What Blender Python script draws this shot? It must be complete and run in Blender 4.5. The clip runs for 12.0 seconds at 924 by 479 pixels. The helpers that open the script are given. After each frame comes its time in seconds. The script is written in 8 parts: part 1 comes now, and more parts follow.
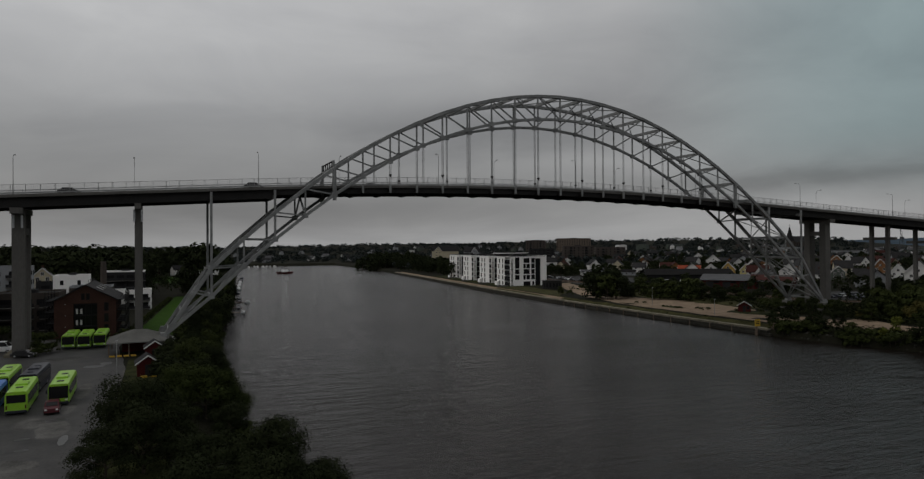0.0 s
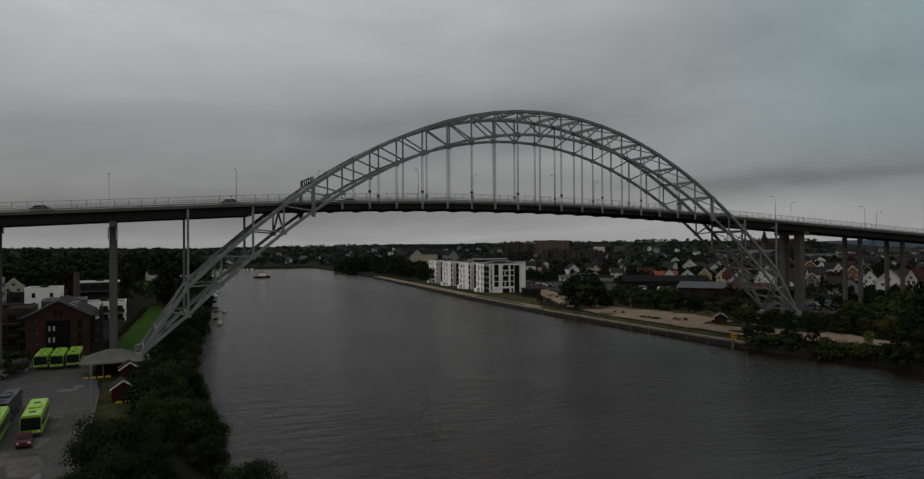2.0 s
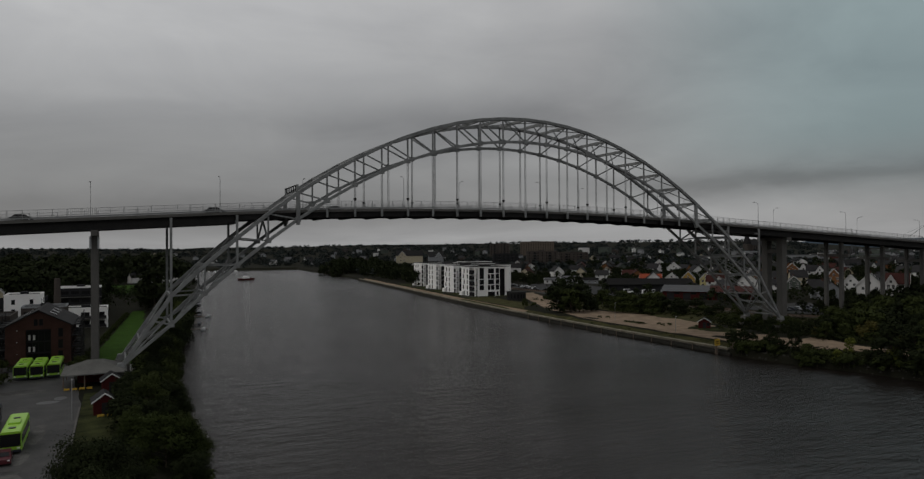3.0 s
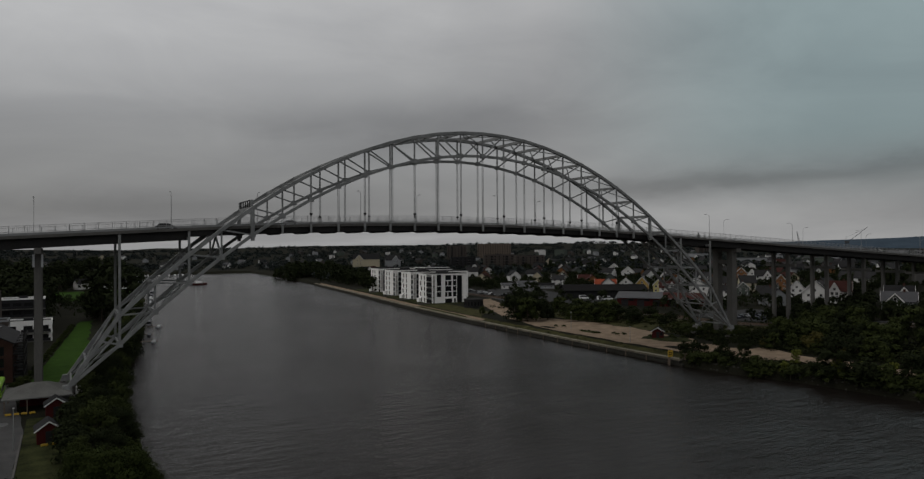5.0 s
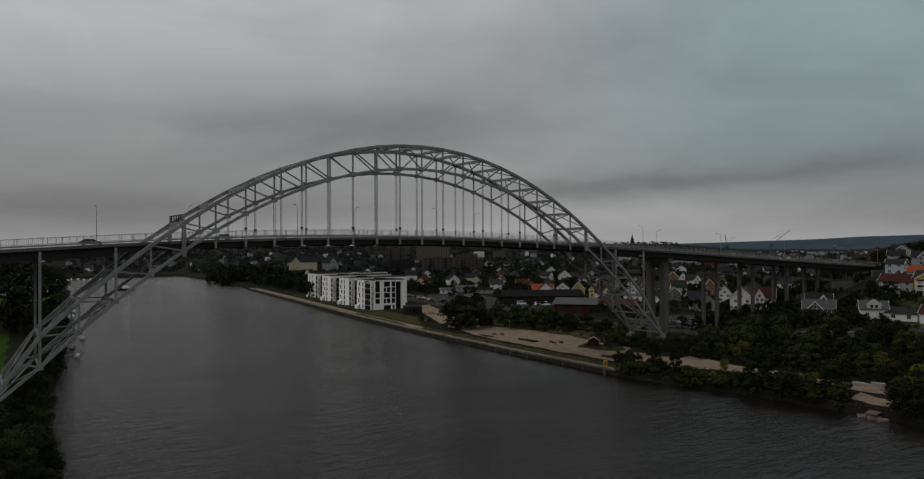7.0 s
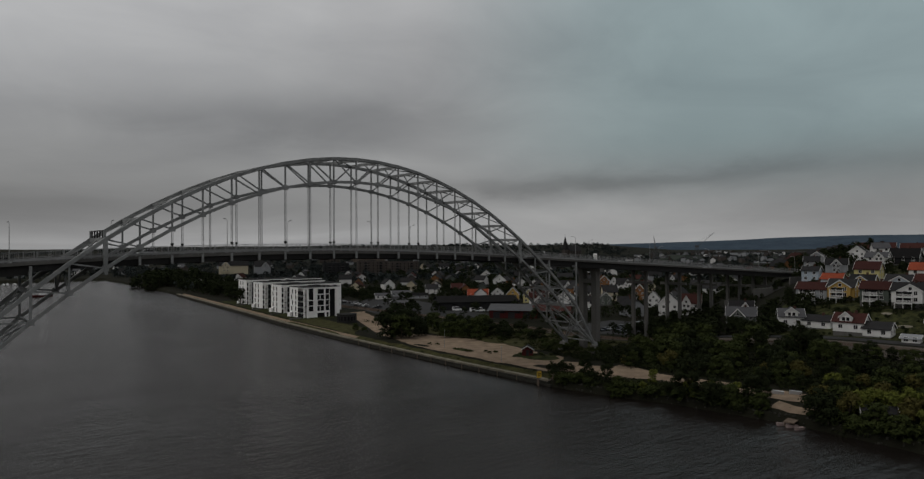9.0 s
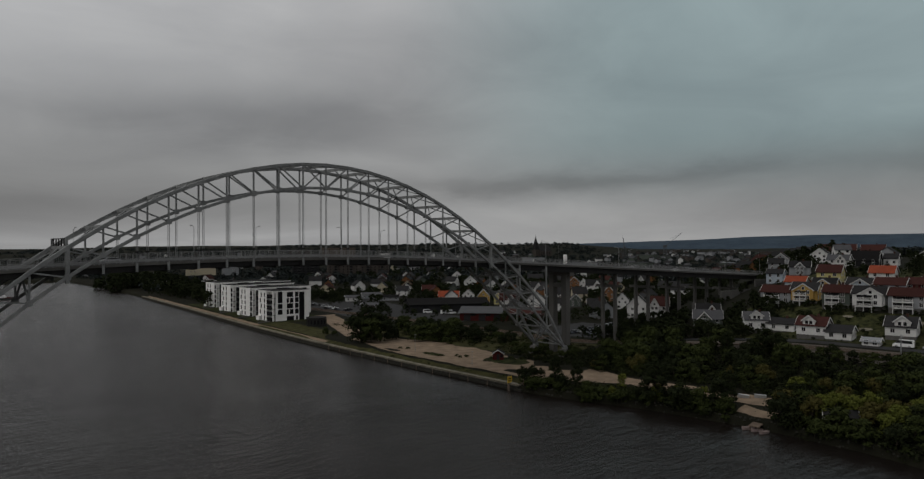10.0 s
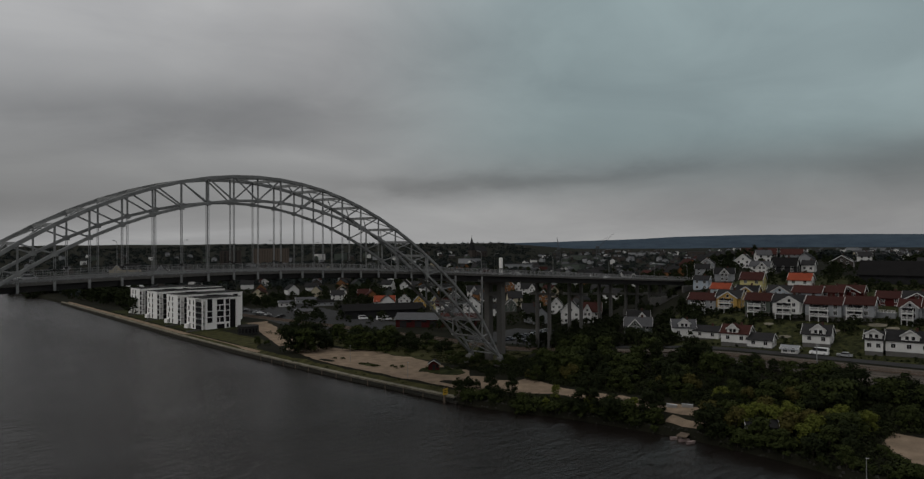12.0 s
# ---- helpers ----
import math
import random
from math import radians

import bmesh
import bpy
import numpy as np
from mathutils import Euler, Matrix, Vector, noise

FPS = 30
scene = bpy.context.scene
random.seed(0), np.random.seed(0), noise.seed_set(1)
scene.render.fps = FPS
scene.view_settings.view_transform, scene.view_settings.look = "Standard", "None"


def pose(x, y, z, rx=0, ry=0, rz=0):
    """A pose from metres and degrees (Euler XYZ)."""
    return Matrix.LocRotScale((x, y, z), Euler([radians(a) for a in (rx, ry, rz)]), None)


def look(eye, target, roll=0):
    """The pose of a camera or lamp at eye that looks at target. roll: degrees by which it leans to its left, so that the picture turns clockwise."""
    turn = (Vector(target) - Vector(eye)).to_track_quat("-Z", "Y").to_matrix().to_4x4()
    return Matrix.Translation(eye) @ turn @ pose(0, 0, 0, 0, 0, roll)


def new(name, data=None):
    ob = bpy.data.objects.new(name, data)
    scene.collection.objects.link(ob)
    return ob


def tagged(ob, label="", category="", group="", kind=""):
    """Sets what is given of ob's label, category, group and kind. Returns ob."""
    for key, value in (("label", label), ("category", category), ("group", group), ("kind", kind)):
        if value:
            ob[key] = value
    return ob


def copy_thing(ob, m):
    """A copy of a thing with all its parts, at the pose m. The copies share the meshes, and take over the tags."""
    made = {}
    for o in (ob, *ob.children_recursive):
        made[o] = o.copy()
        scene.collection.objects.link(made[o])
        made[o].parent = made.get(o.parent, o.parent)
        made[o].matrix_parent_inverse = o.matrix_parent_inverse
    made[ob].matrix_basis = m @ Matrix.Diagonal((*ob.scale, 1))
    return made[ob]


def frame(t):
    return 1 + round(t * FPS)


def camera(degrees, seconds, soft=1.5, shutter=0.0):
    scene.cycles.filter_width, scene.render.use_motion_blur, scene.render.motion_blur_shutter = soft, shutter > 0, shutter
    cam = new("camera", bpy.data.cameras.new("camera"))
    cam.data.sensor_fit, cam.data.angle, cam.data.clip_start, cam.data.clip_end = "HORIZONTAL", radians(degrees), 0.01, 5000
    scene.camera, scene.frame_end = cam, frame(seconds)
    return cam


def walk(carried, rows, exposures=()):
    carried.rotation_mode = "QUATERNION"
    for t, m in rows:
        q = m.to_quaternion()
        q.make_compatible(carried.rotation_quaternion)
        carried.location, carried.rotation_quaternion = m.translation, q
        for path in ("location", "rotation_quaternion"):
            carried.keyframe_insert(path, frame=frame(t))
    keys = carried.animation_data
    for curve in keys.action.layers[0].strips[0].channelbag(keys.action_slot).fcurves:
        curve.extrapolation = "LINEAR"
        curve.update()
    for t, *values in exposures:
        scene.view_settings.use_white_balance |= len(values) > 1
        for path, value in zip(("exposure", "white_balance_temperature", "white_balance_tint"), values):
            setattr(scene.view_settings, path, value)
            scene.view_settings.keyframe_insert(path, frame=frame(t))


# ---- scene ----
cam = camera(66.84, 12.0, soft=1.3)
PATH = [
    (0, (-98.41, -161.94, 25.30), (-90.520, -143.558, 25.483), -0.42),
    (0.5, (-98.45, -161.89, 26.32), (-90.428, -143.568, 26.507), -0.41),
    (1, (-98.49, -161.84, 27.32), (-90.329, -143.581, 27.510), -0.39),
    (1.5, (-98.52, -161.80, 28.31), (-90.219, -143.599, 28.481), -0.38),
    (2, (-98.54, -161.75, 29.27), (-90.101, -143.620, 29.446), -0.37),
    (2.5, (-98.56, -161.71, 30.22), (-89.961, -143.652, 30.394), -0.37),
    (3, (-98.58, -161.67, 31.15), (-89.757, -143.715, 31.325), -0.38),
    (5, (-98.58, -161.51, 34.80), (-88.677, -144.130, 34.976), -0.36),
    (5.5, (-98.56, -161.47, 35.70), (-88.301, -144.306, 35.864), -0.35),
    (6, (-98.54, -161.44, 36.59), (-87.911, -144.497, 36.760), -0.33),
    (6.5, (-98.52, -161.40, 37.49), (-87.513, -144.702, 37.651), -0.31),
    (7, (-98.49, -161.37, 38.39), (-87.114, -144.918, 38.554), -0.29),
    (9, (-98.31, -161.25, 42.06), (-85.469, -145.914, 42.215), -0.29),
    (9.5, (-98.25, -161.22, 43.00), (-85.090, -146.161, 43.134), -0.30),
    (10, (-98.18, -161.20, 43.96), (-84.714, -146.413, 44.085), -0.31),
    (10.5, (-98.11, -161.17, 44.94), (-84.327, -146.683, 45.057), -0.30),
    (11, (-98.04, -161.15, 45.93), (-83.919, -146.984, 46.042), -0.28),
    (11.5, (-97.96, -161.13, 46.95), (-83.517, -147.288, 47.042), -0.25),
    (12, (-97.87, -161.10, 47.99), (-83.122, -147.597, 48.070), -0.22),
]
walk(cam, [(t, look(eye, target, roll)) for t, eye, target, roll in PATH])

# ---- world and light: a heavy overcast afternoon ----
world = bpy.data.worlds.new("overcast_sky")
scene.world = world
world.use_nodes = True
wt = world.node_tree
wt.nodes.clear()


def wnode(kind, **values):
    n = wt.nodes.new(kind)
    for key, value in values.items():
        if key == "op":
            n.operation = value
        else:
            n.inputs[int(key[1:])].default_value = value
    return n


SUN_AZ, SUN_EL = radians(-75), radians(48)
w_out = wnode("ShaderNodeOutputWorld")
w_back = wnode("ShaderNodeBackground")
sky = wt.nodes.new("ShaderNodeTexSky")
sky.sky_type = "NISHITA"
sky.sun_disc = False
sky.sun_elevation, sky.sun_rotation = SUN_EL, SUN_AZ
sky.air_density, sky.dust_density = 1.0, 4.0
coord = wt.nodes.new("ShaderNodeTexCoord")
sep = wt.nodes.new("ShaderNodeSeparateXYZ")
wt.links.new(coord.outputs["Generated"], sep.inputs[0])
# cloud heaps flattened towards the horizon
flat = wnode("ShaderNodeMath", op="POWER", i1=0.7)
up = wnode("ShaderNodeMath", op="MAXIMUM", i1=0.0)
wt.links.new(sep.outputs[2], up.inputs[0])
wt.links.new(up.outputs[0], flat.inputs[0])
tall = wnode("ShaderNodeMath", op="MULTIPLY", i1=1.9)
wt.links.new(flat.outputs[0], tall.inputs[0])
deck_pos = wt.nodes.new("ShaderNodeCombineXYZ")
wt.links.new(sep.outputs[0], deck_pos.inputs[0])
wt.links.new(sep.outputs[1], deck_pos.inputs[1])
wt.links.new(tall.outputs[0], deck_pos.inputs[2])


def cloud(scale, detail, rough, offset):
    m = wt.nodes.new("ShaderNodeMapping")
    m.inputs["Location"].default_value = offset
    m.inputs["Rotation"].default_value = (0, 0, 0.45)
    m.inputs["Scale"].default_value = (0.8, 1.0, 1.0)
    wt.links.new(deck_pos.outputs[0], m.inputs[0])
    n = wt.nodes.new("ShaderNodeTexNoise")
    n.inputs["Scale"].default_value = scale
    n.inputs["Detail"].default_value = detail
    n.inputs["Roughness"].default_value = rough
    n.inputs["Distortion"].default_value = 0.7
    wt.links.new(m.outputs[0], n.inputs["Vector"])
    return n.outputs["Fac"]


big = cloud(1.45, 3.0, 0.48, (5.3, 2.2, 0.9))
fine = cloud(5.0, 6.0, 0.55, (0.4, 5.2, 1.0))
mixf = wt.nodes.new("ShaderNodeMix")
mixf.inputs["Factor"].default_value = 0.4
wt.links.new(big, mixf.inputs[2])
wt.links.new(fine, mixf.inputs[3])
ramp = wt.nodes.new("ShaderNodeValToRGB")
ramp.color_ramp.elements[0].position, ramp.color_ramp.elements[0].color = 0.34, (0.345, 0.346, 0.351, 1)
ramp.color_ramp.elements[1].position, ramp.color_ramp.elements[1].color = 0.66, (0.475, 0.475, 0.472, 1)
wt.links.new(mixf.outputs[0], ramp.inputs[0])
# the deck is brighter high up, dim in a belt above the horizon and pale at the horizon itself
elev = wt.nodes.new("ShaderNodeValToRGB")
els = elev.color_ramp.elements
els[0].position, els[0].color = 0.0, (0.5, 0.5, 0.5, 1)
els[1].position, els[1].color = 1.0, (1.0, 1.0, 1.0, 1)
for pos, v in ((0.49, 0.6), (0.503, 0.66), (0.513, 0.50), (0.53, 0.45), (0.56, 0.50), (0.60, 0.69), (0.66, 0.95), (0.72, 1.0)):
    e = els.new(pos)
    e.color = (v, v, v, 1)
elev_e = wt.nodes.new("ShaderNodeValToRGB")
els = elev_e.color_ramp.elements
els[0].position, els[0].color = 0.0, (0.5, 0.5, 0.5, 1)
els[1].position, els[1].color = 1.0, (1.0, 1.0, 1.0, 1)
for pos, v in ((0.49, 0.6), (0.505, 0.7), (0.52, 0.64), (0.55, 0.58), (0.58, 0.68), (0.64, 0.86), (0.72, 0.97)):
    e = els.new(pos)
    e.color = (v, v, v, 1)
side = wt.nodes.new("ShaderNodeMapRange")
side.interpolation_type = "SMOOTHSTEP"
side.inputs[1].default_value, side.inputs[2].default_value = 0.3, 0.9
wt.links.new(sep.outputs[0], side.inputs[0])
both = wt.nodes.new("ShaderNodeMix")
both.data_type = "RGBA"
wt.links.new(side.outputs[0], both.inputs[0])
wt.links.new(elev.outputs[0], both.inputs[6])
wt.links.new(elev_e.outputs[0], both.inputs[7])
half = wnode("ShaderNodeMath", op="MULTIPLY_ADD", i1=0.5, i2=0.5)
wt.links.new(sep.outputs[2], half.inputs[0])
wob2 = wnode("ShaderNodeMath", op="MULTIPLY_ADD", i1=0.06)
sh2 = wnode("ShaderNodeMath", op="ADD", i1=-0.03)
wt.links.new(half.outputs[0], sh2.inputs[0])
wt.links.new(big, wob2.inputs[0])
wt.links.new(sh2.outputs[0], wob2.inputs[2])
wt.links.new(wob2.outputs[0], elev.inputs[0])
wt.links.new(wob2.outputs[0], elev_e.inputs[0])
lay = wt.nodes.new("ShaderNodeMix")
lay.data_type, lay.blend_type = "RGBA", "MULTIPLY"
lay.inputs[0].default_value = 1.0
wt.links.new(ramp.outputs[0], lay.inputs[6])
wt.links.new(both.outputs[2], lay.inputs[7])
# bluer cloud towards the east, its tint partly a lens colour cast put into the sky
dotx = wnode("ShaderNodeVectorMath", op="DOT_PRODUCT")
dotx.inputs[1].default_value = (0.905, 0.345, 0.25)
wt.links.new(coord.outputs["Generated"], dotx.inputs[0])
east = wt.nodes.new("ShaderNodeMapRange")
east.interpolation_type = "SMOOTHSTEP"
east.inputs[1].default_value, east.inputs[2].default_value = 0.84, 0.99
east.inputs[3].default_value, east.inputs[4].default_value = 0.0, 1.0
wt.links.new(dotx.outputs["Value"], east.inputs[0])
tint = wt.nodes.new("ShaderNodeMix")
tint.data_type, tint.blend_type = "RGBA", "MULTIPLY"
tint.inputs[7].default_value = (0.66, 0.82, 0.84, 1)
low_clear = wt.nodes.new("ShaderNodeMapRange")
low_clear.interpolation_type = "SMOOTHSTEP"
low_clear.inputs[1].default_value, low_clear.inputs[2].default_value = 0.03, 0.15
wt.links.new(sep.outputs[2], low_clear.inputs[0])
veil = wnode("ShaderNodeMath", op="MULTIPLY")
wt.links.new(east.outputs[0], veil.inputs[0])
wt.links.new(low_clear.outputs[0], veil.inputs[1])
wt.links.new(veil.outputs[0], tint.inputs[0])
wt.links.new(lay.outputs[2], tint.inputs[6])
# single cloud masses and gaps: (degrees east of north, degrees up, half width, half height, gain), with ragged edges;
# those 30 degrees up and more are unseen, added to tone the river's reflections
drift = cloud(2.6, 4.0, 0.55, (2.1, 7.4, 3.3))
ragged = cloud(7.0, 5.0, 0.6, (8.2, 1.4, 5.0))


def chain(op, a, b=None, c=None):
    n = wt.nodes.new("ShaderNodeMath")
    n.operation = op
    for i, v in enumerate((a, b, c)):
        if v is None:
            continue
        if isinstance(v, (int, float)):
            n.inputs[i].default_value = v
        else:
            wt.links.new(v, n.inputs[i])
    return n.outputs[0]


azimuth = chain("MULTIPLY", chain("ARCTAN2", sep.outputs[0], sep.outputs[1]), 57.2958)
height = chain("MULTIPLY", chain("ARCSINE", sep.outputs[2]), 57.2958)
swirl = chain("ADD", drift, chain("MULTIPLY", ragged, 0.45))
azimuth = chain("MULTIPLY_ADD", swirl, 22.0, chain("SUBTRACT", azimuth, 16.0))
height = chain("MULTIPLY_ADD", swirl, 5.0, chain("SUBTRACT", height, 3.6))
gain = 1.0
for east_of, up_by, wide_by, tall_by, amount in (
        (0.0, 15.0, 20.0, 7.0, 0.19), (1.0, 2.7, 15.0, 1.3, -0.18), (29.0, 9.8, 13.0, 2.2, -0.30), (53.0, 5.4, 13.0, 1.3, -0.36), (43.0, 2.2, 10.0, 1.4, 0.16), (72.0, 2.2, 13.0, 2.4, -0.2), (24.0, 34.0, 15.0, 8.0, -0.3), (-16.0, 30.0, 18.0, 9.0, 0.3), (52.0, 36.0, 18.0, 9.0, 0.3),
        (40.0, 6.9, 13.0, 1.2, 0.12), (74.0, 9.5, 8.0, 2.2, 0.12), (81.0, 5.2, 9.0, 2.0, -0.34), (22.0, 1.0, 16.0, 1.0, 0.2), (46.0, 15.0, 16.0, 4.0, -0.16)):
    da = chain("DIVIDE", chain("SUBTRACT", azimuth, east_of), wide_by)
    dh = chain("DIVIDE", chain("SUBTRACT", height, up_by), tall_by)
    far_off = chain("MULTIPLY_ADD", da, da, chain("MULTIPLY", dh, dh))
    gain = chain("MULTIPLY_ADD", chain("EXPONENT", chain("MULTIPLY", far_off, -1.0)), amount, gain)
glow = wt.nodes.new("ShaderNodeVectorMath")
glow.operation = "SCALE"
wt.links.new(tint.outputs[2], glow.inputs[0])
wt.links.new(chain("MULTIPLY", gain, 1.1), glow.inputs["Scale"])
# a little of the clear sky's own colour through the cloud
skyg = wt.nodes.new("ShaderNodeMix")
skyg.data_type, skyg.blend_type = "RGBA", "ADD"
skyg.inputs[0].default_value = 0.06
wt.links.new(glow.outputs[0], skyg.inputs[6])
sk = wt.nodes.new("ShaderNodeMix")
sk.data_type, sk.blend_type = "RGBA", "MULTIPLY"
sk.inputs[0].default_value = 1.0
sk.inputs[7].default_value = (0.1, 0.1, 0.1, 1)
wt.links.new(sky.outputs[0], sk.inputs[6])
wt.links.new(sk.outputs[2], skyg.inputs[7])
wt.links.new(skyg.outputs[2], w_back.inputs[0])
w_back.inputs[1].default_value = 1.0
wt.links.new(w_back.outputs[0], w_out.inputs[0])

sun = new("sun", bpy.data.lights.new("sun", "SUN"))
sun.data.energy, sun.data.angle, sun.data.color = 0.5, radians(40), (1.0, 0.97, 0.93)
sun.matrix_world = look((0, 0, 300), (-300 * math.sin(SUN_AZ) / math.tan(SUN_EL), -300 * math.cos(SUN_AZ) / math.tan(SUN_EL), 0))

# ---- materials ----
def material(name, color, rough=0.8, second=None, scale=1.0, mix=0.5, bump=0.2, bump_scale=None, metal=0.0, vary=0.0, stretch=(1, 1, 1), island=False, spec=None, blotch=0.55):
    """A weathered surface: a broad stain and a fine grain between two colours, and a relief; vary: lightness from piece to piece."""
    m = bpy.data.materials.new(name)
    m.use_nodes = True
    nt = m.node_tree
    b = nt.nodes["Principled BSDF"]
    b.inputs["Roughness"].default_value = rough
    b.inputs["Metallic"].default_value = metal
    b.inputs["Specular IOR Level"].default_value = spec if spec is not None else (0.5 if rough < 0.6 else 0.12 if rough < 0.7 else 0.03)
    second = second or tuple(c * 0.72 for c in color)
    tc = nt.nodes.new("ShaderNodeTexCoord")
    mp = nt.nodes.new("ShaderNodeMapping")
    mp.inputs["Scale"].default_value = stretch
    nt.links.new(tc.outputs["Object"], mp.inputs[0])
    broad = nt.nodes.new("ShaderNodeTexNoise")
    broad.inputs["Scale"].default_value, broad.inputs["Detail"].default_value = 0.35 * scale, 4
    grain = nt.nodes.new("ShaderNodeTexNoise")
    grain.inputs["Scale"].default_value, grain.inputs["Detail"].default_value = 4.0 * scale, 6
    for n in (broad, grain):
        nt.links.new(mp.outputs[0], n.inputs["Vector"])
    add = nt.nodes.new("ShaderNodeMath")
    add.operation = "MULTIPLY_ADD"
    add.inputs[1].default_value = 1 - blotch
    nt.links.new(grain.outputs["Fac"], add.inputs[0])
    sc = nt.nodes.new("ShaderNodeMath")
    sc.operation = "MULTIPLY"
    sc.inputs[1].default_value = blotch
    nt.links.new(broad.outputs["Fac"], sc.inputs[0])
    nt.links.new(sc.outputs[0], add.inputs[2])
    rng = nt.nodes.new("ShaderNodeMapRange")
    rng.inputs[1].default_value, rng.inputs[2].default_value = 0.5 - 0.28 * mix, 0.5 + 0.28 * mix
    nt.links.new(add.outputs[0], rng.inputs[0])
    cm = nt.nodes.new("ShaderNodeMix")
    cm.data_type = "RGBA"
    cm.inputs[6].default_value, cm.inputs[7].default_value = (*second, 1), (*color, 1)
    nt.links.new(rng.outputs[0], cm.inputs[0])
    last = cm.outputs[2]
    if vary:
        src = nt.nodes.new("ShaderNodeNewGeometry") if island else nt.nodes.new("ShaderNodeObjectInfo")
        vr = nt.nodes.new("ShaderNodeMapRange")
        vr.inputs[3].default_value, vr.inputs[4].default_value = 1 - vary, 1 + vary
        nt.links.new(src.outputs["Random Per Island" if island else "Random"], vr.inputs[0])
        hs = nt.nodes.new("ShaderNodeHueSaturation")
        nt.links.new(vr.outputs[0], hs.inputs["Value"])
        nt.links.new(last, hs.inputs["Color"])
        last = hs.outputs[0]
    nt.links.new(last, b.inputs["Base Color"])
    if bump:
        bp = nt.nodes.new("ShaderNodeBump")
        bp.inputs["Strength"].default_value = bump
        bp.inputs["Distance"].default_value = 0.05
        if bump_scale:
            bn = nt.nodes.new("ShaderNodeTexNoise")
            bn.inputs["Scale"].default_value, bn.inputs["Detail"].default_value = bump_scale, 5
            nt.links.new(mp.outputs[0], bn.inputs["Vector"])
            nt.links.new(bn.outputs["Fac"], bp.inputs["Height"])
        else:
            nt.links.new(add.outputs[0], bp.inputs["Height"])
        nt.links.new(bp.outputs[0], b.inputs["Normal"])
    return m


def leaf_material(name, color, second, vary=0.13):
    m = material(name, color, 0.75, second, 0.25, 0.8, 0.0, vary=vary, island=True, spec=0.02)
    return m


def glass_material(name, color=(0.012, 0.012, 0.013), rough=0.18):
    m = bpy.data.materials.new(name)
    m.use_nodes = True
    b = m.node_tree.nodes["Principled BSDF"]
    b.inputs["Base Color"].default_value = (*color, 1)
    b.inputs["Roughness"].default_value = rough
    b.inputs["IOR"].default_value = 1.5
    b.inputs["Specular IOR Level"].default_value = 0.2
    return m


def water_material():
    m = bpy.data.materials.new("river_water")
    m.use_nodes = True
    nt = m.node_tree
    b = nt.nodes["Principled BSDF"]
    b.inputs["Base Color"].default_value = (0.0105, 0.0082, 0.0072, 1)
    b.inputs["Roughness"].default_value = 0.14
    b.inputs["IOR"].default_value = 1.33
    tc = nt.nodes.new("ShaderNodeTexCoord")
    heights = []
    for scale, detail, sx, sy, rot, amount in ((0.03, 4, 1, 1.8, 0.6, 1.0), (0.16, 2, 0.5, 1.3, 0.3, 0.8), (0.42, 3, 0.42, 1.25, 0.12, 0.95), (1.3, 4, 0.5, 1.4, -0.12, 0.36)):
        mp = nt.nodes.new("ShaderNodeMapping")
        mp.inputs["Rotation"].default_value = (0, 0, rot)
        mp.inputs["Scale"].default_value = (sx, sy, 1)
        nt.links.new(tc.outputs["Object"], mp.inputs[0])
        n = nt.nodes.new("ShaderNodeTexNoise")
        n.inputs["Scale"].default_value, n.inputs["Detail"].default_value = scale, detail
        n.inputs["Roughness"].default_value = 0.6
        nt.links.new(mp.outputs[0], n.inputs["Vector"])
        s = nt.nodes.new("ShaderNodeMath")
        s.operation = "MULTIPLY"
        s.inputs[1].default_value = amount
        nt.links.new(n.outputs["Fac"], s.inputs[0])
        heights.append(s.outputs[0])
    # gusts: smoother and rougher stretches of the surface
    gust = nt.nodes.new("ShaderNodeMapRange")
    gust.inputs[1].default_value, gust.inputs[2].default_value = 0.35, 0.65
    gust.inputs[3].default_value, gust.inputs[4].default_value = 0.6, 1.0
    nt.links.new(heights[0], gust.inputs[0])
    a = nt.nodes.new("ShaderNodeMath")
    a.operation = "ADD"
    nt.links.new(heights[1], a.inputs[0])
    nt.links.new(heights[2], a.inputs[1])
    a2 = nt.nodes.new("ShaderNodeMath")
    a2.operation = "ADD"
    nt.links.new(a.outputs[0], a2.inputs[0])
    nt.links.new(heights[3], a2.inputs[1])
    bp = nt.nodes.new("ShaderNodeBump")
    bp.inputs["Distance"].default_value = 1.45
    where = nt.nodes.new("ShaderNodeSeparateXYZ")
    nt.links.new(tc.outputs["Object"], where.inputs[0])
    lee = nt.nodes.new("ShaderNodeMapRange")
    lee.interpolation_type = "SMOOTHSTEP"
    lee.inputs[1].default_value, lee.inputs[2].default_value = 26.0, 56.0
    lee.inputs[3].default_value, lee.inputs[4].default_value = 1.0, 0.6
    nt.links.new(where.outputs[0], lee.inputs[0])
    calm = nt.nodes.new("ShaderNodeMath")
    calm.operation = "MULTIPLY"
    nt.links.new(gust.outputs[0], calm.inputs[0])
    nt.links.new(lee.outputs[0], calm.inputs[1])
    nt.links.new(calm.outputs[0], bp.inputs["Strength"])
    nt.links.new(a2.outputs[0], bp.inputs["Height"])
    nt.links.new(bp.outputs[0], b.inputs["Normal"])
    return m


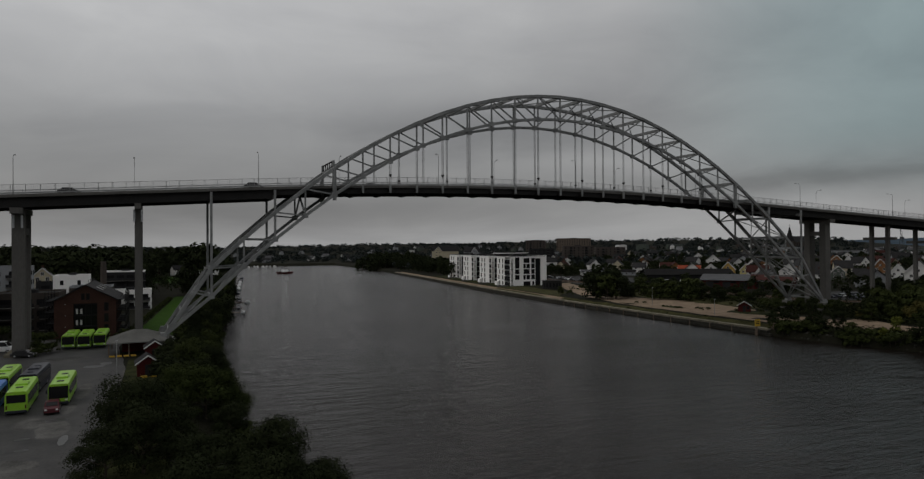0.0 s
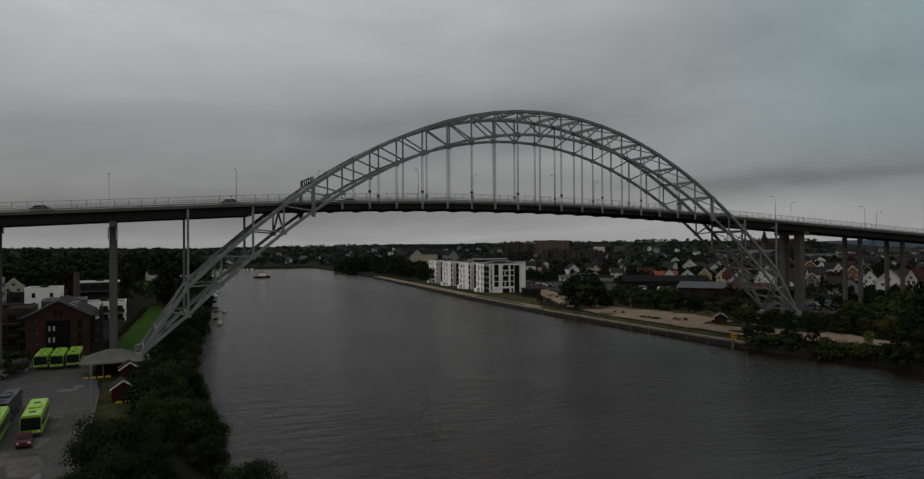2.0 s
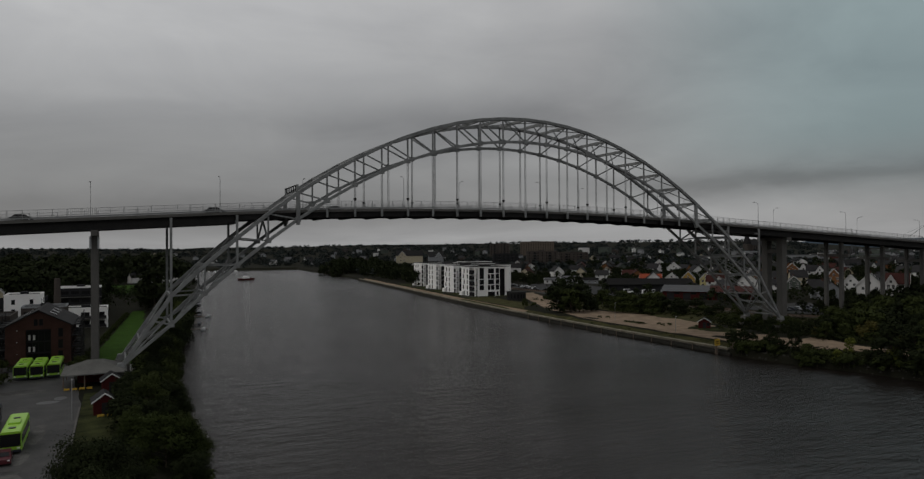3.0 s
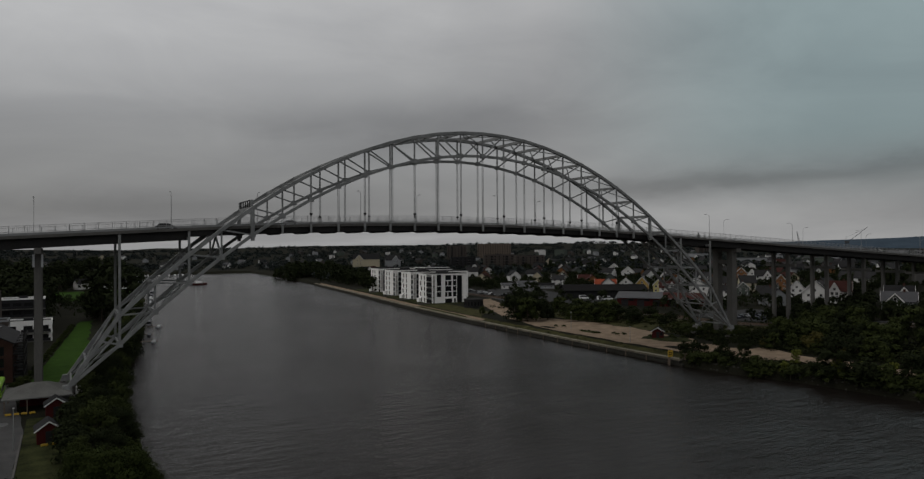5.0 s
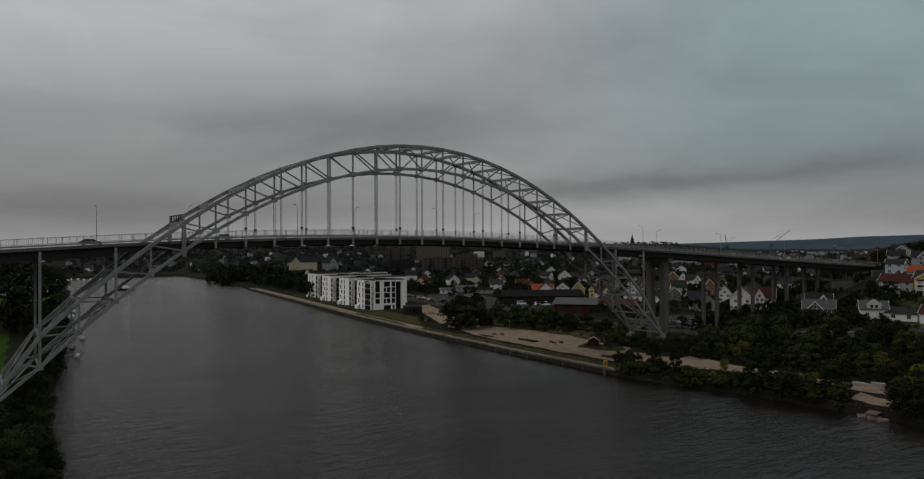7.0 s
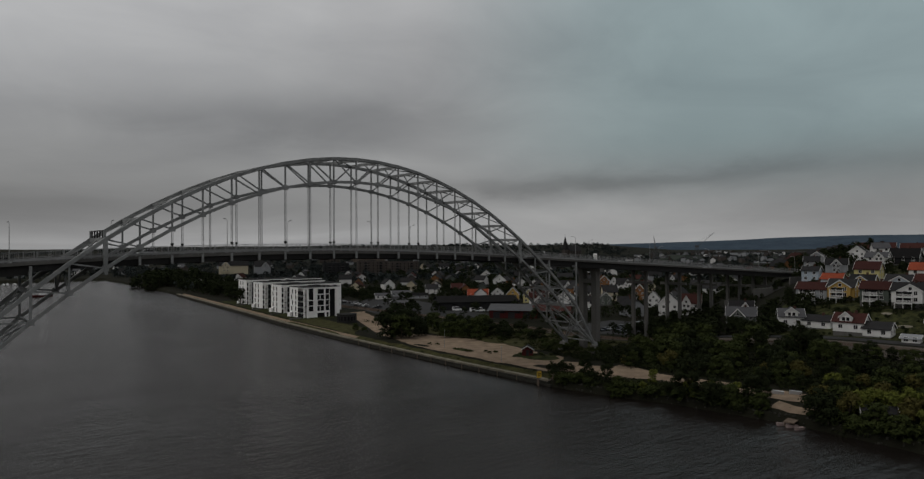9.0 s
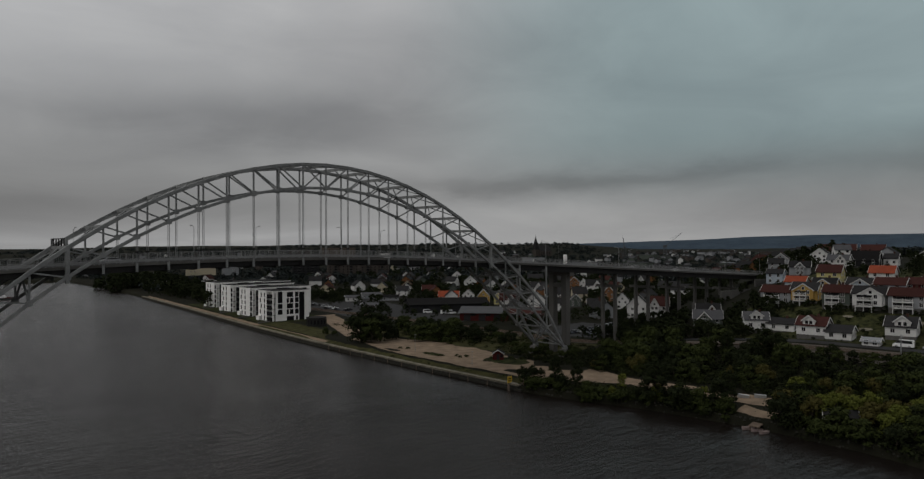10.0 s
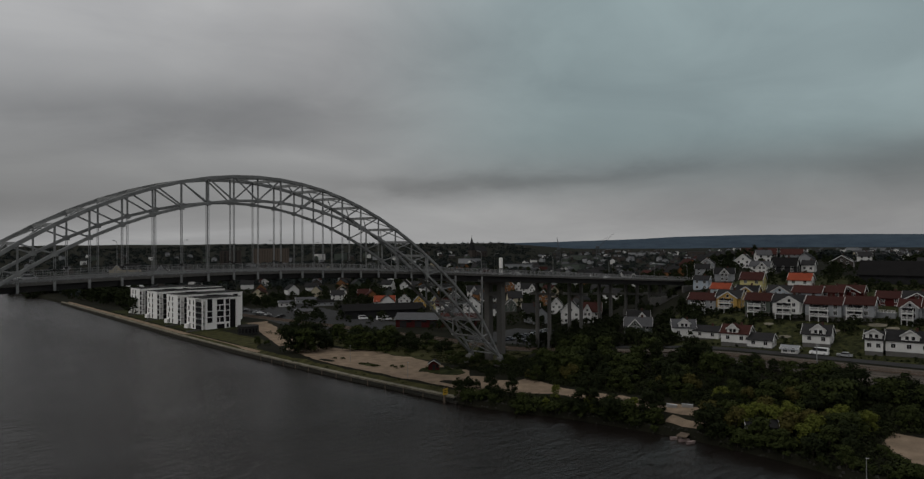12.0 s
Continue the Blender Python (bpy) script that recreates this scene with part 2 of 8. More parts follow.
WATER = water_material()
STEEL = material("grey_painted_steel", (0.265, 0.272, 0.268), 0.62, (0.13, 0.134, 0.134), 1.4, 0.6, 0.1)
# much darker than the arch's steel; for the deck's girders, beams and small fittings
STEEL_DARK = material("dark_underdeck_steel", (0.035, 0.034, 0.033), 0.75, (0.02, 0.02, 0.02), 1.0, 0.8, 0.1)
RAIL_STEEL = material("galvanised_railing", (0.26, 0.265, 0.265), 0.55, (0.17, 0.17, 0.17), 2.0, 0.6, 0.0)
CONCRETE = material("bridge_concrete", (0.135, 0.13, 0.122), 0.9, (0.075, 0.073, 0.068), 0.8, 0.9, 0.25, stretch=(1, 1, 0.35))
CAPSTONE = material("worn_pale_capping", (0.22, 0.2, 0.155), 0.9, (0.09, 0.083, 0.065), 0.7, 0.6, 0.3, blotch=0.7)
ASPHALT = material("asphalt", (0.05, 0.05, 0.05), 0.8, (0.028, 0.028, 0.029), 0.6, 0.9, 0.2)
YARD = material("worn_yard_asphalt", (0.062, 0.06, 0.058), 0.6, (0.024, 0.024, 0.024), 0.7, 0.55, 0.2, blotch=0.62)
WORN = material("dusty_worn_asphalt", (0.125, 0.122, 0.116), 0.75, (0.05, 0.049, 0.047), 1.2, 0.45, 0.2, blotch=0.6)
WET = material("wet_black_asphalt", (0.012, 0.012, 0.012), 0.3, (0.007, 0.007, 0.007), 1.0, 0.6, 0.1)
GRASS = material("rough_grass", (0.042, 0.047, 0.018), 0.95, (0.011, 0.0125, 0.006), 0.8, 0.45, 0.5, 3.0, blotch=0.75)
DRY_GRASS = material("dry_olive_grass", (0.06, 0.058, 0.024), 0.95, (0.022, 0.022, 0.01), 0.9, 0.55, 0.5, 3.0, blotch=0.7)
HILL_GRASS = material("hillside_grass", (0.05, 0.053, 0.021), 0.95, (0.013, 0.015, 0.008), 1.6, 0.4, 0.5, 3.0, blotch=0.7)
LAWN = material("mown_lawn", (0.03, 0.068, 0.008), 0.95, (0.017, 0.038, 0.006), 0.8, 0.6, 0.4, 5.0)
SAND = material("sandy_gravel", (0.26, 0.195, 0.14), 0.95, (0.13, 0.1, 0.072), 0.8, 0.7, 0.4, 2.0, blotch=0.75)
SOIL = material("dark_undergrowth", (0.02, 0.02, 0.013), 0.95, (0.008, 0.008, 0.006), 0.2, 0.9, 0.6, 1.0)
STONE = material("quay_stone", (0.055, 0.053, 0.045), 0.9, (0.02, 0.02, 0.017), 1.0, 0.9, 0.5, vary=0.2)
BALLAST = material("rail_ballast", (0.12, 0.105, 0.09), 0.95, (0.06, 0.052, 0.045), 1.5, 0.8, 0.6, 6.0)
RUST = material("rusty_rail", (0.16, 0.11, 0.08), 0.5, (0.1, 0.07, 0.05), 2.0, 0.7, 0.0, metal=0.6)
TIMBER = material("weathered_timber", (0.17, 0.13, 0.1), 0.9, (0.09, 0.07, 0.055), 1.5, 0.8, 0.3, stretch=(1, 1, 4))
BARK = material("bark", (0.085, 0.07, 0.055), 0.95, (0.045, 0.038, 0.03), 2.0, 0.9, 0.5)
LEAF_DARK = leaf_material("dark_leaves", (0.024, 0.03, 0.0125), (0.0095, 0.0125, 0.0062), 0.08)
LEAF_WARM = leaf_material("dark_olive_leaves", (0.036, 0.047, 0.013), (0.013, 0.018, 0.006), 0.1)
LEAF_MID = leaf_material("green_leaves", (0.046, 0.056, 0.018), (0.017, 0.023, 0.008))
# darker leaf copy: the shade down among the shrubs is put into its colour
LEAF_UNDER = leaf_material("undergrowth_painted_shade", (0.026, 0.031, 0.012), (0.009, 0.012, 0.006))
LEAF_OLIVE = leaf_material("olive_brown_leaves", (0.085, 0.072, 0.022), (0.04, 0.04, 0.014))
LEAF_LIGHT = leaf_material("yellow_green_leaves", (0.12, 0.13, 0.026), (0.05, 0.062, 0.015))
# leaves of the far woods, shifted to blue-grey to paint in the distance haze
LEAF_HAZED = leaf_material("distant_woods", (0.029, 0.035, 0.033), (0.018, 0.022, 0.022), 0.25)
WHITE = material("white_painted_boards", (0.66, 0.655, 0.64), 0.7, (0.48, 0.475, 0.46), 1.0, 0.7, 0.1)
WHITE_RENDER = material("white_render", (0.86, 0.85, 0.83), 0.85, (0.74, 0.73, 0.71), 0.6, 0.7, 0.1)
CREAM = material("cream_boards", (0.46, 0.41, 0.3), 0.75, (0.36, 0.32, 0.23), 1.0, 0.7, 0.1)
YELLOW = material("yellow_boards", (0.42, 0.27, 0.08), 0.75, (0.33, 0.21, 0.06), 1.0, 0.7, 0.1)
PALE_YELLOW = material("pale_yellow_boards", (0.5, 0.44, 0.2), 0.75, (0.4, 0.35, 0.15), 1.0, 0.7, 0.1)
RED = material("falun_red_boards", (0.072, 0.016, 0.015), 0.85, (0.042, 0.011, 0.01), 1.0, 0.7, 0.1)
ORANGE = material("ochre_orange_boards", (0.21, 0.1, 0.045), 0.8, (0.15, 0.072, 0.033), 1.0, 0.7, 0.1)
GREY = material("grey_boards", (0.27, 0.28, 0.29), 0.8, (0.2, 0.207, 0.215), 1.0, 0.7, 0.1)
BLUEGREY = material("pale_blue_boards", (0.36, 0.41, 0.46), 0.8, (0.29, 0.33, 0.37), 1.0, 0.7, 0.1)
GREYGREEN = material("grey_green_boards", (0.085, 0.1, 0.085), 0.8, (0.06, 0.07, 0.06), 1.0, 0.7, 0.1)
BRICK = material("red_brick", (0.085, 0.046, 0.037), 0.9, (0.046, 0.026, 0.021), 1.5, 0.8, 0.2)
BROWN_BLOCK = material("brown_cladding", (0.075, 0.064, 0.056), 0.85, (0.05, 0.043, 0.039), 1.0, 0.7, 0.1)
OCHRE_BLOCK = material("ochre_facade", (0.13, 0.105, 0.085), 0.85, (0.095, 0.078, 0.064), 1.0, 0.7, 0.1)
DARK = material("charcoal_cladding", (0.03, 0.03, 0.031), 0.75, (0.018, 0.018, 0.019), 1.0, 0.7, 0.1)
TILE_DARK = material("dark_roof_tiles", (0.03, 0.029, 0.029), 0.7, (0.017, 0.017, 0.018), 1.2, 0.8, 0.2, vary=0.25)
TILE_RED = material("brown_red_roof_tiles", (0.052, 0.021, 0.018), 0.8, (0.032, 0.014, 0.012), 1.2, 0.8, 0.2, vary=0.2)
TILE_ORANGE = material("orange_roof_tiles", (0.27, 0.062, 0.032), 0.75, (0.16, 0.04, 0.022), 1.2, 0.8, 0.2)
SHELTER_ROOF = material("weathered_grey_felt_roof", (0.17, 0.168, 0.158), 0.85, (0.1, 0.099, 0.093), 1.0, 0.7, 0.2)
METAL_ROOF = material("grey_sheet_roof", (0.075, 0.075, 0.079), 0.6, (0.045, 0.045, 0.048), 0.8, 0.8, 0.1)
TAR_ROOF = material("black_tarred_roof", (0.016, 0.015, 0.015), 0.95, (0.01, 0.01, 0.01), 0.8, 0.8, 0.2)
FLAT_ROOF = material("bitumen_flat_roof", (0.035, 0.034, 0.033), 0.9, (0.02, 0.02, 0.019), 0.8, 0.8, 0.1)
GLASS = glass_material("dark_window_glass")
TYRE = material("black_rubber", (0.02, 0.02, 0.02), 0.85, (0.012, 0.012, 0.012), 3.0, 0.5, 0.0)
BUS_GREEN = material("lime_green_bus_paint", (0.25, 0.48, 0.028), 0.35, (0.2, 0.4, 0.022), 0.5, 0.6, 0.0)
BUS_BLUE = material("blue_bus_paint", (0.02, 0.13, 0.42), 0.35, (0.016, 0.1, 0.34), 0.5, 0.6, 0.0)
BUS_DARK = material("slate_bus_paint", (0.025, 0.027, 0.036), 0.4, (0.018, 0.02, 0.027), 0.5, 0.6, 0.0, spec=0.25)
CAR_RED = material("dark_red_car_paint", (0.06, 0.005, 0.009), 0.4, (0.045, 0.004, 0.007), 0.5, 0.6, 0.0, spec=0.2)
CAR_BLACK = material("black_car_paint", (0.015, 0.015, 0.017), 0.3, (0.012, 0.012, 0.013), 0.5, 0.6, 0.0)
CAR_WHITE = material("white_car_paint", (0.75, 0.75, 0.75), 0.35, (0.65, 0.65, 0.65), 0.5, 0.6, 0.0)
HULL = material("faded_boat_paint", (0.34, 0.29, 0.27), 0.6, (0.2, 0.14, 0.13), 1.5, 0.7, 0.0)
CAR_SILVER = material("silver_car_paint", (0.4, 0.41, 0.42), 0.35, (0.34, 0.35, 0.36), 0.5, 0.6, 0.0, metal=0.4)
SIGN_YELLOW = material("yellow_sign_paint", (0.5, 0.32, 0.02), 0.5, (0.38, 0.24, 0.02), 1.0, 0.5, 0.0)
# steel of the far cranes, distance haze mixed into the base colour
HAZY_STEEL = material("crane_steel_painted_haze", (0.09, 0.095, 0.1), 0.8, (0.07, 0.073, 0.078), 1.0, 0.7, 0.0)
# aerial haze over the far ridge is put into this blue base colour
HAZE_RIDGE = material("ridge_painted_haze", (0.054, 0.075, 0.097), 1.0, (0.031, 0.046, 0.064), 0.03, 0.5, 0.0)


# ---- building tools ----
class Geo:
    """Corners and faces of one mesh in the making."""

    def __init__(self):
        self.v, self.f = [], []

    def add(self, verts, faces):
        n = len(self.v)
        self.v += [tuple(v) for v in verts]
        self.f += [tuple(i + n for i in f) for f in faces]
        return self

    def box(self, x0, x1, y0, y1, z0, z1):
        return self.add([(x0, y0, z0), (x1, y0, z0), (x1, y1, z0), (x0, y1, z0), (x0, y0, z1), (x1, y0, z1), (x1, y1, z1), (x0, y1, z1)],
                        [(3, 2, 1, 0), (4, 5, 6, 7), (0, 1, 5, 4), (1, 2, 6, 5), (2, 3, 7, 6), (3, 0, 4, 7)])

    def bevel_box(self, x0, x1, y0, y1, z0, z1, b):
        """A box with its upright edges and its top edge cut off."""
        lo = [(x0 + b, y0), (x1 - b, y0), (x1, y0 + b), (x1, y1 - b), (x1 - b, y1), (x0 + b, y1), (x0, y1 - b), (x0, y0 + b)]
        cx, cy = (x0 + x1) / 2, (y0 + y1) / 2
        kx, ky = 1 - 2 * b / (x1 - x0), 1 - 2 * b / (y1 - y0)
        vs = [(x, y, z0) for x, y in lo] + [(x, y, z1 - b) for x, y in lo] + [(cx + (x - cx) * kx, cy + (y - cy) * ky, z1) for x, y in lo]
        fs = [tuple(range(7, -1, -1)), tuple(range(16, 24))]
        for r in (0, 8):
            fs += [(r + i, r + (i + 1) % 8, r + 8 + (i + 1) % 8, r + 8 + i) for i in range(8)]
        return self.add(vs, fs)

    def beam(self, p, q, w, h=None, up=(0, 0, 1), bevel=0.0):
        """A bar of width w and height h from p to q."""
        h = h or w
        p, q = Vector(p), Vector(q)
        d = (q - p).normalized()
        s = d.cross(Vector(up))
        if s.length < 1e-4:
            s = d.cross(Vector((1, 0, 0)))
        s.normalize()
        u = s.cross(d)
        if bevel:
            b = bevel
            ring = [(-w / 2 + b, -h / 2), (w / 2 - b, -h / 2), (w / 2, -h / 2 + b), (w / 2, h / 2 - b), (w / 2 - b, h / 2), (-w / 2 + b, h / 2), (-w / 2, h / 2 - b), (-w / 2, -h / 2 + b)]
        else:
            ring = [(-w / 2, -h / 2), (w / 2, -h / 2), (w / 2, h / 2), (-w / 2, h / 2)]
        n = len(ring)
        vs = [e + s * a + u * b2 for e in (p, q) for a, b2 in ring]
        fs = [tuple(range(n)), tuple(range(2 * n - 1, n - 1, -1))] + [(i, i + n, (i + 1) % n + n, (i + 1) % n) for i in range(n)]
        return self.add(vs, fs)

    def tube(self, pts, radii, sides=8):
        rings = []
        for i, p in enumerate(pts):
            p = Vector(p)
            d = (Vector(pts[min(i + 1, len(pts) - 1)]) - Vector(pts[max(i - 1, 0)])).normalized()
            s = d.cross(Vector((0, 0, 1)))
            if s.length < 1e-3:
                s = Vector((1, 0, 0))
            s.normalize()
            u = s.cross(d)
            rings.append([p + (s * math.cos(a) + u * math.sin(a)) * radii[i] for a in (2 * math.pi * k / sides for k in range(sides))])
        n = sides
        vs = [v for r in rings for v in r]
        fs = [tuple(range(n)), tuple(range(len(vs) - 1, len(vs) - n - 1, -1))]
        for i in range(len(rings) - 1):
            fs += [(i * n + k, (i + 1) * n + k, (i + 1) * n + (k + 1) % n, i * n + (k + 1) % n) for k in range(n)]
        return self.add(vs, fs)

    def prism(self, outline, z0, z1):
        """An upright solid over an outline that runs anticlockwise."""
        n = len(outline)
        return self.add([(x, y, z0) for x, y in outline] + [(x, y, z1) for x, y in outline],
                        [tuple(range(n - 1, -1, -1)), tuple(range(n, 2 * n))] + [(i, (i + 1) % n, n + (i + 1) % n, n + i) for i in range(n)])

    def extrude_y(self, profile, y0, y1):
        """A solid whose section in x, z runs from y0 to y1."""
        n = len(profile)
        return self.add([(x, y0, z) for x, z in profile] + [(x, y1, z) for x, z in profile],
                        [tuple(range(n)), tuple(range(2 * n - 1, n - 1, -1))] + [(i, n + i, n + (i + 1) % n, (i + 1) % n) for i in range(n)])

    def extrude_x(self, profile, x0, x1):
        """A solid whose section in y, z runs from x0 to x1."""
        n = len(profile)
        return self.add([(x0, y, z) for y, z in profile] + [(x1, y, z) for y, z in profile],
                        [tuple(range(n - 1, -1, -1)), tuple(range(n, 2 * n))] + [(i, (i + 1) % n, n + (i + 1) % n, n + i) for i in range(n)])

    def mesh(self, name, mat, smooth=False):
        me = bpy.data.meshes.new(name)
        me.from_pydata(self.v, [], self.f)
        if mat:
            me.materials.append(mat)
        if smooth:
            me.polygons.foreach_set("use_smooth", [True] * len(me.polygons))
        me.update()
        return me


def part(name, geo, mat, parent, label="", smooth=False):
    """One mesh object under a thing or a part, in its thing's coordinates."""
    me = geo if isinstance(geo, bpy.types.Mesh) else geo.mesh(name, mat, smooth)
    ob = new(name, me)
    ob.parent = parent
    if label:
        ob["label"] = label
    return ob


def thing(name, m, label, category, group="", kind=""):
    """An empty at a thing's base."""
    ob = new(name)
    ob.empty_display_size = 0.5
    ob.matrix_basis = m
    return tagged(ob, label, category, group, kind)


def solid(name, geo, mat, label, category="", group="", kind="", m=None, smooth=False):
    """A thing of one mesh."""
    ob = new(name, geo.mesh(name, mat, smooth))
    if m is not None:
        ob.matrix_basis = m
    return tagged(ob, label, category, group, kind)


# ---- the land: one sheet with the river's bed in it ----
def left_bank(y):
    if y < 10:
        return -86.5 + 3.0 * step(-82, -94, y)
    if y < 540:
        return -86.5 + (y - 10) * 0.108
    return -29.2 - (y - 540) * 0.6


SHORE = ((-5000, 52.0), (-300, 53.0), (-128, 56.5), (-121, 58.0), (-112, 61.2), (-100, 62.5), (-85, 64.3), (-70, 63.0), (-55, 61.5), (-42, 58.0), (-30, 55.4), (-20, 54.6))


QUAY_LINE = ((-20, 54.6), (30, 55.3), (70, 57.2), (115, 60.0), (180, 66.0), (240, 73.0), (290, 79.0), (365, 87.5), (420, 94.0), (470, 100.0), (530, 107.0), (640, 114.0), (900, 122.0))


def slope_foot(y):
    """Where the hillside's rise is counted from."""
    if y < -20:
        return 55.0 + 3.0 * math.exp(-((y + 40) / 18) ** 2) - max(0.0, -y - 60) * 0.05
    return right_bank(y)


def right_bank(y):
    if y < -20:
        return ramp_between(y, SHORE)
    return ramp_between(y, QUAY_LINE)


FAR_SHORE = 790.0
RISE = ((-50, 0), (0, 0), (15, 0.3), (45, 3.0), (70, 8.7), (95, 11.0), (115, 17.5), (165, 25.0), (230, 29.0), (340, 31.0), (500, 29.0), (1200, 14.0), (6000, 10.0))


def ramp_between(x, table):
    for (a, u), (b, v) in zip(table, table[1:]):
        if x <= b:
            k = max(0.0, (x - a) / (b - a))
            return u + (v - u) * k
    return table[-1][1]


def step(a, b, x):
    k = min(1.0, max(0.0, (x - a) / (b - a)))
    return k * k * (3 - 2 * k)


def ground_z(x, y):
    """The land's height, away from the river's bed."""
    r = math.hypot(x, y)
    n = noise.noise(Vector((x * 0.004, y * 0.004, 0.3)))
    hills = step(700, 2300, r) * (19 + 8 * n + 12 * step(600, 1600, x)) * step(33.6, 37.6, math.degrees(math.atan2(y, x)))
    if x > -20:
        d = x - slope_foot(min(y, 500))
        south = step(0, 1, (40 + max(0.0, x - 150) * 0.4 - y) / 115)
        z = 2.7 + south * ramp_between(d, RISE) + (1 - south) * step(30, 400, d) * 5.0
    else:
        z = 3.4 + step(0, 300, -90 - x) * 4
    return z + hills


def sheet_z(x, y):
    """The sheet's height, the river's bed included."""
    if y < FAR_SHORE + 6:
        inside = min(x - left_bank(y), right_bank(y) - x)
        if y > FAR_SHORE - 10:
            inside = min(inside, (FAR_SHORE - y) * 1.0)
        if inside > 0:
            return -3.0 * step(0, 6, inside) - 0.6
        g = ground_z(x, y)
        if x < 0:
            return -0.6 + (g + 0.6) * step(0, 9.0, -inside)
        low = min(g, 1.75)
        return -0.6 + (low + 0.6) * step(0, 1.3, -inside) + (g - low) * step(1.5, 6.0, -inside)
    return ground_z(x, y)


left_steps = [-4700, -3800, -3000, -2400, -1900, -1500, -1200, -950, -750, -600, -480, -380, -300, -240, -190, -150, -125, -105, -90, -78, -68, -59, -51, -44, -38, -32, -27, -22, -18, -14, -11, -8, -5, -2.5, 0, 3, 7]
right_steps = [-7, -3, -1, 0, 1.2, 2.6] + list(range(5, 150, 5)) + list(range(150, 320, 10)) + [330, 360, 400, 450, 520, 600, 700, 820, 960, 1120, 1300, 1550, 1850, 2200, 2700, 3300, 4000, 4700]
row_steps = [-4600, -3600, -2800, -2200, -1700, -1300, -1000, -800, -640, -520, -430, -360, -310, -270, -240, -220] + list(range(-205, 330, 6)) + list(range(330, 770, 12)) + [774, 780, 785, 790, 795, 800, 810, 850, 920, 1000, 1100, 1220, 1360, 1520, 1700, 1900, 2150, 2450, 2800, 3200, 3700, 4300, 4700]
verts, faces = [], []
for y in row_steps:
    a, b = left_bank(min(y, 790)), right_bank(min(y, 790))
    for x in [a + s for s in left_steps] + [b + s for s in right_steps]:
        verts.append((x, y, sheet_z(x, y)))
cols = len(left_steps) + len(right_steps)
for j in range(len(row_steps) - 1):
    for i in range(cols - 1):
        k = j * cols + i
        faces.append((k, k + 1, k + cols + 1, k + cols))
land = Geo().add(verts, faces)
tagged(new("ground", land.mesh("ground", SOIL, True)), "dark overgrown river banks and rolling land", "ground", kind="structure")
solid("water", Geo().add([(-1500, -4600, 0), (1500, -4600, 0), (1500, 830, 0), (-1500, 830, 0)], [(0, 1, 2, 3)]), WATER, "dark rippled grey river water", "river", kind="structure")


def patch(name, mat, label, category, outline_x, y0, y1, dy, lift, cross=4):
    """A strip of surface laid on the land between two edges x = outline_x(y)."""
    g = Geo()
    n = max(2, int((y1 - y0) / dy))
    rows = []
    for j in range(n + 1):
        y = y0 + (y1 - y0) * j / n
        xa, xb = outline_x(y)
        rows.append([(xa + (xb - xa) * i / cross, y) for i in range(cross + 1)])
    vs = [(x, y, sheet_z(x, y) + lift) for r in rows for x, y in r]
    fs = [(j * (cross + 1) + i, j * (cross + 1) + i + 1, (j + 1) * (cross + 1) + i + 1, (j + 1) * (cross + 1) + i) for j in range(n) for i in range(cross)]
    return solid(name, g.add(vs, fs), mat, label, category, kind="structure", smooth=True)


# ---- surfaces laid on the land ----
def rail_x(y):
    return 125.5 + 10.0 * step(-40, 70, y) - 3.0 * step(70, 260, y)


def wob(y, s, a):
    return a * noise.noise(Vector((s, y * 0.11, 0.0))) + 0.5 * a * noise.noise(Vector((s + 7, y * 0.4, 0.0)))


patch("yard", YARD, "worn grey asphalt bus yard with pale dusty tracks", "yard", lambda y: (-182, -104.6 - wob(y, 1, 0.5) - 2.5 * step(-20, 10, y)), -140, 30, 3, 0.05, 24)
patch("lawn", LAWN, "bright green mown riverside lawn", "lawn", lambda y: (-106.0 + wob(y, 2, 0.6) + 0.085 * (y - 20), -95.0 + wob(y, 3, 1.0) + 0.045 * (y - 20)), 18, 178, 4, 0.06, 5)
patch("park_lawn", LAWN, "distant green park meadow on the wooded bank", "lawn", lambda y: (-104.0 + wob(y, 15, 4.0), left_bank(y) - 9), 312, 412, 6, 0.06, 5)
patch("verge", GRASS, "rough grass strip along the yard", "grass", lambda y: (-104.4, -98.0 + wob(y, 4, 0.6)), -95, -10, 4, 0.07, 4)
patch("sand_lot", SAND, "pale sandy gravel lot with tracks", "gravel lot", lambda y: (right_bank(y) + 6.3 + wob(y, 5, 1.5) + 6 * step(55, 95, y), right_bank(y) + 25.5 + wob(y, 6, 4.0) + 10 * step(-10, 40, y) * step(100, 60, y) - 2 * step(-5, -16, y)), -22, 98, 3, 0.06, 10)
patch("sand_track", SAND, "pale sandy track between the shrubs", "track", lambda y: (73.5 + wob(y, 8, 1.5) - 6.5 * step(-46, -26, y), 80.5 + wob(y, 9, 2.5) + 4 * step(-40, -24, y)), -84, -22.2, 3, 0.07, 6)
patch("sand_spur", SAND, "sandy slip down to the boat landing", "track", lambda y: (67.4 + wob(y, 16, 0.7), 69.9 + wob(y, 17, 0.6) + 2.2 * step(-83, -80, y)), -88.5, -79, 2, 0.065, 4)
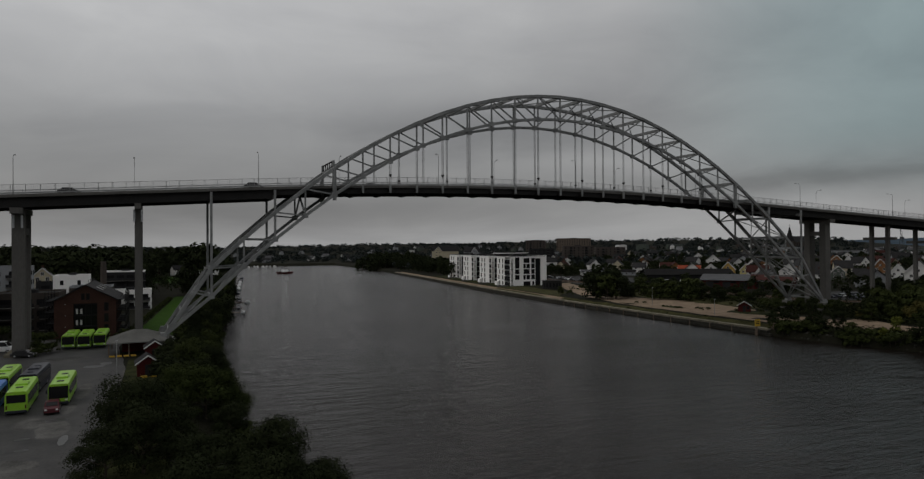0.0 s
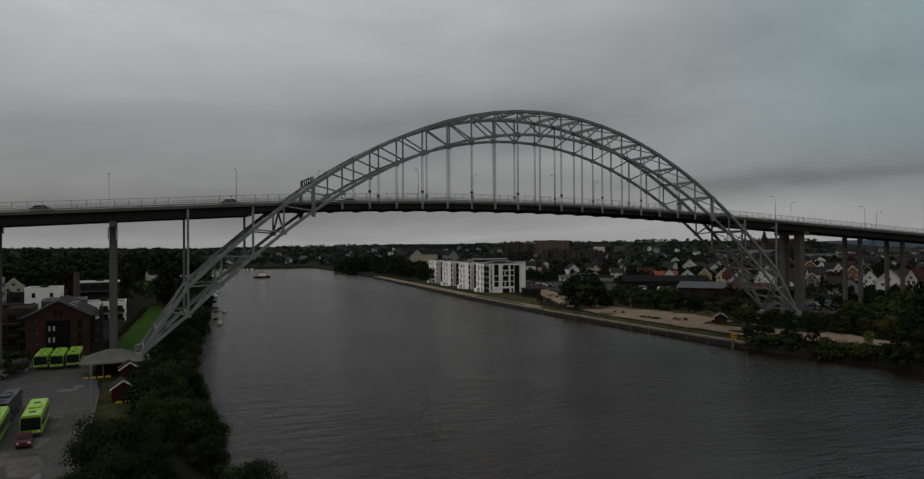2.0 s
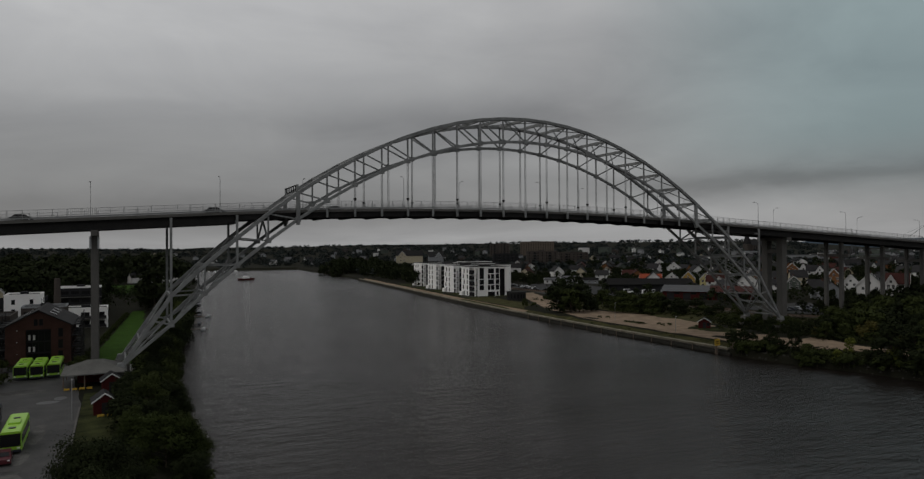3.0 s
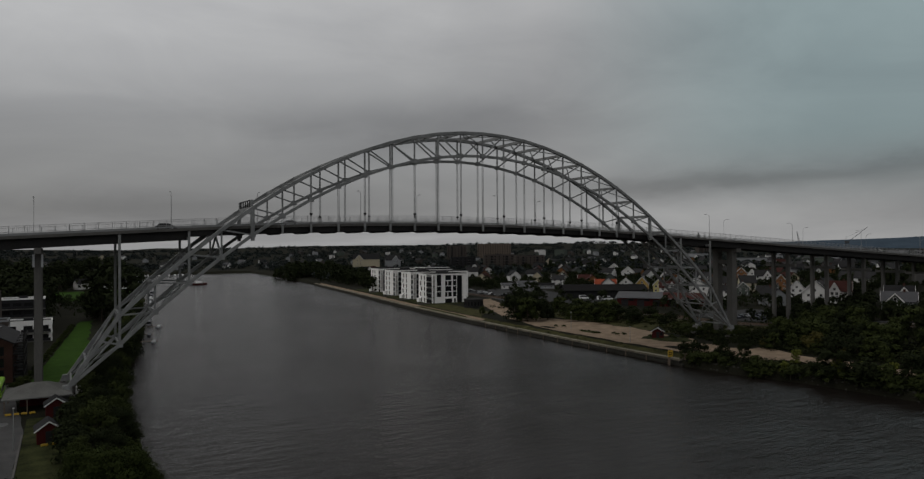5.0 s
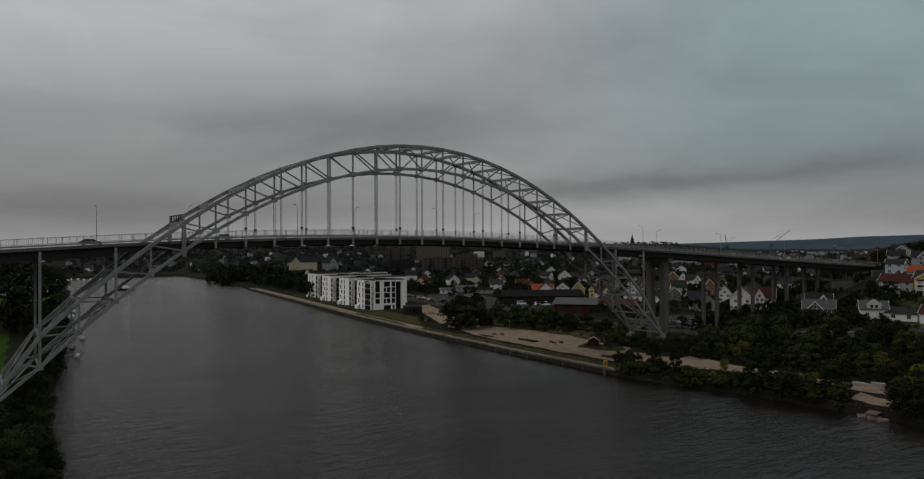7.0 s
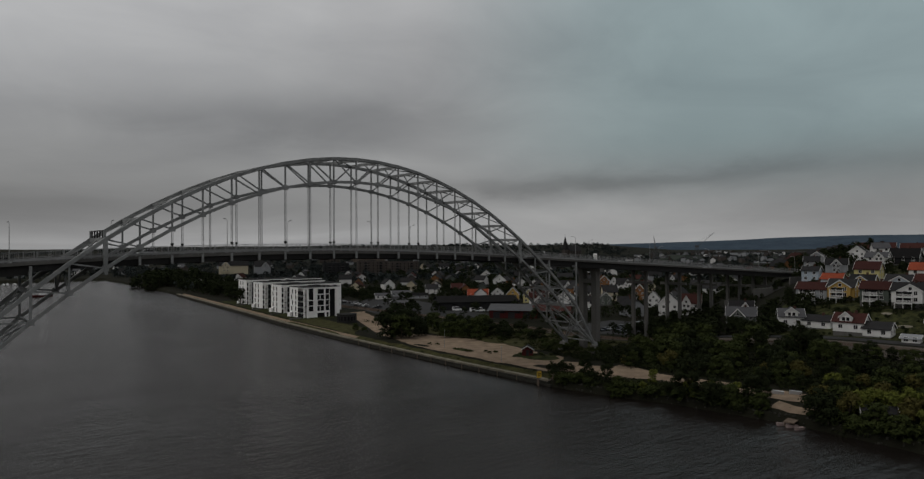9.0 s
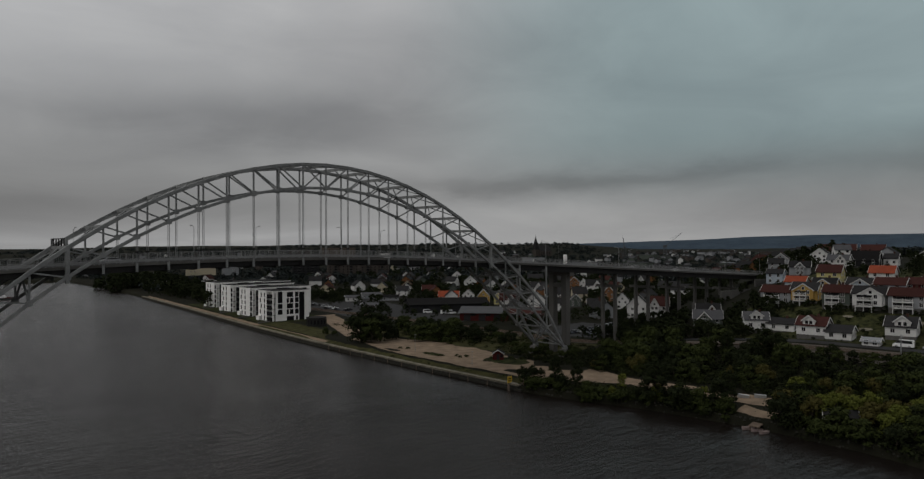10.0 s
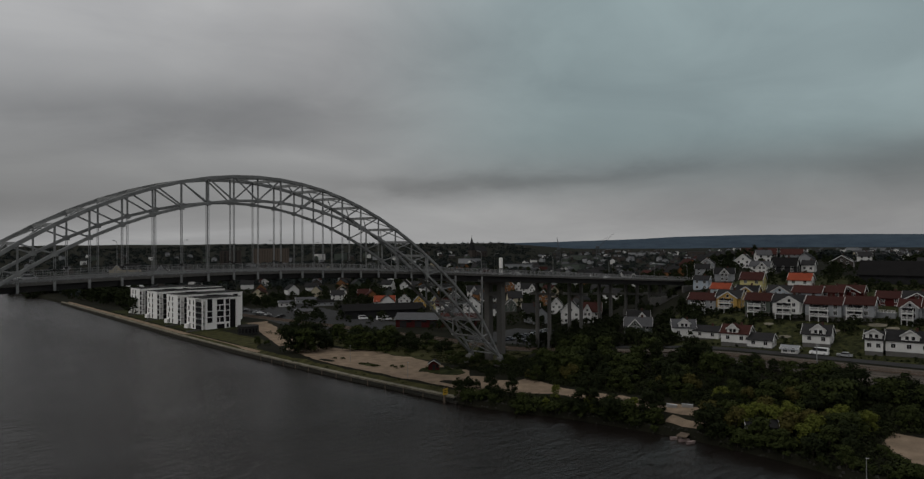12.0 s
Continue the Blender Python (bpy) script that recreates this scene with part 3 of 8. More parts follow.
patch("sand_bank", SAND, "bare sandy riverside clearing", "gravel lot", lambda y: (62 + wob(y, 10, 1.0) + 10 * step(-136, -124, y), 84 + wob(y, 11, 3)), -175, -125.5, 3, 0.06, 8)
patch("quay_grass", DRY_GRASS, "grass strip on top of the quay", "grass", lambda y: (right_bank(y) + 1.7, right_bank(y) + 4.6 + wob(y, 12, 1.0) + 15 * step(105, 130, y) * step(188, 176, y)), -20, 330, 4, 0.05, 8)
def oval(cx, cy, rx, ry, seed):
    """The two edges of a ragged oval of ground."""
    return lambda y: (cx - rx * math.sqrt(max(0.02, 1 - ((y - cy) / ry) ** 2)) + wob(y * 2, seed, rx * 0.35), cx + rx * math.sqrt(max(0.02, 1 - ((y - cy) / ry) ** 2)) + wob(y * 2, seed + 3, rx * 0.35))


for cx, cy, rx, ry, seed in ((-110.6, -64.5, 1.9, 4.6, 61), (-113.6, -60.5, 1.6, 3.2, 64), (-110.2, -52.5, 0.9, 4.0, 67), (-109.4, -40.0, 1.0, 6.5, 70), (-112.8, -81.0, 2.6, 4.0, 73), (-115.0, -4.0, 4.0, 3.0, 76)):
    patch("worn_asphalt", WORN, "pale dusty worn asphalt in the bus yard", "yard", oval(cx, cy, rx, ry, seed), cy - ry * 0.96, cy + ry * 0.96, 0.5, 0.056, 5)
for cx, cy, rx, ry, seed in ((-110.7, -59.6, 1.3, 1.0, 81), (-113.2, -68.3, 0.8, 0.6, 84), (-112.4, -73.4, 0.7, 0.5, 87), (-109.9, -16.0, 1.6, 1.4, 90), (-108.2, -13.0, 1.0, 1.8, 93), (-108.8, -70.5, 0.5, 2.4, 96)):
    patch("wet_hollow", WET, "black wet hollow in the worn asphalt", "puddle", oval(cx, cy, rx, ry, seed), cy - ry * 0.96, cy + ry * 0.96, 0.25, 0.062, 4)
patch("hut_grass", GRASS, "dark rough grass round the red hut", "grass", oval(78.5, 10.0, 5.5, 10.0, 21), 0.5, 19.5, 1, 0.075, 5)
patch("lot_grass", GRASS, "ragged grass island on the sand lot", "grass", oval(70.5, 40.0, 2.2, 6.0, 25), 34.5, 45.5, 1, 0.075, 4)
patch("lot_dirt", SOIL, "dark damp dirt on the sand lot", "dirt", oval(66.0, 60.0, 1.6, 5.0, 29), 55.5, 64.5, 1, 0.078, 4)
patch("lot_dirt_south", SOIL, "dark damp dirt beside the quay's end", "dirt", oval(66.5, -8.0, 2.6, 7.0, 33), -14.5, -1.5, 1, 0.078, 4)
patch("rail_verge", DRY_GRASS, "olive rough grass between the sand lot and railway", "grass", lambda y: (91.0 + wob(y, 37, 2.0), rail_x(y) - 5.5), 2, 128, 4, 0.05, 8)
patch("sand_lane", SAND, "sandy lane between the trees and the flats", "track", lambda y: (72.0 + wob(y, 41, 1.5) + 0.42 * (y - 100), 84.0 + wob(y, 42, 2.0) + 0.42 * (y - 100)), 106, 196, 4, 0.058, 5)
patch("back_yard", ASPHALT, "dark worn yards behind the flats and the railway", "yard", lambda y: (122.0 + wob(y, 53, 2.0) + 0.1 * (y - 110), 160.0 + 0.25 * (y - 110) + wob(y, 54, 3.0)), 112, 268, 4, 0.05, 8)
patch("viaduct_yard", ASPHALT, "dark worn parking yard beneath the viaduct", "yard", lambda y: (144.0 + wob(y, 51, 1.5), 188.0 + wob(y, 52, 2.0)), 21, 62, 4, 0.06, 10)
patch("riverside_path", SAND, "pale riverside footpath", "path", lambda y: (right_bank(y) + 2.1 + wob(y, 18, 0.3), right_bank(y) + 4.1 + wob(y, 19, 0.5)), 102, 440, 8, 0.075, 2)
patch("flats_lawn", GRASS, "rough lawn round the white apartment blocks", "lawn", lambda y: (right_bank(y) + 5.8, right_bank(y) + 46.0), 178, 330, 8, 0.055, 6)
patch("street", ASPHALT, "grey asphalt street between the blocks", "road", lambda y: (107 + 0.26 * (y - 120), 116 + 0.28 * (y - 120)), 108, 420, 8, 0.065, 3)
patch("rail_bed", BALLAST, "brown ballast railway bed", "railway", lambda y: (rail_x(y) - 4.4, rail_x(y) + 4.4), -240, 330, 4, 0.09, 6)
patch("lane", ASPHALT, "narrow asphalt lane beside the railway", "road", lambda y: (rail_x(y) + 6.5, rail_x(y) + 10.5), -240, -20, 4, 0.08, 4)
patch("hill_lawn", HILL_GRASS, "rough green slope below the terrace houses", "grass", lambda y: (rail_x(y) + 10.7, rail_x(y) + 150), -190, -30, 6, 0.05, 28)
for cx, cy, rx, ry, seed in ((166.8, -105.5, 1.5, 3.2, 101), (164.6, -110.6, 1.2, 2.0, 104), (153.6, -80.5, 1.0, 2.2, 107), (160.5, -93.5, 1.2, 2.6, 110), (170.0, -83.5, 0.9, 2.2, 113), (163.0, -72.0, 1.0, 1.8, 116)):
    patch("bare_rock", CAPSTONE, "bare pale rock in the grassy slope", "rock", oval(cx, cy, rx, ry, seed), cy - ry * 0.96, cy + ry * 0.96, 0.4, 0.12, 4)
patch("gravel_strip", BALLAST, "pale gravel strip beside the railway", "gravel", lambda y: (rail_x(y) - 11.5 + wob(y, 14, 2.0) + 4 * step(-112, -80, y), rail_x(y) - 4.6), -240, -72, 4, 0.085, 5)
track = thing("railway_track", pose(0, 0, 0), "two rusty rail tracks on timber sleepers", "railway", kind="structure")
for off in (-2.2, 2.2):
    for s in (-0.72, 0.72):
        g = Geo()
        for y in range(-240, 330, 6):
            a, b = (rail_x(y) + off + s, y, sheet_z(rail_x(y), y) + 0.34), (rail_x(y + 6) + off + s, y + 6, sheet_z(rail_x(y + 6), y + 6) + 0.34)
            g.beam(a, b, 0.09, 0.16)
        part("rail", g, RUST, track)
    g = Geo()
    for i in range(int(570 / 0.9)):
        y = -240 + i * 0.9
        x, z = rail_x(y) + off, sheet_z(rail_x(y), y) + 0.13
        g.box(x - 1.25, x + 1.25, y - 0.13, y + 0.13, z, z + 0.14)
    tagged(part("sleepers", g, TIMBER, track), kind="stuff")
# the stone quay: a wall of coursed blocks with a capping, and timber fenders
quay = thing("quay", pose(0, 0, 0), "long low stone quay with a pale worn edge", "quay", kind="structure")
block_mesh = Geo().bevel_box(-1.22, 1.22, -0.5, 0.5, -0.31, 0.31, 0.05).mesh("stone_block", STONE)
wall = Geo()
for y in range(-18, 450, 6):
    x = right_bank(y) + 0.7
    wall.box(x - 0.5, x + 1.2, y, y + 6.02, -1.2, 1.5)
tagged(part("wall_core", wall, STONE, quay))
rng = random.Random(4)
for row in range(2):
    y = -18.0 + (row % 2) * 1.25
    n = 0
    while y < 100:
        ob = part("stone_block", block_mesh, None, quay)
        ob.location = (right_bank(y) + 0.15 + rng.uniform(-0.06, 0.06), y, 0.35 + row * 0.66)
        ob.rotation_euler = (0, 0, math.pi / 2 + rng.uniform(-0.01, 0.01))
        y += 2.5
cap = Geo()
for y in range(-18, 450, 3):
    x = right_bank(y) + rng.uniform(-0.05, 0.05)
    cap.bevel_box(x - 0.1, x + 1.7, y + 0.03, y + 2.97, 1.45, 1.95, 0.05)
tagged(part("capping_stones", cap, CAPSTONE, quay, "pale concrete capping"), kind="stuff")
for y in range(-14, 100, 9):
    part("fender_post", Geo().tube([(right_bank(y) - 0.5, y, -1.5), (right_bank(y) - 0.45, y, 1.7)], [0.16, 0.15], 7), TIMBER, quay)
# stony shore below the shrubs
rocks = Geo()
for i in range(700):
    y = rng.uniform(-175, -18)
    x = right_bank(y) + rng.uniform(-1.6, 2.0)
    r = rng.uniform(0.15, 0.5)
    z = sheet_z(x, y) + 0.1
    c = [(x + r * rng.uniform(0.6, 1.1) * math.cos(k * 1.047), y + r * rng.uniform(0.6, 1.1) * math.sin(k * 1.047)) for k in range(6)]
    n0 = len(rocks.v)
    rocks.add([(a, b, z - r * 0.4) for a, b in c] + [(x + (a - x) * 0.55, y + (b - y) * 0.55, z + r * rng.uniform(0.25, 0.6)) for a, b in c],
              [tuple(range(6, 12))] + [(k, (k + 1) % 6, 6 + (k + 1) % 6, 6 + k) for k in range(6)])
solid("shore_stones", rocks, STONE, "rough grey stones along the waterline", "stones", kind="stuff")


# ---- the steel arch bridge ----
P = 6.8                 # panel length
YN, YF = 0.0, 14.0      # the two trusses
FOOT_X, FOOT_Z = 97.75, 6.8


def top_z(x):
    return 65.0 - 0.005763 * x * x + 1.384e-8 * x ** 4


def low_z(x):
    return top_z(x) - 6.1


def deck_z(x):
    u = abs(x + 14)
    return 39.5 - 0.00042 * u * u if u < 67 else 37.615 - 0.0563 * (u - 67)


bridge = thing("arch_bridge", pose(0, 0, 0), "long grey steel truss arch bridge with a hung roadway", "bridge")
NODES = range(-13, 14)


def node(k, y, top):
    x = k * P
    return (x, y, (top_z(x) if top else low_z(x)))


def foot(s, y):
    return (s * FOOT_X, y, FOOT_Z)


for y in (YN, YF):
    inner = 1 if y == YN else -1
    # chords, panel by panel
    for k in range(-13, 13):
        part("top_chord", Geo().beam(node(k, y, True), node(k + 1, y, True), 0.74, 0.84, bevel=0.06), STEEL, bridge)
        part("bottom_chord", Geo().beam(node(k, y, False), node(k + 1, y, False), 0.64, 0.7, bevel=0.06), STEEL, bridge)
    for s in (-1, 1):
        part("top_chord", Geo().beam(node(13 * s, y, True), foot(s, y), 0.74, 0.8, bevel=0.06), STEEL, bridge)
        part("bottom_chord", Geo().beam(node(13 * s, y, False), foot(s, y), 0.64, 0.66, bevel=0.06), STEEL, bridge)
        part("foot_brace", Geo().beam(node(13 * s, y, False), ((13 * s + s * 0.55) * P, y, top_z(13.55 * P) - 1.4), 0.35), STEEL, bridge)
    for k in NODES:
        if abs(k) == 9:
            part("portal_post", Geo().beam((k * P, y, top_z(k * P)), (k * P, y, low_z(k * P) - 1.3), 0.85, 0.75, up=(1, 0, 0), bevel=0.06), STEEL, bridge)
        else:
            part("vertical", Geo().beam(node(k, y, True), node(k, y, False), 0.3, 0.36, up=(1, 0, 0)), STEEL, bridge)
        # gusset plates where the members meet
        part("gusset", Geo().box(k * P - 0.6, k * P + 0.6, y - 0.4, y + 0.4, low_z(k * P) - 0.55, low_z(k * P) + 0.55), STEEL, bridge)
        if k < 0:
            part("diagonal", Geo().beam(node(k, y, True), node(k + 1, y, False), 0.26, 0.32), STEEL, bridge)
        elif k > 0:
            part("diagonal", Geo().beam(node(k, y, True), node(k - 1, y, False), 0.26, 0.32), STEEL, bridge)
    # twin hangers down to the roadway
    for k in range(-8, 9):
        x = k * P
        zt, zb = low_z(x), deck_z(x)
        if zt > zb + 1:
            g = Geo()
            for dx in (-0.17, 0.17):
                g.beam((x + dx, y, zt), (x + dx, y, zb + 0.9), 0.085, 0.12)
            part("hanger", g, STEEL, bridge)
        part("hanger_seat", Geo().box(x - 0.22, x + 0.22, y - 0.2, y + 0.2, zb - 0.8, zb + 1.0), STEEL, bridge)
    # columns that carry the roadway where it runs above the arch
    for k in (-13, -11, 11, 13):
        x = k * P
        part("column", Geo().beam((x, y, low_z(x)), (x, y, deck_z(x) + 0.3), 0.46, 0.5, up=(1, 0, 0), bevel=0.05), STEEL, bridge)
# bracing between the trusses
for k in NODES:
    x = k * P
    part("cross_strut", Geo().beam(node(k, YN, True), node(k, YF, True), 0.5, 0.75), STEEL, bridge)
    if abs(k) > 10:
        part("cross_strut", Geo().beam(node(k, YN, False), node(k, YF, False), 0.35, 0.45), STEEL, bridge)
for k in range(-13, 13):
    # wind bracing in the top plane: from each node to the middle of the next strut
    for y in (YN, YF):
        a, b = node(k, y, True), node(k + 1, y, True)
        e, f = (a, b) if k < 0 else (b, a)
        part("wind_brace", Geo().beam(e, (f[0], (YN + YF) / 2, f[2]), 0.2, 0.26), STEEL, bridge)
        if abs(k + 0.5) > 10.6:
            a, b = node(k, y, False), node(k + 1, y, False)
            e, f = (a, b) if k < 0 else (b, a)
            part("wind_brace", Geo().beam(e, (f[0], (YN + YF) / 2, f[2]), 0.2, 0.26), STEEL, bridge)
for s in (-1, 1):
    # cross frames of the columns and the feet
    for k in (11, 13):
        x = s * k * P
        part("cross_strut", Geo().beam((x, YN, deck_z(x) - 1.2), (x, YF, deck_z(x) - 1.2), 0.4, 0.7), STEEL, bridge)
    x = s * 10 * P
    part("sway_brace", Geo().beam((x, YN, low_z(x)), (x, (YN + YF) / 2, deck_z(x) - 1), 0.35), STEEL, bridge)
    part("sway_brace", Geo().beam((x, YF, low_z(x)), (x, (YN + YF) / 2, deck_z(x) - 1), 0.35), STEEL, bridge)
    a, b = node(13 * s, YN, True), node(13 * s, YF, True)
    for p, q in ((a, foot(s, YF)), (b, foot(s, YN))):
        part("wind_brace", Geo().beam(p, q, 0.3), STEEL, bridge)
    part("cross_strut", Geo().beam((s * 94.6, YN, 11.6), (s * 94.6, YF, 11.6), 0.4, 0.5), STEEL, bridge)
    part("cross_strut", Geo().beam((s * 97.2, YN, 7.6), (s * 97.2, YF, 7.6), 0.34, 0.4), STEEL, bridge)
    # crossed bracing between the lowest panels of the two trusses, above and below
    low_n, low_f = node(13 * s, YN, False), node(13 * s, YF, False)
    for p, q in ((low_n, foot(s, YF)), (low_f, foot(s, YN))):
        part("wind_brace", Geo().beam(p, q, 0.26), STEEL, bridge)
    for k in (11, 12):
        for top in (True, False):
            part("wind_brace", Geo().beam(node(k * s, YN, top), node((k + 1) * s, YF, top), 0.22), STEEL, bridge)
            part("wind_brace", Geo().beam(node(k * s, YF, top), node((k + 1) * s, YN, top), 0.22), STEEL, bridge)
    for y in (YN, YF):
        g = Geo().extrude_y([(s * 98.2 - 3.0, 0.5), (s * 98.2 + 3.6, 0.5), (s * 98.2 + 2.8, 4.6), (s * 98.2 - 0.9, 6.1), (s * 98.2 - 2.0, 4.4)], y - 1.6, y + 1.6)
        part("foundation", g, CONCRETE, bridge, "pale concrete arch foundation block")
        part("bearing", Geo().extrude_y([(s * 98.2 - 0.9, 6.0), (s * 98.2 + 1.0, 6.0), (s * 98.2 + 0.5, 7.3), (s * 98.2 - 0.5, 7.3)], y - 0.7, y + 0.7), STEEL, bridge)

# the roadway: it runs on over both approaches
X_END_L, X_END_R = -235.0, 266.0


def road_strip(xs, section, mat, name, label=""):
    """A long body that follows the roadway; section: (y, height over the roadway's line)."""
    n = len(section)
    g = Geo()
    vs = [(x, y, deck_z(x) + h) for x in xs for y, h in section]
    fs = [tuple(range(n)), tuple(range(len(vs) - 1, len(vs) - n - 1, -1))]
    for j in range(len(xs) - 1):
        fs += [(j * n + i, (j + 1) * n + i, (j + 1) * n + (i + 1) % n, j * n + (i + 1) % n) for i in range(n)]
    g.add(vs, fs)
    return part(name, g, mat, bridge, label)


def spread(a, b, d):
    n = max(1, round(abs(b - a) / d))
    return [a + (b - a) * i / n for i in range(n + 1)]


all_x = spread(X_END_L, X_END_R, 6.8)
span_x = spread(-11 * P, 11 * P, P)
road_strip(all_x, [(1.1, 0.55), (14.3, 0.55), (14.3, 0.9), (1.1, 0.9)], CONCRETE, "deck_slab")
road_strip(all_x, [(3.2, 0.904), (12.2, 0.904), (12.2, 0.96), (3.2, 0.96)], ASPHALT, "carriageway", "dark asphalt carriageway")
for y in (1.05, 14.35):
    road_strip(all_x, [(y - 0.15, 0.5), (y + 0.15, 0.5), (y + 0.15, 1.12), (y - 0.15, 1.12)], CONCRETE, "edge_beam")
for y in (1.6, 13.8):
    road_strip(span_x, [(y - 0.2, -0.8), (y + 0.2, -0.8), (y + 0.2, 0.546), (y - 0.2, 0.546)], STEEL_DARK, "edge_girder", "dark steel girder")
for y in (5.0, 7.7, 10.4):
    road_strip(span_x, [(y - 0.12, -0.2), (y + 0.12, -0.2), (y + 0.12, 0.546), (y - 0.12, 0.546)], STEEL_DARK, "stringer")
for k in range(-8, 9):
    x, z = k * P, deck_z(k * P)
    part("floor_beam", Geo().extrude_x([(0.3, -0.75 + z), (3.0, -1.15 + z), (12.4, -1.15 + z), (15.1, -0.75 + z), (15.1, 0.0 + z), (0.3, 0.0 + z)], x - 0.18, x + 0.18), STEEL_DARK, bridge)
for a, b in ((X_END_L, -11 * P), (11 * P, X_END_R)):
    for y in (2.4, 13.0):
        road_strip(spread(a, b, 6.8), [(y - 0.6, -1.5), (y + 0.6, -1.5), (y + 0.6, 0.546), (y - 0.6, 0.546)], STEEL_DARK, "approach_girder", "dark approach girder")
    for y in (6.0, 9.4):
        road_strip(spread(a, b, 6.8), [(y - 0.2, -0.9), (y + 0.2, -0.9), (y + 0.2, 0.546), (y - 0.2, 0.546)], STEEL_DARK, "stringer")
# railings on both edges and the crash rails beside the carriageway
for y, h in ((1.05, 1.12), (14.35, 1.12)):
    for lift, w in ((1.95, 0.06), (0.75, 0.09), (0.3, 0.08)):
        road_strip(all_x, [(y - w, h + lift - w), (y + w, h + lift - w), (y + w, h + lift), (y - w, h + lift)], RAIL_STEEL, "handrail")
for y in (2.9, 12.5):
    road_strip(all_x, [(y - 0.04, 1.35), (y + 0.04, 1.35), (y + 0.04, 1.65), (y - 0.04, 1.65)], RAIL_STEEL, "crash_rail")
# the part of the railing over the river, post by post, and the rest joined
post = Geo().box(-0.05, 0.05, -0.05, 0.05, 0.0, 1.96).mesh("railing_post", RAIL_STEEL)
rest = Geo()
for y in (1.05, 14.35):
    for x in spread(X_END_L, X_END_R, 2.6):
        z = deck_z(x) + 1.1
        if y < 2 and -130 < x < 110:
            ob = part("railing_post", post, None, bridge)
            ob.location = (x, y, z)
        else:
            rest.box(x - 0.05, x + 0.05, y - 0.05, y + 0.05, z, z + 1.96)
for y in (2.9, 12.5):
    for x in spread(X_END_L, X_END_R, 3.4):
        rest.box(x - 0.06, x + 0.06, y - 0.06, y + 0.06, deck_z(x) + 0.9, deck_z(x) + 1.6)
tagged(part("railing_rest", rest, RAIL_STEEL, bridge), kind="stuff")
bars = Geo()
for x in spread(X_END_L, X_END_R, 0.36):
    for y in (1.05, 14.35):
        z = deck_z(x) + 1.2
        bars.box(x - 0.015, x + 0.015, y - 0.015, y + 0.015, z, z + 1.82)
tagged(part("railing_bar", bars, RAIL_STEEL, bridge), kind="stuff")
# concrete piers of the approaches: pairs of columns with cross beams
for x in (-208.0, -180.0, -152.0, -125.1, -103.0, 104.6, 135.5, 159.0, 183.5, 208.0, 232.0):
    z1 = deck_z(x) - 1.5
    big = abs(x) < 130
    w = 0.72 if x == -103.0 else 1.2 if big else 0.6
    for y in (4.7, 10.7):
        zb = min(sheet_z(x, y), 14) - 1.0
        part("pier_column", Geo().bevel_box(x - w, x + w, y - (1.2 if x > 0 and big else 0.65), y + (1.2 if x > 0 and big else 0.65), zb, z1, 0.12), CONCRETE, bridge, "pale concrete bridge column")
    part("pier_beam", Geo().box(x - w + 0.08, x + w - 0.08, 1.6, 13.8, z1 - (5.2 if x > 130 else 1.2), z1 - (4.2 if x > 130 else 0.002)), CONCRETE, bridge)
    if big:
        part("pier_beam", Geo().box(x - w + 0.08, x + w - 0.08, 5.9, 9.5, z1 - 5.4, z1 - 4.0), CONCRETE, bridge)
# sign gantry across the portal, seen from behind
zs = top_z(9 * P)
ya, yb = YN + 0.9, YF - 0.9
for y in (ya, yb):
    part("sign_post", Geo().beam((-9 * P, y, deck_z(-9 * P) + 0.6), (-9 * P, y, zs + 2.0), 0.5, 0.5, up=(1, 0, 0)), STEEL, bridge, "grey steel gantry post")
for z in (zs + 0.3, zs + 1.9):
    part("sign_beam", Geo().beam((-9 * P, ya, z), (-9 * P, yb, z), 0.22), STEEL_DARK, bridge, "dark steel gantry beam")
for i in range(5):
    y = ya + 1.2 + i * (yb - ya - 3.0) / 4
    part("sign_panel", Geo().box(-9 * P - 0.16, -9 * P + 0.02, y, y + 0.55, zs + 0.42, zs + 1.78), STEEL_DARK, bridge)


def street_lamp(x, y, inward):
    z = deck_z(x) + 0.9
    lamp = thing("street_lamp", pose(x, y, z), "slim grey mast lamp with a curved arm above the roadway", "street lamp", "lamps along the bridge")
    part("base", Geo().tube([(0, 0, 0), (0, 0, 0.9)], [0.16, 0.14]), RAIL_STEEL, lamp)
    part("mast", Geo().tube([(0, 0, 0.9), (0, 0, 7.6), (0, inward * 0.25, 8.1), (0, inward * 0.9, 8.4), (0, inward * 1.5, 8.45)], [0.08, 0.055, 0.05, 0.045, 0.04], 6), RAIL_STEEL, lamp)
    part("lamp_head", Geo().bevel_box(-0.16, 0.16, min(inward * 1.4, inward * 2.1), max(inward * 1.4, inward * 2.1), 8.36, 8.54, 0.05), RAIL_STEEL, lamp)
    return lamp


for x in (-208, -166, -125.7, -78.1, -34.2, 6.2, 48, 90.8, 134.8, 178, 221, 258):
    street_lamp(x, 2.3, 1)
for x in (-190, -148, -104.0, -57, -13.4, 27.1, 69, 111, 157, 200, 243):
    street_lamp(x, 13.2, -1)
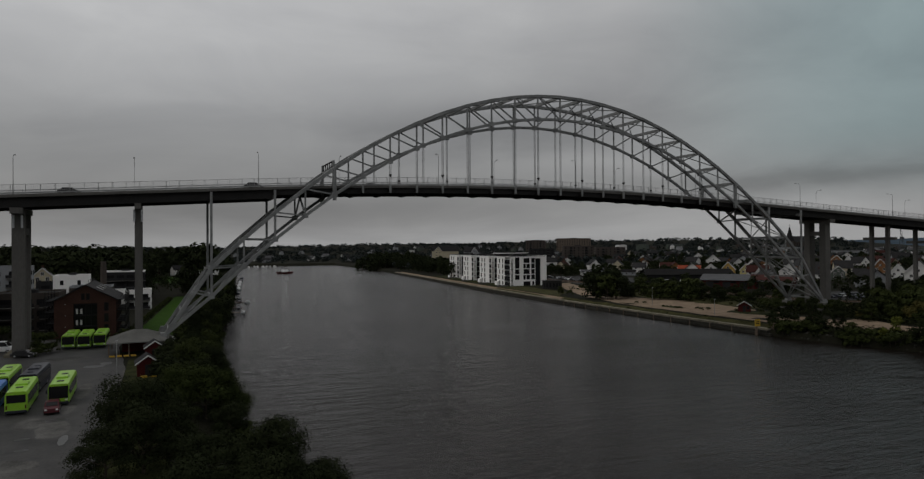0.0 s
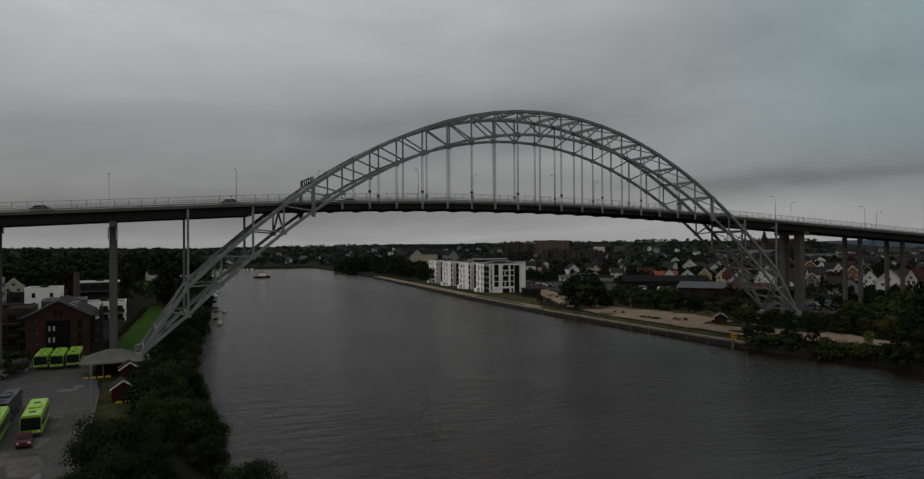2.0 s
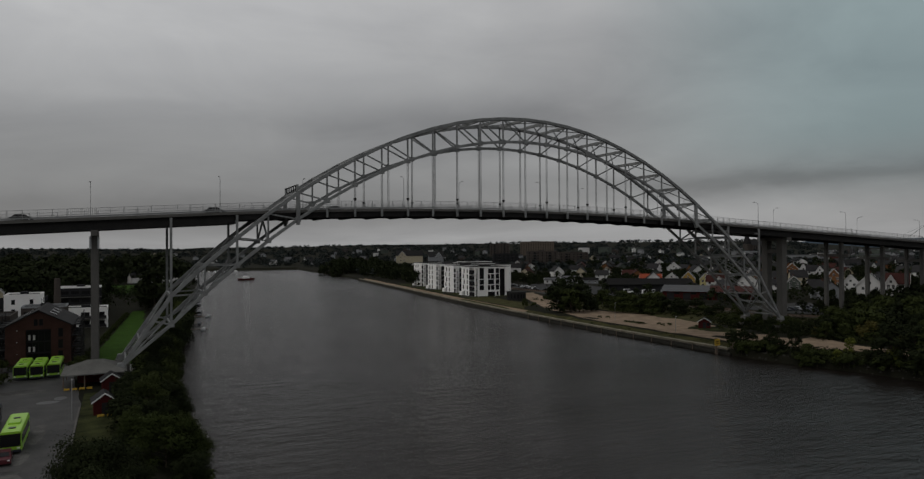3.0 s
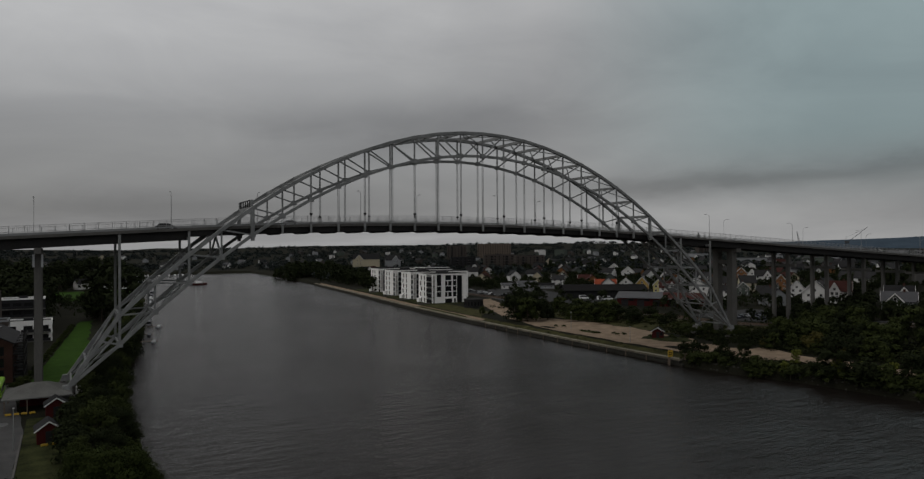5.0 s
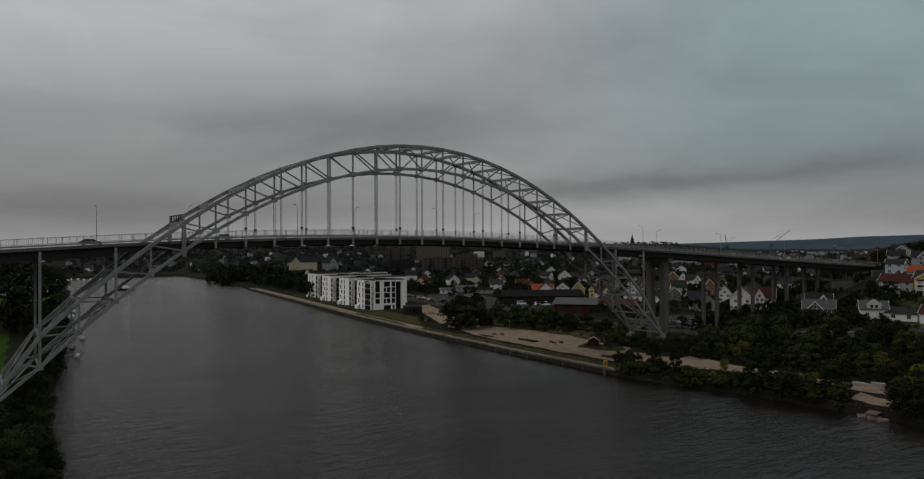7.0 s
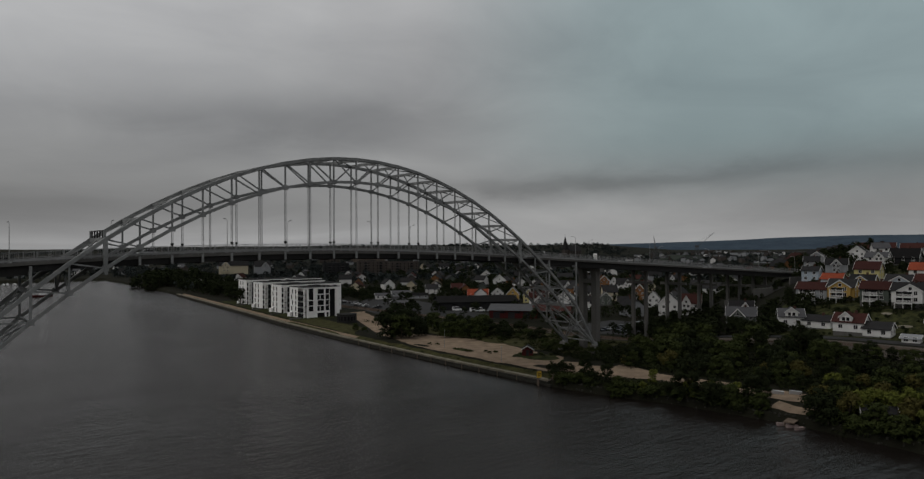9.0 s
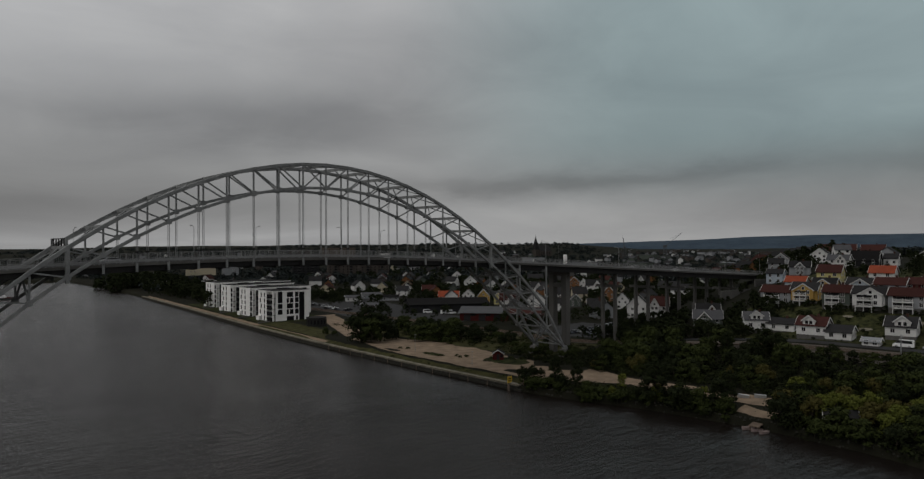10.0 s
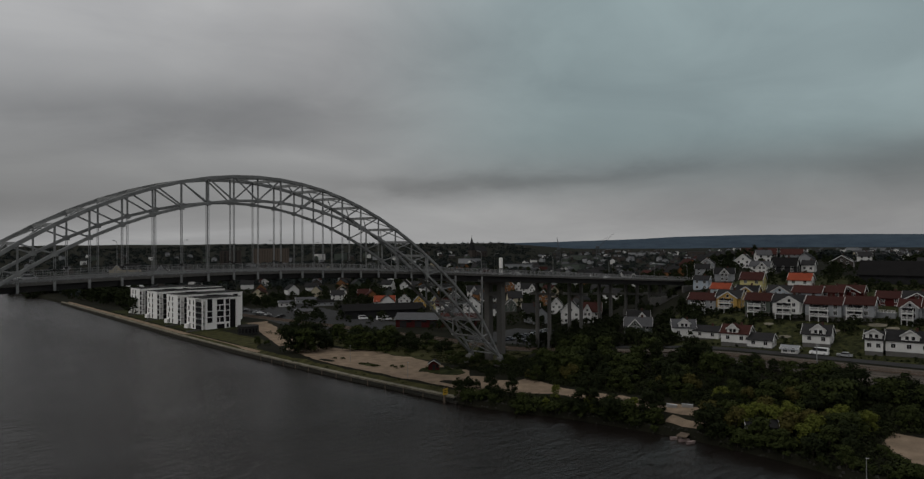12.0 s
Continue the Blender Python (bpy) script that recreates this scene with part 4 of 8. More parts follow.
# small floodlights clamped to every second hanger
for y in (YN, YF):
    for k in range(-7, 8, 2):
        x, z = k * P + (0 if y == YN else P), deck_z(k * P) + 3.3
        if low_z(x) < z + 1.5:
            continue
        lamp = thing("floodlight", pose(x, y, z), "small dark floodlight clamped to a bridge hanger", "floodlight", "floodlights on the hangers")
        part("housing", Geo().bevel_box(-0.3, 0.3, -0.25, 0.25, 0.0, 0.42, 0.06), STEEL_DARK, lamp)
        part("clamp", Geo().box(-0.12, 0.12, -0.1, 0.1, -0.25, 0.0), STEEL_DARK, lamp)


# ---- kinds of things ----
WINDOWS = {}


def framed(w, h, frame_mat, panes):
    """One connected window: a frame standing out of the wall, its reveals and, if asked for, the panes set back in it."""
    t = 0.1
    xs = [-w / 2 - t, -w / 2] + ([-0.035, 0.035] if w > 0.9 else []) + [w / 2, w / 2 + t]
    zs = [-t, 0, h, h + t]
    n = len(xs)
    vs = [(x, -0.07, z) for z in zs for x in xs]
    fs, glass = [], []
    for j in range(3):
        for i in range(n - 1):
            c = (j * n + i, j * n + i + 1, (j + 1) * n + i + 1, (j + 1) * n + i)
            if j == 1 and i % 2 == 1:
                k = len(vs)
                vs += [(vs[q][0], -0.015, vs[q][2]) for q in c]
                fs += [(c[q], c[(q + 1) % 4], k + (q + 1) % 4, k + q) for q in range(4)]
                if panes:
                    glass.append(len(fs))
                    fs.append((k, k + 1, k + 2, k + 3))
            else:
                fs.append(c)
    k = len(vs)
    rim = [0, n - 1, 4 * n - 1, 3 * n]
    vs += [(vs[q][0], 0.02, vs[q][2]) for q in rim]
    lower, upper = list(range(n)), list(range(3 * n, 4 * n))
    fs += [tuple([k, k + 1] + lower[::-1]), tuple(upper + [k + 2, k + 3]), (0, n, 2 * n, 3 * n, k + 3, k), (k + 1, k + 2, 4 * n - 1, 3 * n - 1, 2 * n - 1, n - 1)]
    me = Geo().add(vs, fs).mesh("window", frame_mat)
    if panes:
        me.materials.append(GLASS)
        for q in glass:
            me.polygons[q].material_index = 1
    return me


def window_meshes(w, h, frame_mat):
    key = (round(w, 2), round(h, 2), frame_mat.name)
    if key not in WINDOWS:
        WINDOWS[key] = (framed(w, h, frame_mat, False), Geo().box(-w / 2, w / 2, -0.014, 0.03, 0, h).mesh("pane", GLASS))
    return WINDOWS[key]


SIMPLE = {}


def simple_window(parent, x, y, z, turn, w, h):
    """A small dark window of one piece, for houses far off."""
    key = (round(w, 1), round(h, 1))
    if key not in SIMPLE:
        SIMPLE[key] = Geo().box(-w / 2, w / 2, -0.03, 0.03, 0, h).mesh("window", GLASS)
    ob = part("window", SIMPLE[key], None, parent)
    ob.matrix_basis = pose(x, y, z, 0, 0, turn)
    return ob


JOINED = {}


def window(parent, x, y, z, turn, w, h, frame_mat, split=False):
    """A window on a wall; turn: the wall's outward side, 0 is -y; split: with its pane as a piece of its own."""
    if not split:
        key = (round(w, 2), round(h, 2), frame_mat.name)
        if key not in JOINED:
            me = framed(w, h, frame_mat, True)
            JOINED[key] = me
        ob = part("window", JOINED[key], None, parent)
        ob.matrix_basis = pose(x, y, z, 0, 0, turn)
        return ob
    f, p = window_meshes(w, h, frame_mat)
    ob = part("window", f, None, parent)
    ob.matrix_basis = pose(x, y, z, 0, 0, turn)
    part("pane", p, None, ob)
    return ob


def roof_slabs(geo, w, d, h, rise, over, thick=0.22):
    """Two slopes with the ridge along x over a plan w by d."""
    k = rise / (d / 2)
    for s in (-1, 1):
        e = d / 2 + over
        prof = [(0, h + rise), (s * e, h - k * over), (s * e, h - k * over + thick), (0, h + rise + thick)]
        if s > 0:
            prof = prof[::-1]
        geo.extrude_x(prof[::-1], -w / 2 - over, w / 2 + over)
    return geo


def house(x, y, yaw, w, d, h, rise, wall, roof, label, trim=None, cross=None, floors=2, chimney=True, balcony=False, group="", far=False, base=1.5, zoff=0.0, dormer=False):
    """A wooden house: ridge along its own x; cross: (offset, width) of a gabled bay on the front (-y)."""
    trim = trim or WHITE
    if balcony:
        h, zoff = h - 0.9, zoff + 0.9
    z = min(ground_z(x, y), ground_z(x - 3, y), ground_z(x + 3, y)) + zoff
    ob = thing("house", pose(x, y, z, 0, 0, yaw), label, "house", group)
    if not far:
        part("foundation", Geo().box(-w / 2 + 0.05, w / 2 - 0.05, -d / 2 + 0.05, d / 2 - 0.05, -base - 1.5, 0.5), CONCRETE, ob)
    part("wall", Geo().extrude_x([(-d / 2, -2.0 if far else 0.45), (d / 2, -2.0 if far else 0.45), (d / 2, h), (0, h + rise), (-d / 2, h)], -w / 2, w / 2), wall, ob)
    part("roof", roof_slabs(Geo(), w, d, h, rise, 0.45), roof, ob)
    # bargeboards on both gables
    k = rise / (d / 2)
    for s in (() if far else (-1, 1)):
        g = Geo()
        for q in (-1, 1):
            g.beam((s * (w / 2 + 0.47), q * (d / 2 + 0.45), h - k * 0.45 + 0.1), (s * (w / 2 + 0.47), 0, h + rise + 0.1), 0.08, 0.34, up=(0, 0, 1))
        part("bargeboard", g, trim, ob)
    if chimney and not (far and int(x) % 3):
        part("chimney", Geo().box(w * 0.12, w * 0.12 + 0.7, -0.35, 0.35, h + rise - 0.8, h + rise + 1.0), BRICK, ob)
    floors = 1 if dormer else floors
    fl = (h - 0.45) / floors
    ww, wh = (1.1, 1.25)
    n = 2 if far else max(2, int(w / 3.4))
    bare = far and math.hypot(x + 91, y + 155) > 520
    if bare:
        n = 0
    for q, turn in ((-1, 0), (1, 180)):
        if q > 0:
            continue
        for i in range(n):
            wx = -w / 2 + (i + 0.5) * w / n
            if cross and not dormer and q < 0 and abs(wx - cross[0]) < cross[1] / 2 + 0.3:
                continue
            for f in range(floors):
                if far:
                    simple_window(ob, wx, q * (d / 2 + 0.01), 0.45 + fl * f + fl * 0.32, turn, 1.3, 1.3)
                else:
                    window(ob, wx, q * (d / 2 + 0.01), 0.45 + fl * f + fl * 0.32, turn, ww, wh, trim)
    m = 1 if dormer else 2
    for s, turn in ((-1, -90), (1, 90)):
        if far:
            if s < 0 and not bare:
                simple_window(ob, -w / 2 - 0.01, 0, h * 0.45, -90, 2.4, 1.3)
            continue
        for i in range(m):
            wy = -d / 2 + (i + 0.5) * d / m
            for f in range(floors):
                window(ob, s * (w / 2 + 0.01), wy, 0.45 + fl * f + fl * 0.32, turn, ww, wh, trim)
        if rise > 2.2:
            window(ob, s * (w / 2 + 0.01), 0, h + 0.35, turn, 1.0, 1.1, trim)
    if cross:
        cx, cw = cross
        cr = rise * 0.86
        zb, out = (h - 0.5, 0.02) if dormer else (0.45, 0.9)
        hw, h = h, (h + 1.5 if dormer else h)
        cr = cr * 0.75 if dormer else cr
        part("gabled_bay", Geo().extrude_y([(cx - cw / 2, zb), (cx + cw / 2, zb), (cx + cw / 2, h), (cx, h + cr), (cx - cw / 2, h)], -d / 2 - out, 0), wall, ob)
        g = Geo()
        kk = cr / (cw / 2)
        for s in (-1, 1):
            prof = [(cx, h + cr), (cx + s * (cw / 2 + 0.4), h - kk * 0.4), (cx + s * (cw / 2 + 0.4), h - kk * 0.4 + 0.2), (cx, h + cr + 0.2)]
            g.extrude_y(prof if s > 0 else prof[::-1], -d / 2 - out - 0.4, 0)
        part("bay_roof", g, roof, ob)
        g = Geo()
        for s in (-1, 1):
            g.beam((cx + s * (cw / 2 + 0.42), -d / 2 - out - 0.43, h - kk * 0.42 + 0.1), (cx, -d / 2 - out - 0.43, h + cr + 0.1), 0.08, 0.32)
        part("bargeboard", g, trim, ob)
        if dormer:
            for s in (-1, 1):
                window(ob, cx + s * cw * 0.17, -d / 2 - out - 0.01, hw + 0.3, 0, 0.9, 1.1, trim)
            h = hw
        else:
            for f in range(floors):
                for s in ((-1, 1) if cw > 3.2 else (0,)):
                    window(ob, cx + s * cw * 0.22, -d / 2 - 0.91, 0.45 + fl * f + fl * 0.32, 0, 1.0, wh, trim)
            window(ob, cx, -d / 2 - 0.91, h + 0.2, 0, 0.9, 1.0, trim)
    if balcony:
        # a two-storey timber veranda: dark openings behind white posts and rails
        bx0, bx1 = -w * 0.36, w * 0.16
        yf = -d / 2 - (0.92 if cross else 0.0)
        for f in range(floors):
            zz = 0.45 + fl * f
            part("veranda_glass", Geo().box(bx0 + 0.2, bx1 - 0.2, yf - 0.08, yf - 0.03, zz + 0.1, zz + fl - 0.35), GLASS, ob)
            part("balcony", Geo().box(bx0, bx1, yf - 1.9, yf - 0.1, zz - 0.2, zz), trim, ob)
            for k in range(3):
                part("balcony_rail", Geo().box(bx0, bx1, yf - 1.9, yf - 1.82, zz + 0.25 + k * 0.3, zz + 0.39 + k * 0.3), trim, ob)
        for k in range(3):
            bx = bx0 + 0.1 + (bx1 - bx0 - 0.2) * k / 2
            part("balcony_post", Geo().box(bx - 0.1, bx + 0.1, yf - 1.8, yf - 1.62, -base, 0.45 + fl * (floors - 1) + 1.3), trim, ob)
    return ob


def flats(x, y, yaw, w, d, storeys, wall, label, balconies=0, roof=None, wwin=1.3, step_win=3.0, sh=3.0, far=False, top=None, zoff=0, edge=None):
    """A flat-roofed block of flats; balconies: how many stacks stand on the front (-y)."""
    z = ground_z(x, y) + zoff
    h = storeys * sh + 0.6
    ob = thing("apartment_block", pose(x, y, z, 0, 0, yaw), label, "apartment block")
    part("wall", Geo().box(-w / 2, w / 2, -d / 2, d / 2, -1.5, h), wall, ob)
    part("roof", Geo().box(-w / 2 + 0.3, w / 2 - 0.3, -d / 2 + 0.3, d / 2 - 0.3, h + 0.004, h + 0.06), roof or FLAT_ROOF, ob)
    g = Geo()
    for a in ((-w / 2, w / 2, -d / 2, -d / 2 + 0.3), (-w / 2, w / 2, d / 2 - 0.3, d / 2), (-w / 2, -w / 2 + 0.3, -d / 2 + 0.3, d / 2 - 0.3), (w / 2 - 0.3, w / 2, -d / 2 + 0.3, d / 2 - 0.3)):
        g.box(*a, h + 0.002, h + 0.5)
    part("parapet", g, edge or wall, ob)
    part("lift_housing", Geo().bevel_box(-w * 0.1, w * 0.1, -d * 0.15, d * 0.15, h + 0.05, h + 1.1, 0.1), top or DARK, ob)
    stacks = [(-w / 2 + (i + 0.5) * w / balconies) for i in range(balconies)]
    for f in range(storeys):
        zz = f * sh + 0.9
        n = max(1, int(w / step_win))
        for q, turn in ((-1, 0), (1, 180)):
            if q > 0:
                continue
            for i in range(n):
                wx = -w / 2 + (i + 0.5) * w / n
                if q < 0 and any(abs(wx - s) < 1.9 for s in stacks):
                    continue
                simple_window(ob, wx, q * (d / 2 + 0.01), zz, turn, wwin, 1.5)
        n = max(1, int(d / step_win))
        for s, turn in (((-1, -90),) if x > 0 else ((1, 90),)):
            for i in range(n):
                simple_window(ob, s * (w / 2 + 0.01), -d / 2 + (i + 0.5) * d / n, zz, turn, wwin, 1.5)
        for s in stacks:
            simple_window(ob, s, -d / 2 - 0.01, f * sh + 0.35, 0, 2.6, 2.1)
            part("balcony", Geo().box(s - 1.9, s + 1.9, -d / 2 - 1.7, -d / 2 - 0.05, f * sh + 0.1, f * sh + 0.3), CONCRETE, ob)
            part("balcony_rail", Geo().box(s - 1.9, s + 1.9, -d / 2 - 1.7, -d / 2 - 1.64, f * sh + 0.42, f * sh + 1.35), DARK, ob)
    return ob


def wheel_set(ob, spots, r, width=0.28, rims=True):
    for x, y in spots:
        t = part("wheel", Geo().tube([(x - width / 2, y, r), (x + width / 2, y, r)], [r, r], 14), TYRE, ob)
        s = -1 if x < 0 else 1
        if not rims:
            continue
        part("rim", Geo().tube([(x + s * (width / 2 - 0.02), y, r), (x + s * (width / 2 + 0.015), y, r)], [r * 0.6, r * 0.55], 10), CAR_SILVER, t)


def bus(x, y, yaw, paint, label):
    """A city bus, its nose to its own -y."""
    ob = thing("bus", pose(x, y, ground_z(x, y) + 0.06, 0, 0, yaw), label, "bus", "parked buses")
    L, W, H = 12.0, 2.55, 3.05
    sec = [(-W / 2, 0.35), (W / 2, 0.35), (W / 2, 2.6), (W / 2 - 0.14, H - 0.08), (W / 2 - 0.4, H), (-W / 2 + 0.4, H), (-W / 2 + 0.14, H - 0.08), (-W / 2, 2.6)]
    part("body", Geo().extrude_y(sec, -L / 2, L / 2), paint, ob)
    for s in (-1, 1):
        for i in range(7):
            y0 = -L / 2 + 0.9 + i * 1.5
            part("side_window", Geo().box(s * W / 2 - 0.02, s * W / 2 + 0.02, y0, y0 + 1.38, 1.25, 2.45), GLASS, ob)
    part("windscreen", Geo().box(-W / 2 + 0.1, W / 2 - 0.1, -L / 2 - 0.03, -L / 2 + 0.02, 1.05, 2.75), GLASS, ob)
    part("rear_window", Geo().box(-W / 2 + 0.2, W / 2 - 0.2, L / 2 - 0.02, L / 2 + 0.03, 1.6, 2.65), GLASS, ob)
    part("bumper", Geo().bevel_box(-W / 2 + 0.02, W / 2 - 0.02, -L / 2 - 0.12, -L / 2 + 0.1, 0.3, 0.62, 0.06), BUS_DARK, ob)
    part("bumper", Geo().bevel_box(-W / 2 + 0.02, W / 2 - 0.02, L / 2 - 0.1, L / 2 + 0.12, 0.3, 0.62, 0.06), BUS_DARK, ob)
    for sx in (-1, 1):
        part("headlight", Geo().box(sx * 0.95 - 0.16, sx * 0.95 + 0.16, -L / 2 - 0.05, -L / 2 + 0.02, 0.75, 0.93), CAR_WHITE, ob)
        part("tail_light", Geo().box(sx * 1.08 - 0.09, sx * 1.08 + 0.09, L / 2 - 0.02, L / 2 + 0.04, 0.8, 1.3), CAR_RED, ob)
        part("mirror", Geo().bevel_box(sx * 1.42 - 0.1, sx * 1.42 + 0.1, -L / 2 - 0.3, -L / 2 - 0.12, 1.9, 2.35, 0.03), BUS_DARK, ob)
    part("roof_unit", Geo().bevel_box(-0.75, 0.75, -1.2, 1.0, H, H + 0.22, 0.08), paint, ob)
    part("roof_hatch", Geo().bevel_box(-0.42, 0.42, 2.4, 3.1, H, H + 0.1, 0.04), BUS_DARK, ob)
    part("roof_hatch", Geo().bevel_box(-0.42, 0.42, -4.0, -3.3, H, H + 0.1, 0.04), BUS_DARK, ob)
    wheel_set(ob, [(s * 1.13, yy) for s in (-1, 1) for yy in (-3.3, 2.9)], 0.48)
    return ob


def car(x, y, yaw, paint, label, z=None, van=False, far=False):
    ob = thing("van" if van else "car", pose(x, y, (ground_z(x, y) + 0.09) if z is None else z, 0, 0, yaw), label, "van" if van else "car")
    if van:
        L, W = 5.4, 1.95
        prof = [(-2.7, 0.3), (2.7, 0.3), (2.7, 2.0), (2.5, 2.3), (-1.1, 2.3), (-1.9, 1.3), (-2.6, 1.05)]
        glass = [(-1.85, 1.32), (-1.12, 2.2), (2.3, 2.15), (2.4, 1.3)]
    else:
        L, W = 4.3, 1.76
        prof = [(-2.15, 0.28), (2.15, 0.28), (2.15, 0.85), (1.75, 0.95), (1.15, 1.42), (-0.55, 1.44), (-1.15, 0.95), (-2.05, 0.78)]
        glass = [(-1.05, 0.96), (-0.5, 1.37), (1.1, 1.36), (1.6, 0.96)]
    ring = [(p, z2) for p, z2 in prof]
    g = Geo()
    n = len(ring)
    inner = [(a * 0.97, b if b < 0.9 else b - 0.02) for a, b in ring]
    vs = []
    for xx, r in ((-W / 2 + 0.12, inner), (-W / 2, ring), (W / 2, ring), (W / 2 - 0.12, inner)):
        for a, b in r:
            tuck = 0.16 * max(0.0, b - 0.9) * (1 if xx < 0 else -1)
            vs.append((xx + tuck, a, b))
    fs = []
    order = [1, 2]
    fs += [(n + i, 2 * n + i, 2 * n + (i + 1) % n, n + (i + 1) % n) for i in range(n)]
    fs += [tuple(n + i for i in range(n)), tuple(2 * n + i for i in range(n - 1, -1, -1))]
    g.add(vs, fs)
    part("body", g, paint, ob)
    for s in (-1, 1):
        xs = s * W / 2
        part("side_window", Geo().add([(xs + s * 0.015 - s * 0.16 * max(0, b - 0.9), a, b) for a, b in glass] + [(xs - s * 0.05 - s * 0.16 * max(0, b - 0.9), a, b) for a, b in glass],
                                      [(0, 1, 2, 3), (7, 6, 5, 4), (0, 4, 5, 1), (1, 5, 6, 2), (2, 6, 7, 3), (3, 7, 4, 0)]), GLASS, ob)
        if far:
            continue
        part("headlight", Geo().box(s * W * 0.36 - 0.14, s * W * 0.36 + 0.14, -L / 2 - 0.03, -L / 2 + 0.06, 0.6, 0.74), CAR_WHITE, ob)
    a0, a1 = glass[0], glass[1]
    for (p0, p1), q in (((a0, a1), -1), ((glass[3], glass[2]), 1)):
        part("windscreen", Geo().add([(-W / 2 + 0.2, p0[0] + q * 0.14, p0[1] + 0.03), (W / 2 - 0.2, p0[0] + q * 0.14, p0[1] + 0.03), (W / 2 - 0.26, p1[0] + q * 0.14, p1[1] + 0.05), (-W / 2 + 0.26, p1[0] + q * 0.14, p1[1] + 0.05),
                                       (-W / 2 + 0.2, p0[0] - q * 0.1, p0[1]), (W / 2 - 0.2, p0[0] - q * 0.1, p0[1]), (W / 2 - 0.26, p1[0] - q * 0.1, p1[1]), (-W / 2 + 0.26, p1[0] - q * 0.1, p1[1])],
                                      [(0, 1, 2, 3), (7, 6, 5, 4), (0, 4, 5, 1), (1, 5, 6, 2), (2, 6, 7, 3), (3, 7, 4, 0)]), GLASS, ob)
    wheel_set(ob, [(s * (W / 2 - 0.1), yy) for s in (-1, 1) for yy in (-L * 0.31, L * 0.3)], 0.33, 0.2, not far)
    return ob


def boat(x, y, yaw, length, hull, label, cabin=True, z=0.0):
    ob = thing("boat", pose(x, y, z, 0, 0, yaw), label, "boat", "moored boats")
    L, B = length, length * 0.34
    pts = [(-0.5, 0.42), (-0.2, 0.5), (0.15, 0.46), (0.38, 0.25), (0.5, 0.0)]
    outline = [(px2 * L, -w2 * B) for px2, w2 in pts] + [(px2 * L, w2 * B) for px2, w2 in pts[-2::-1]]
    n = len(outline)
    hz = 0.09 * L + 0.25
    g = Geo()
    g.add([(a * 0.92, b * 0.7, -0.25) for a, b in outline] + [(a, b, hz + 0.25 * (a / L + 0.5) ** 2) for a, b in outline] + [(a * 0.93, b * 0.82, hz - 0.12 + 0.25 * (a / L + 0.5) ** 2) for a, b in outline],
          [tuple(range(n - 1, -1, -1)), tuple(range(2 * n, 3 * n))] + [(r * n + i, r * n + (i + 1) % n, (r + 1) * n + (i + 1) % n, (r + 1) * n + i) for r in (0, 1) for i in range(n)])
    part("hull", g, hull, ob)
    if cabin:
        part("cabin", Geo().add([(-0.18 * L, -B * 0.32, hz - 0.1), (0.2 * L, -B * 0.27, hz - 0.1), (0.2 * L, B * 0.27, hz - 0.1), (-0.18 * L, B * 0.32, hz - 0.1), (-0.16 * L, -B * 0.26, hz + 0.14 * L), (0.1 * L, -B * 0.22, hz + 0.14 * L), (0.1 * L, B * 0.22, hz + 0.14 * L), (-0.16 * L, B * 0.26, hz + 0.14 * L)],
                                [(3, 2, 1, 0), (4, 5, 6, 7), (0, 1, 5, 4), (1, 2, 6, 5), (2, 3, 7, 6), (3, 0, 4, 7)]), CAR_WHITE, ob)
        part("windscreen", Geo().add([(0.205 * L, -B * 0.24, hz + 0.02), (0.205 * L, B * 0.24, hz + 0.02), (0.115 * L, B * 0.2, hz + 0.125 * L), (0.115 * L, -B * 0.2, hz + 0.125 * L), (0.17 * L, -B * 0.24, hz + 0.02), (0.17 * L, B * 0.24, hz + 0.02), (0.08 * L, B * 0.2, hz + 0.125 * L), (0.08 * L, -B * 0.2, hz + 0.125 * L)],
                                     [(0, 1, 2, 3), (7, 6, 5, 4), (0, 4, 5, 1), (1, 5, 6, 2), (2, 6, 7, 3), (3, 7, 4, 0)]), GLASS, ob)
    return ob


# ---- trees ----
def quads_mesh(name, quads, mat):
    """A mesh of loose quads from an array n x 4 x 3."""
    q = np.asarray(quads, dtype=np.float32)
    n = len(q)
    me = bpy.data.meshes.new(name)
    me.vertices.add(n * 4)
    me.vertices.foreach_set("co", q.reshape(-1))
    me.loops.add(n * 4)
    me.loops.foreach_set("vertex_index", np.arange(n * 4, dtype=np.int32))
    me.polygons.add(n)
    me.polygons.foreach_set("loop_start", np.arange(0, n * 4, 4, dtype=np.int32))
    me.materials.append(mat)
    me.update(calc_edges=True)
    return me


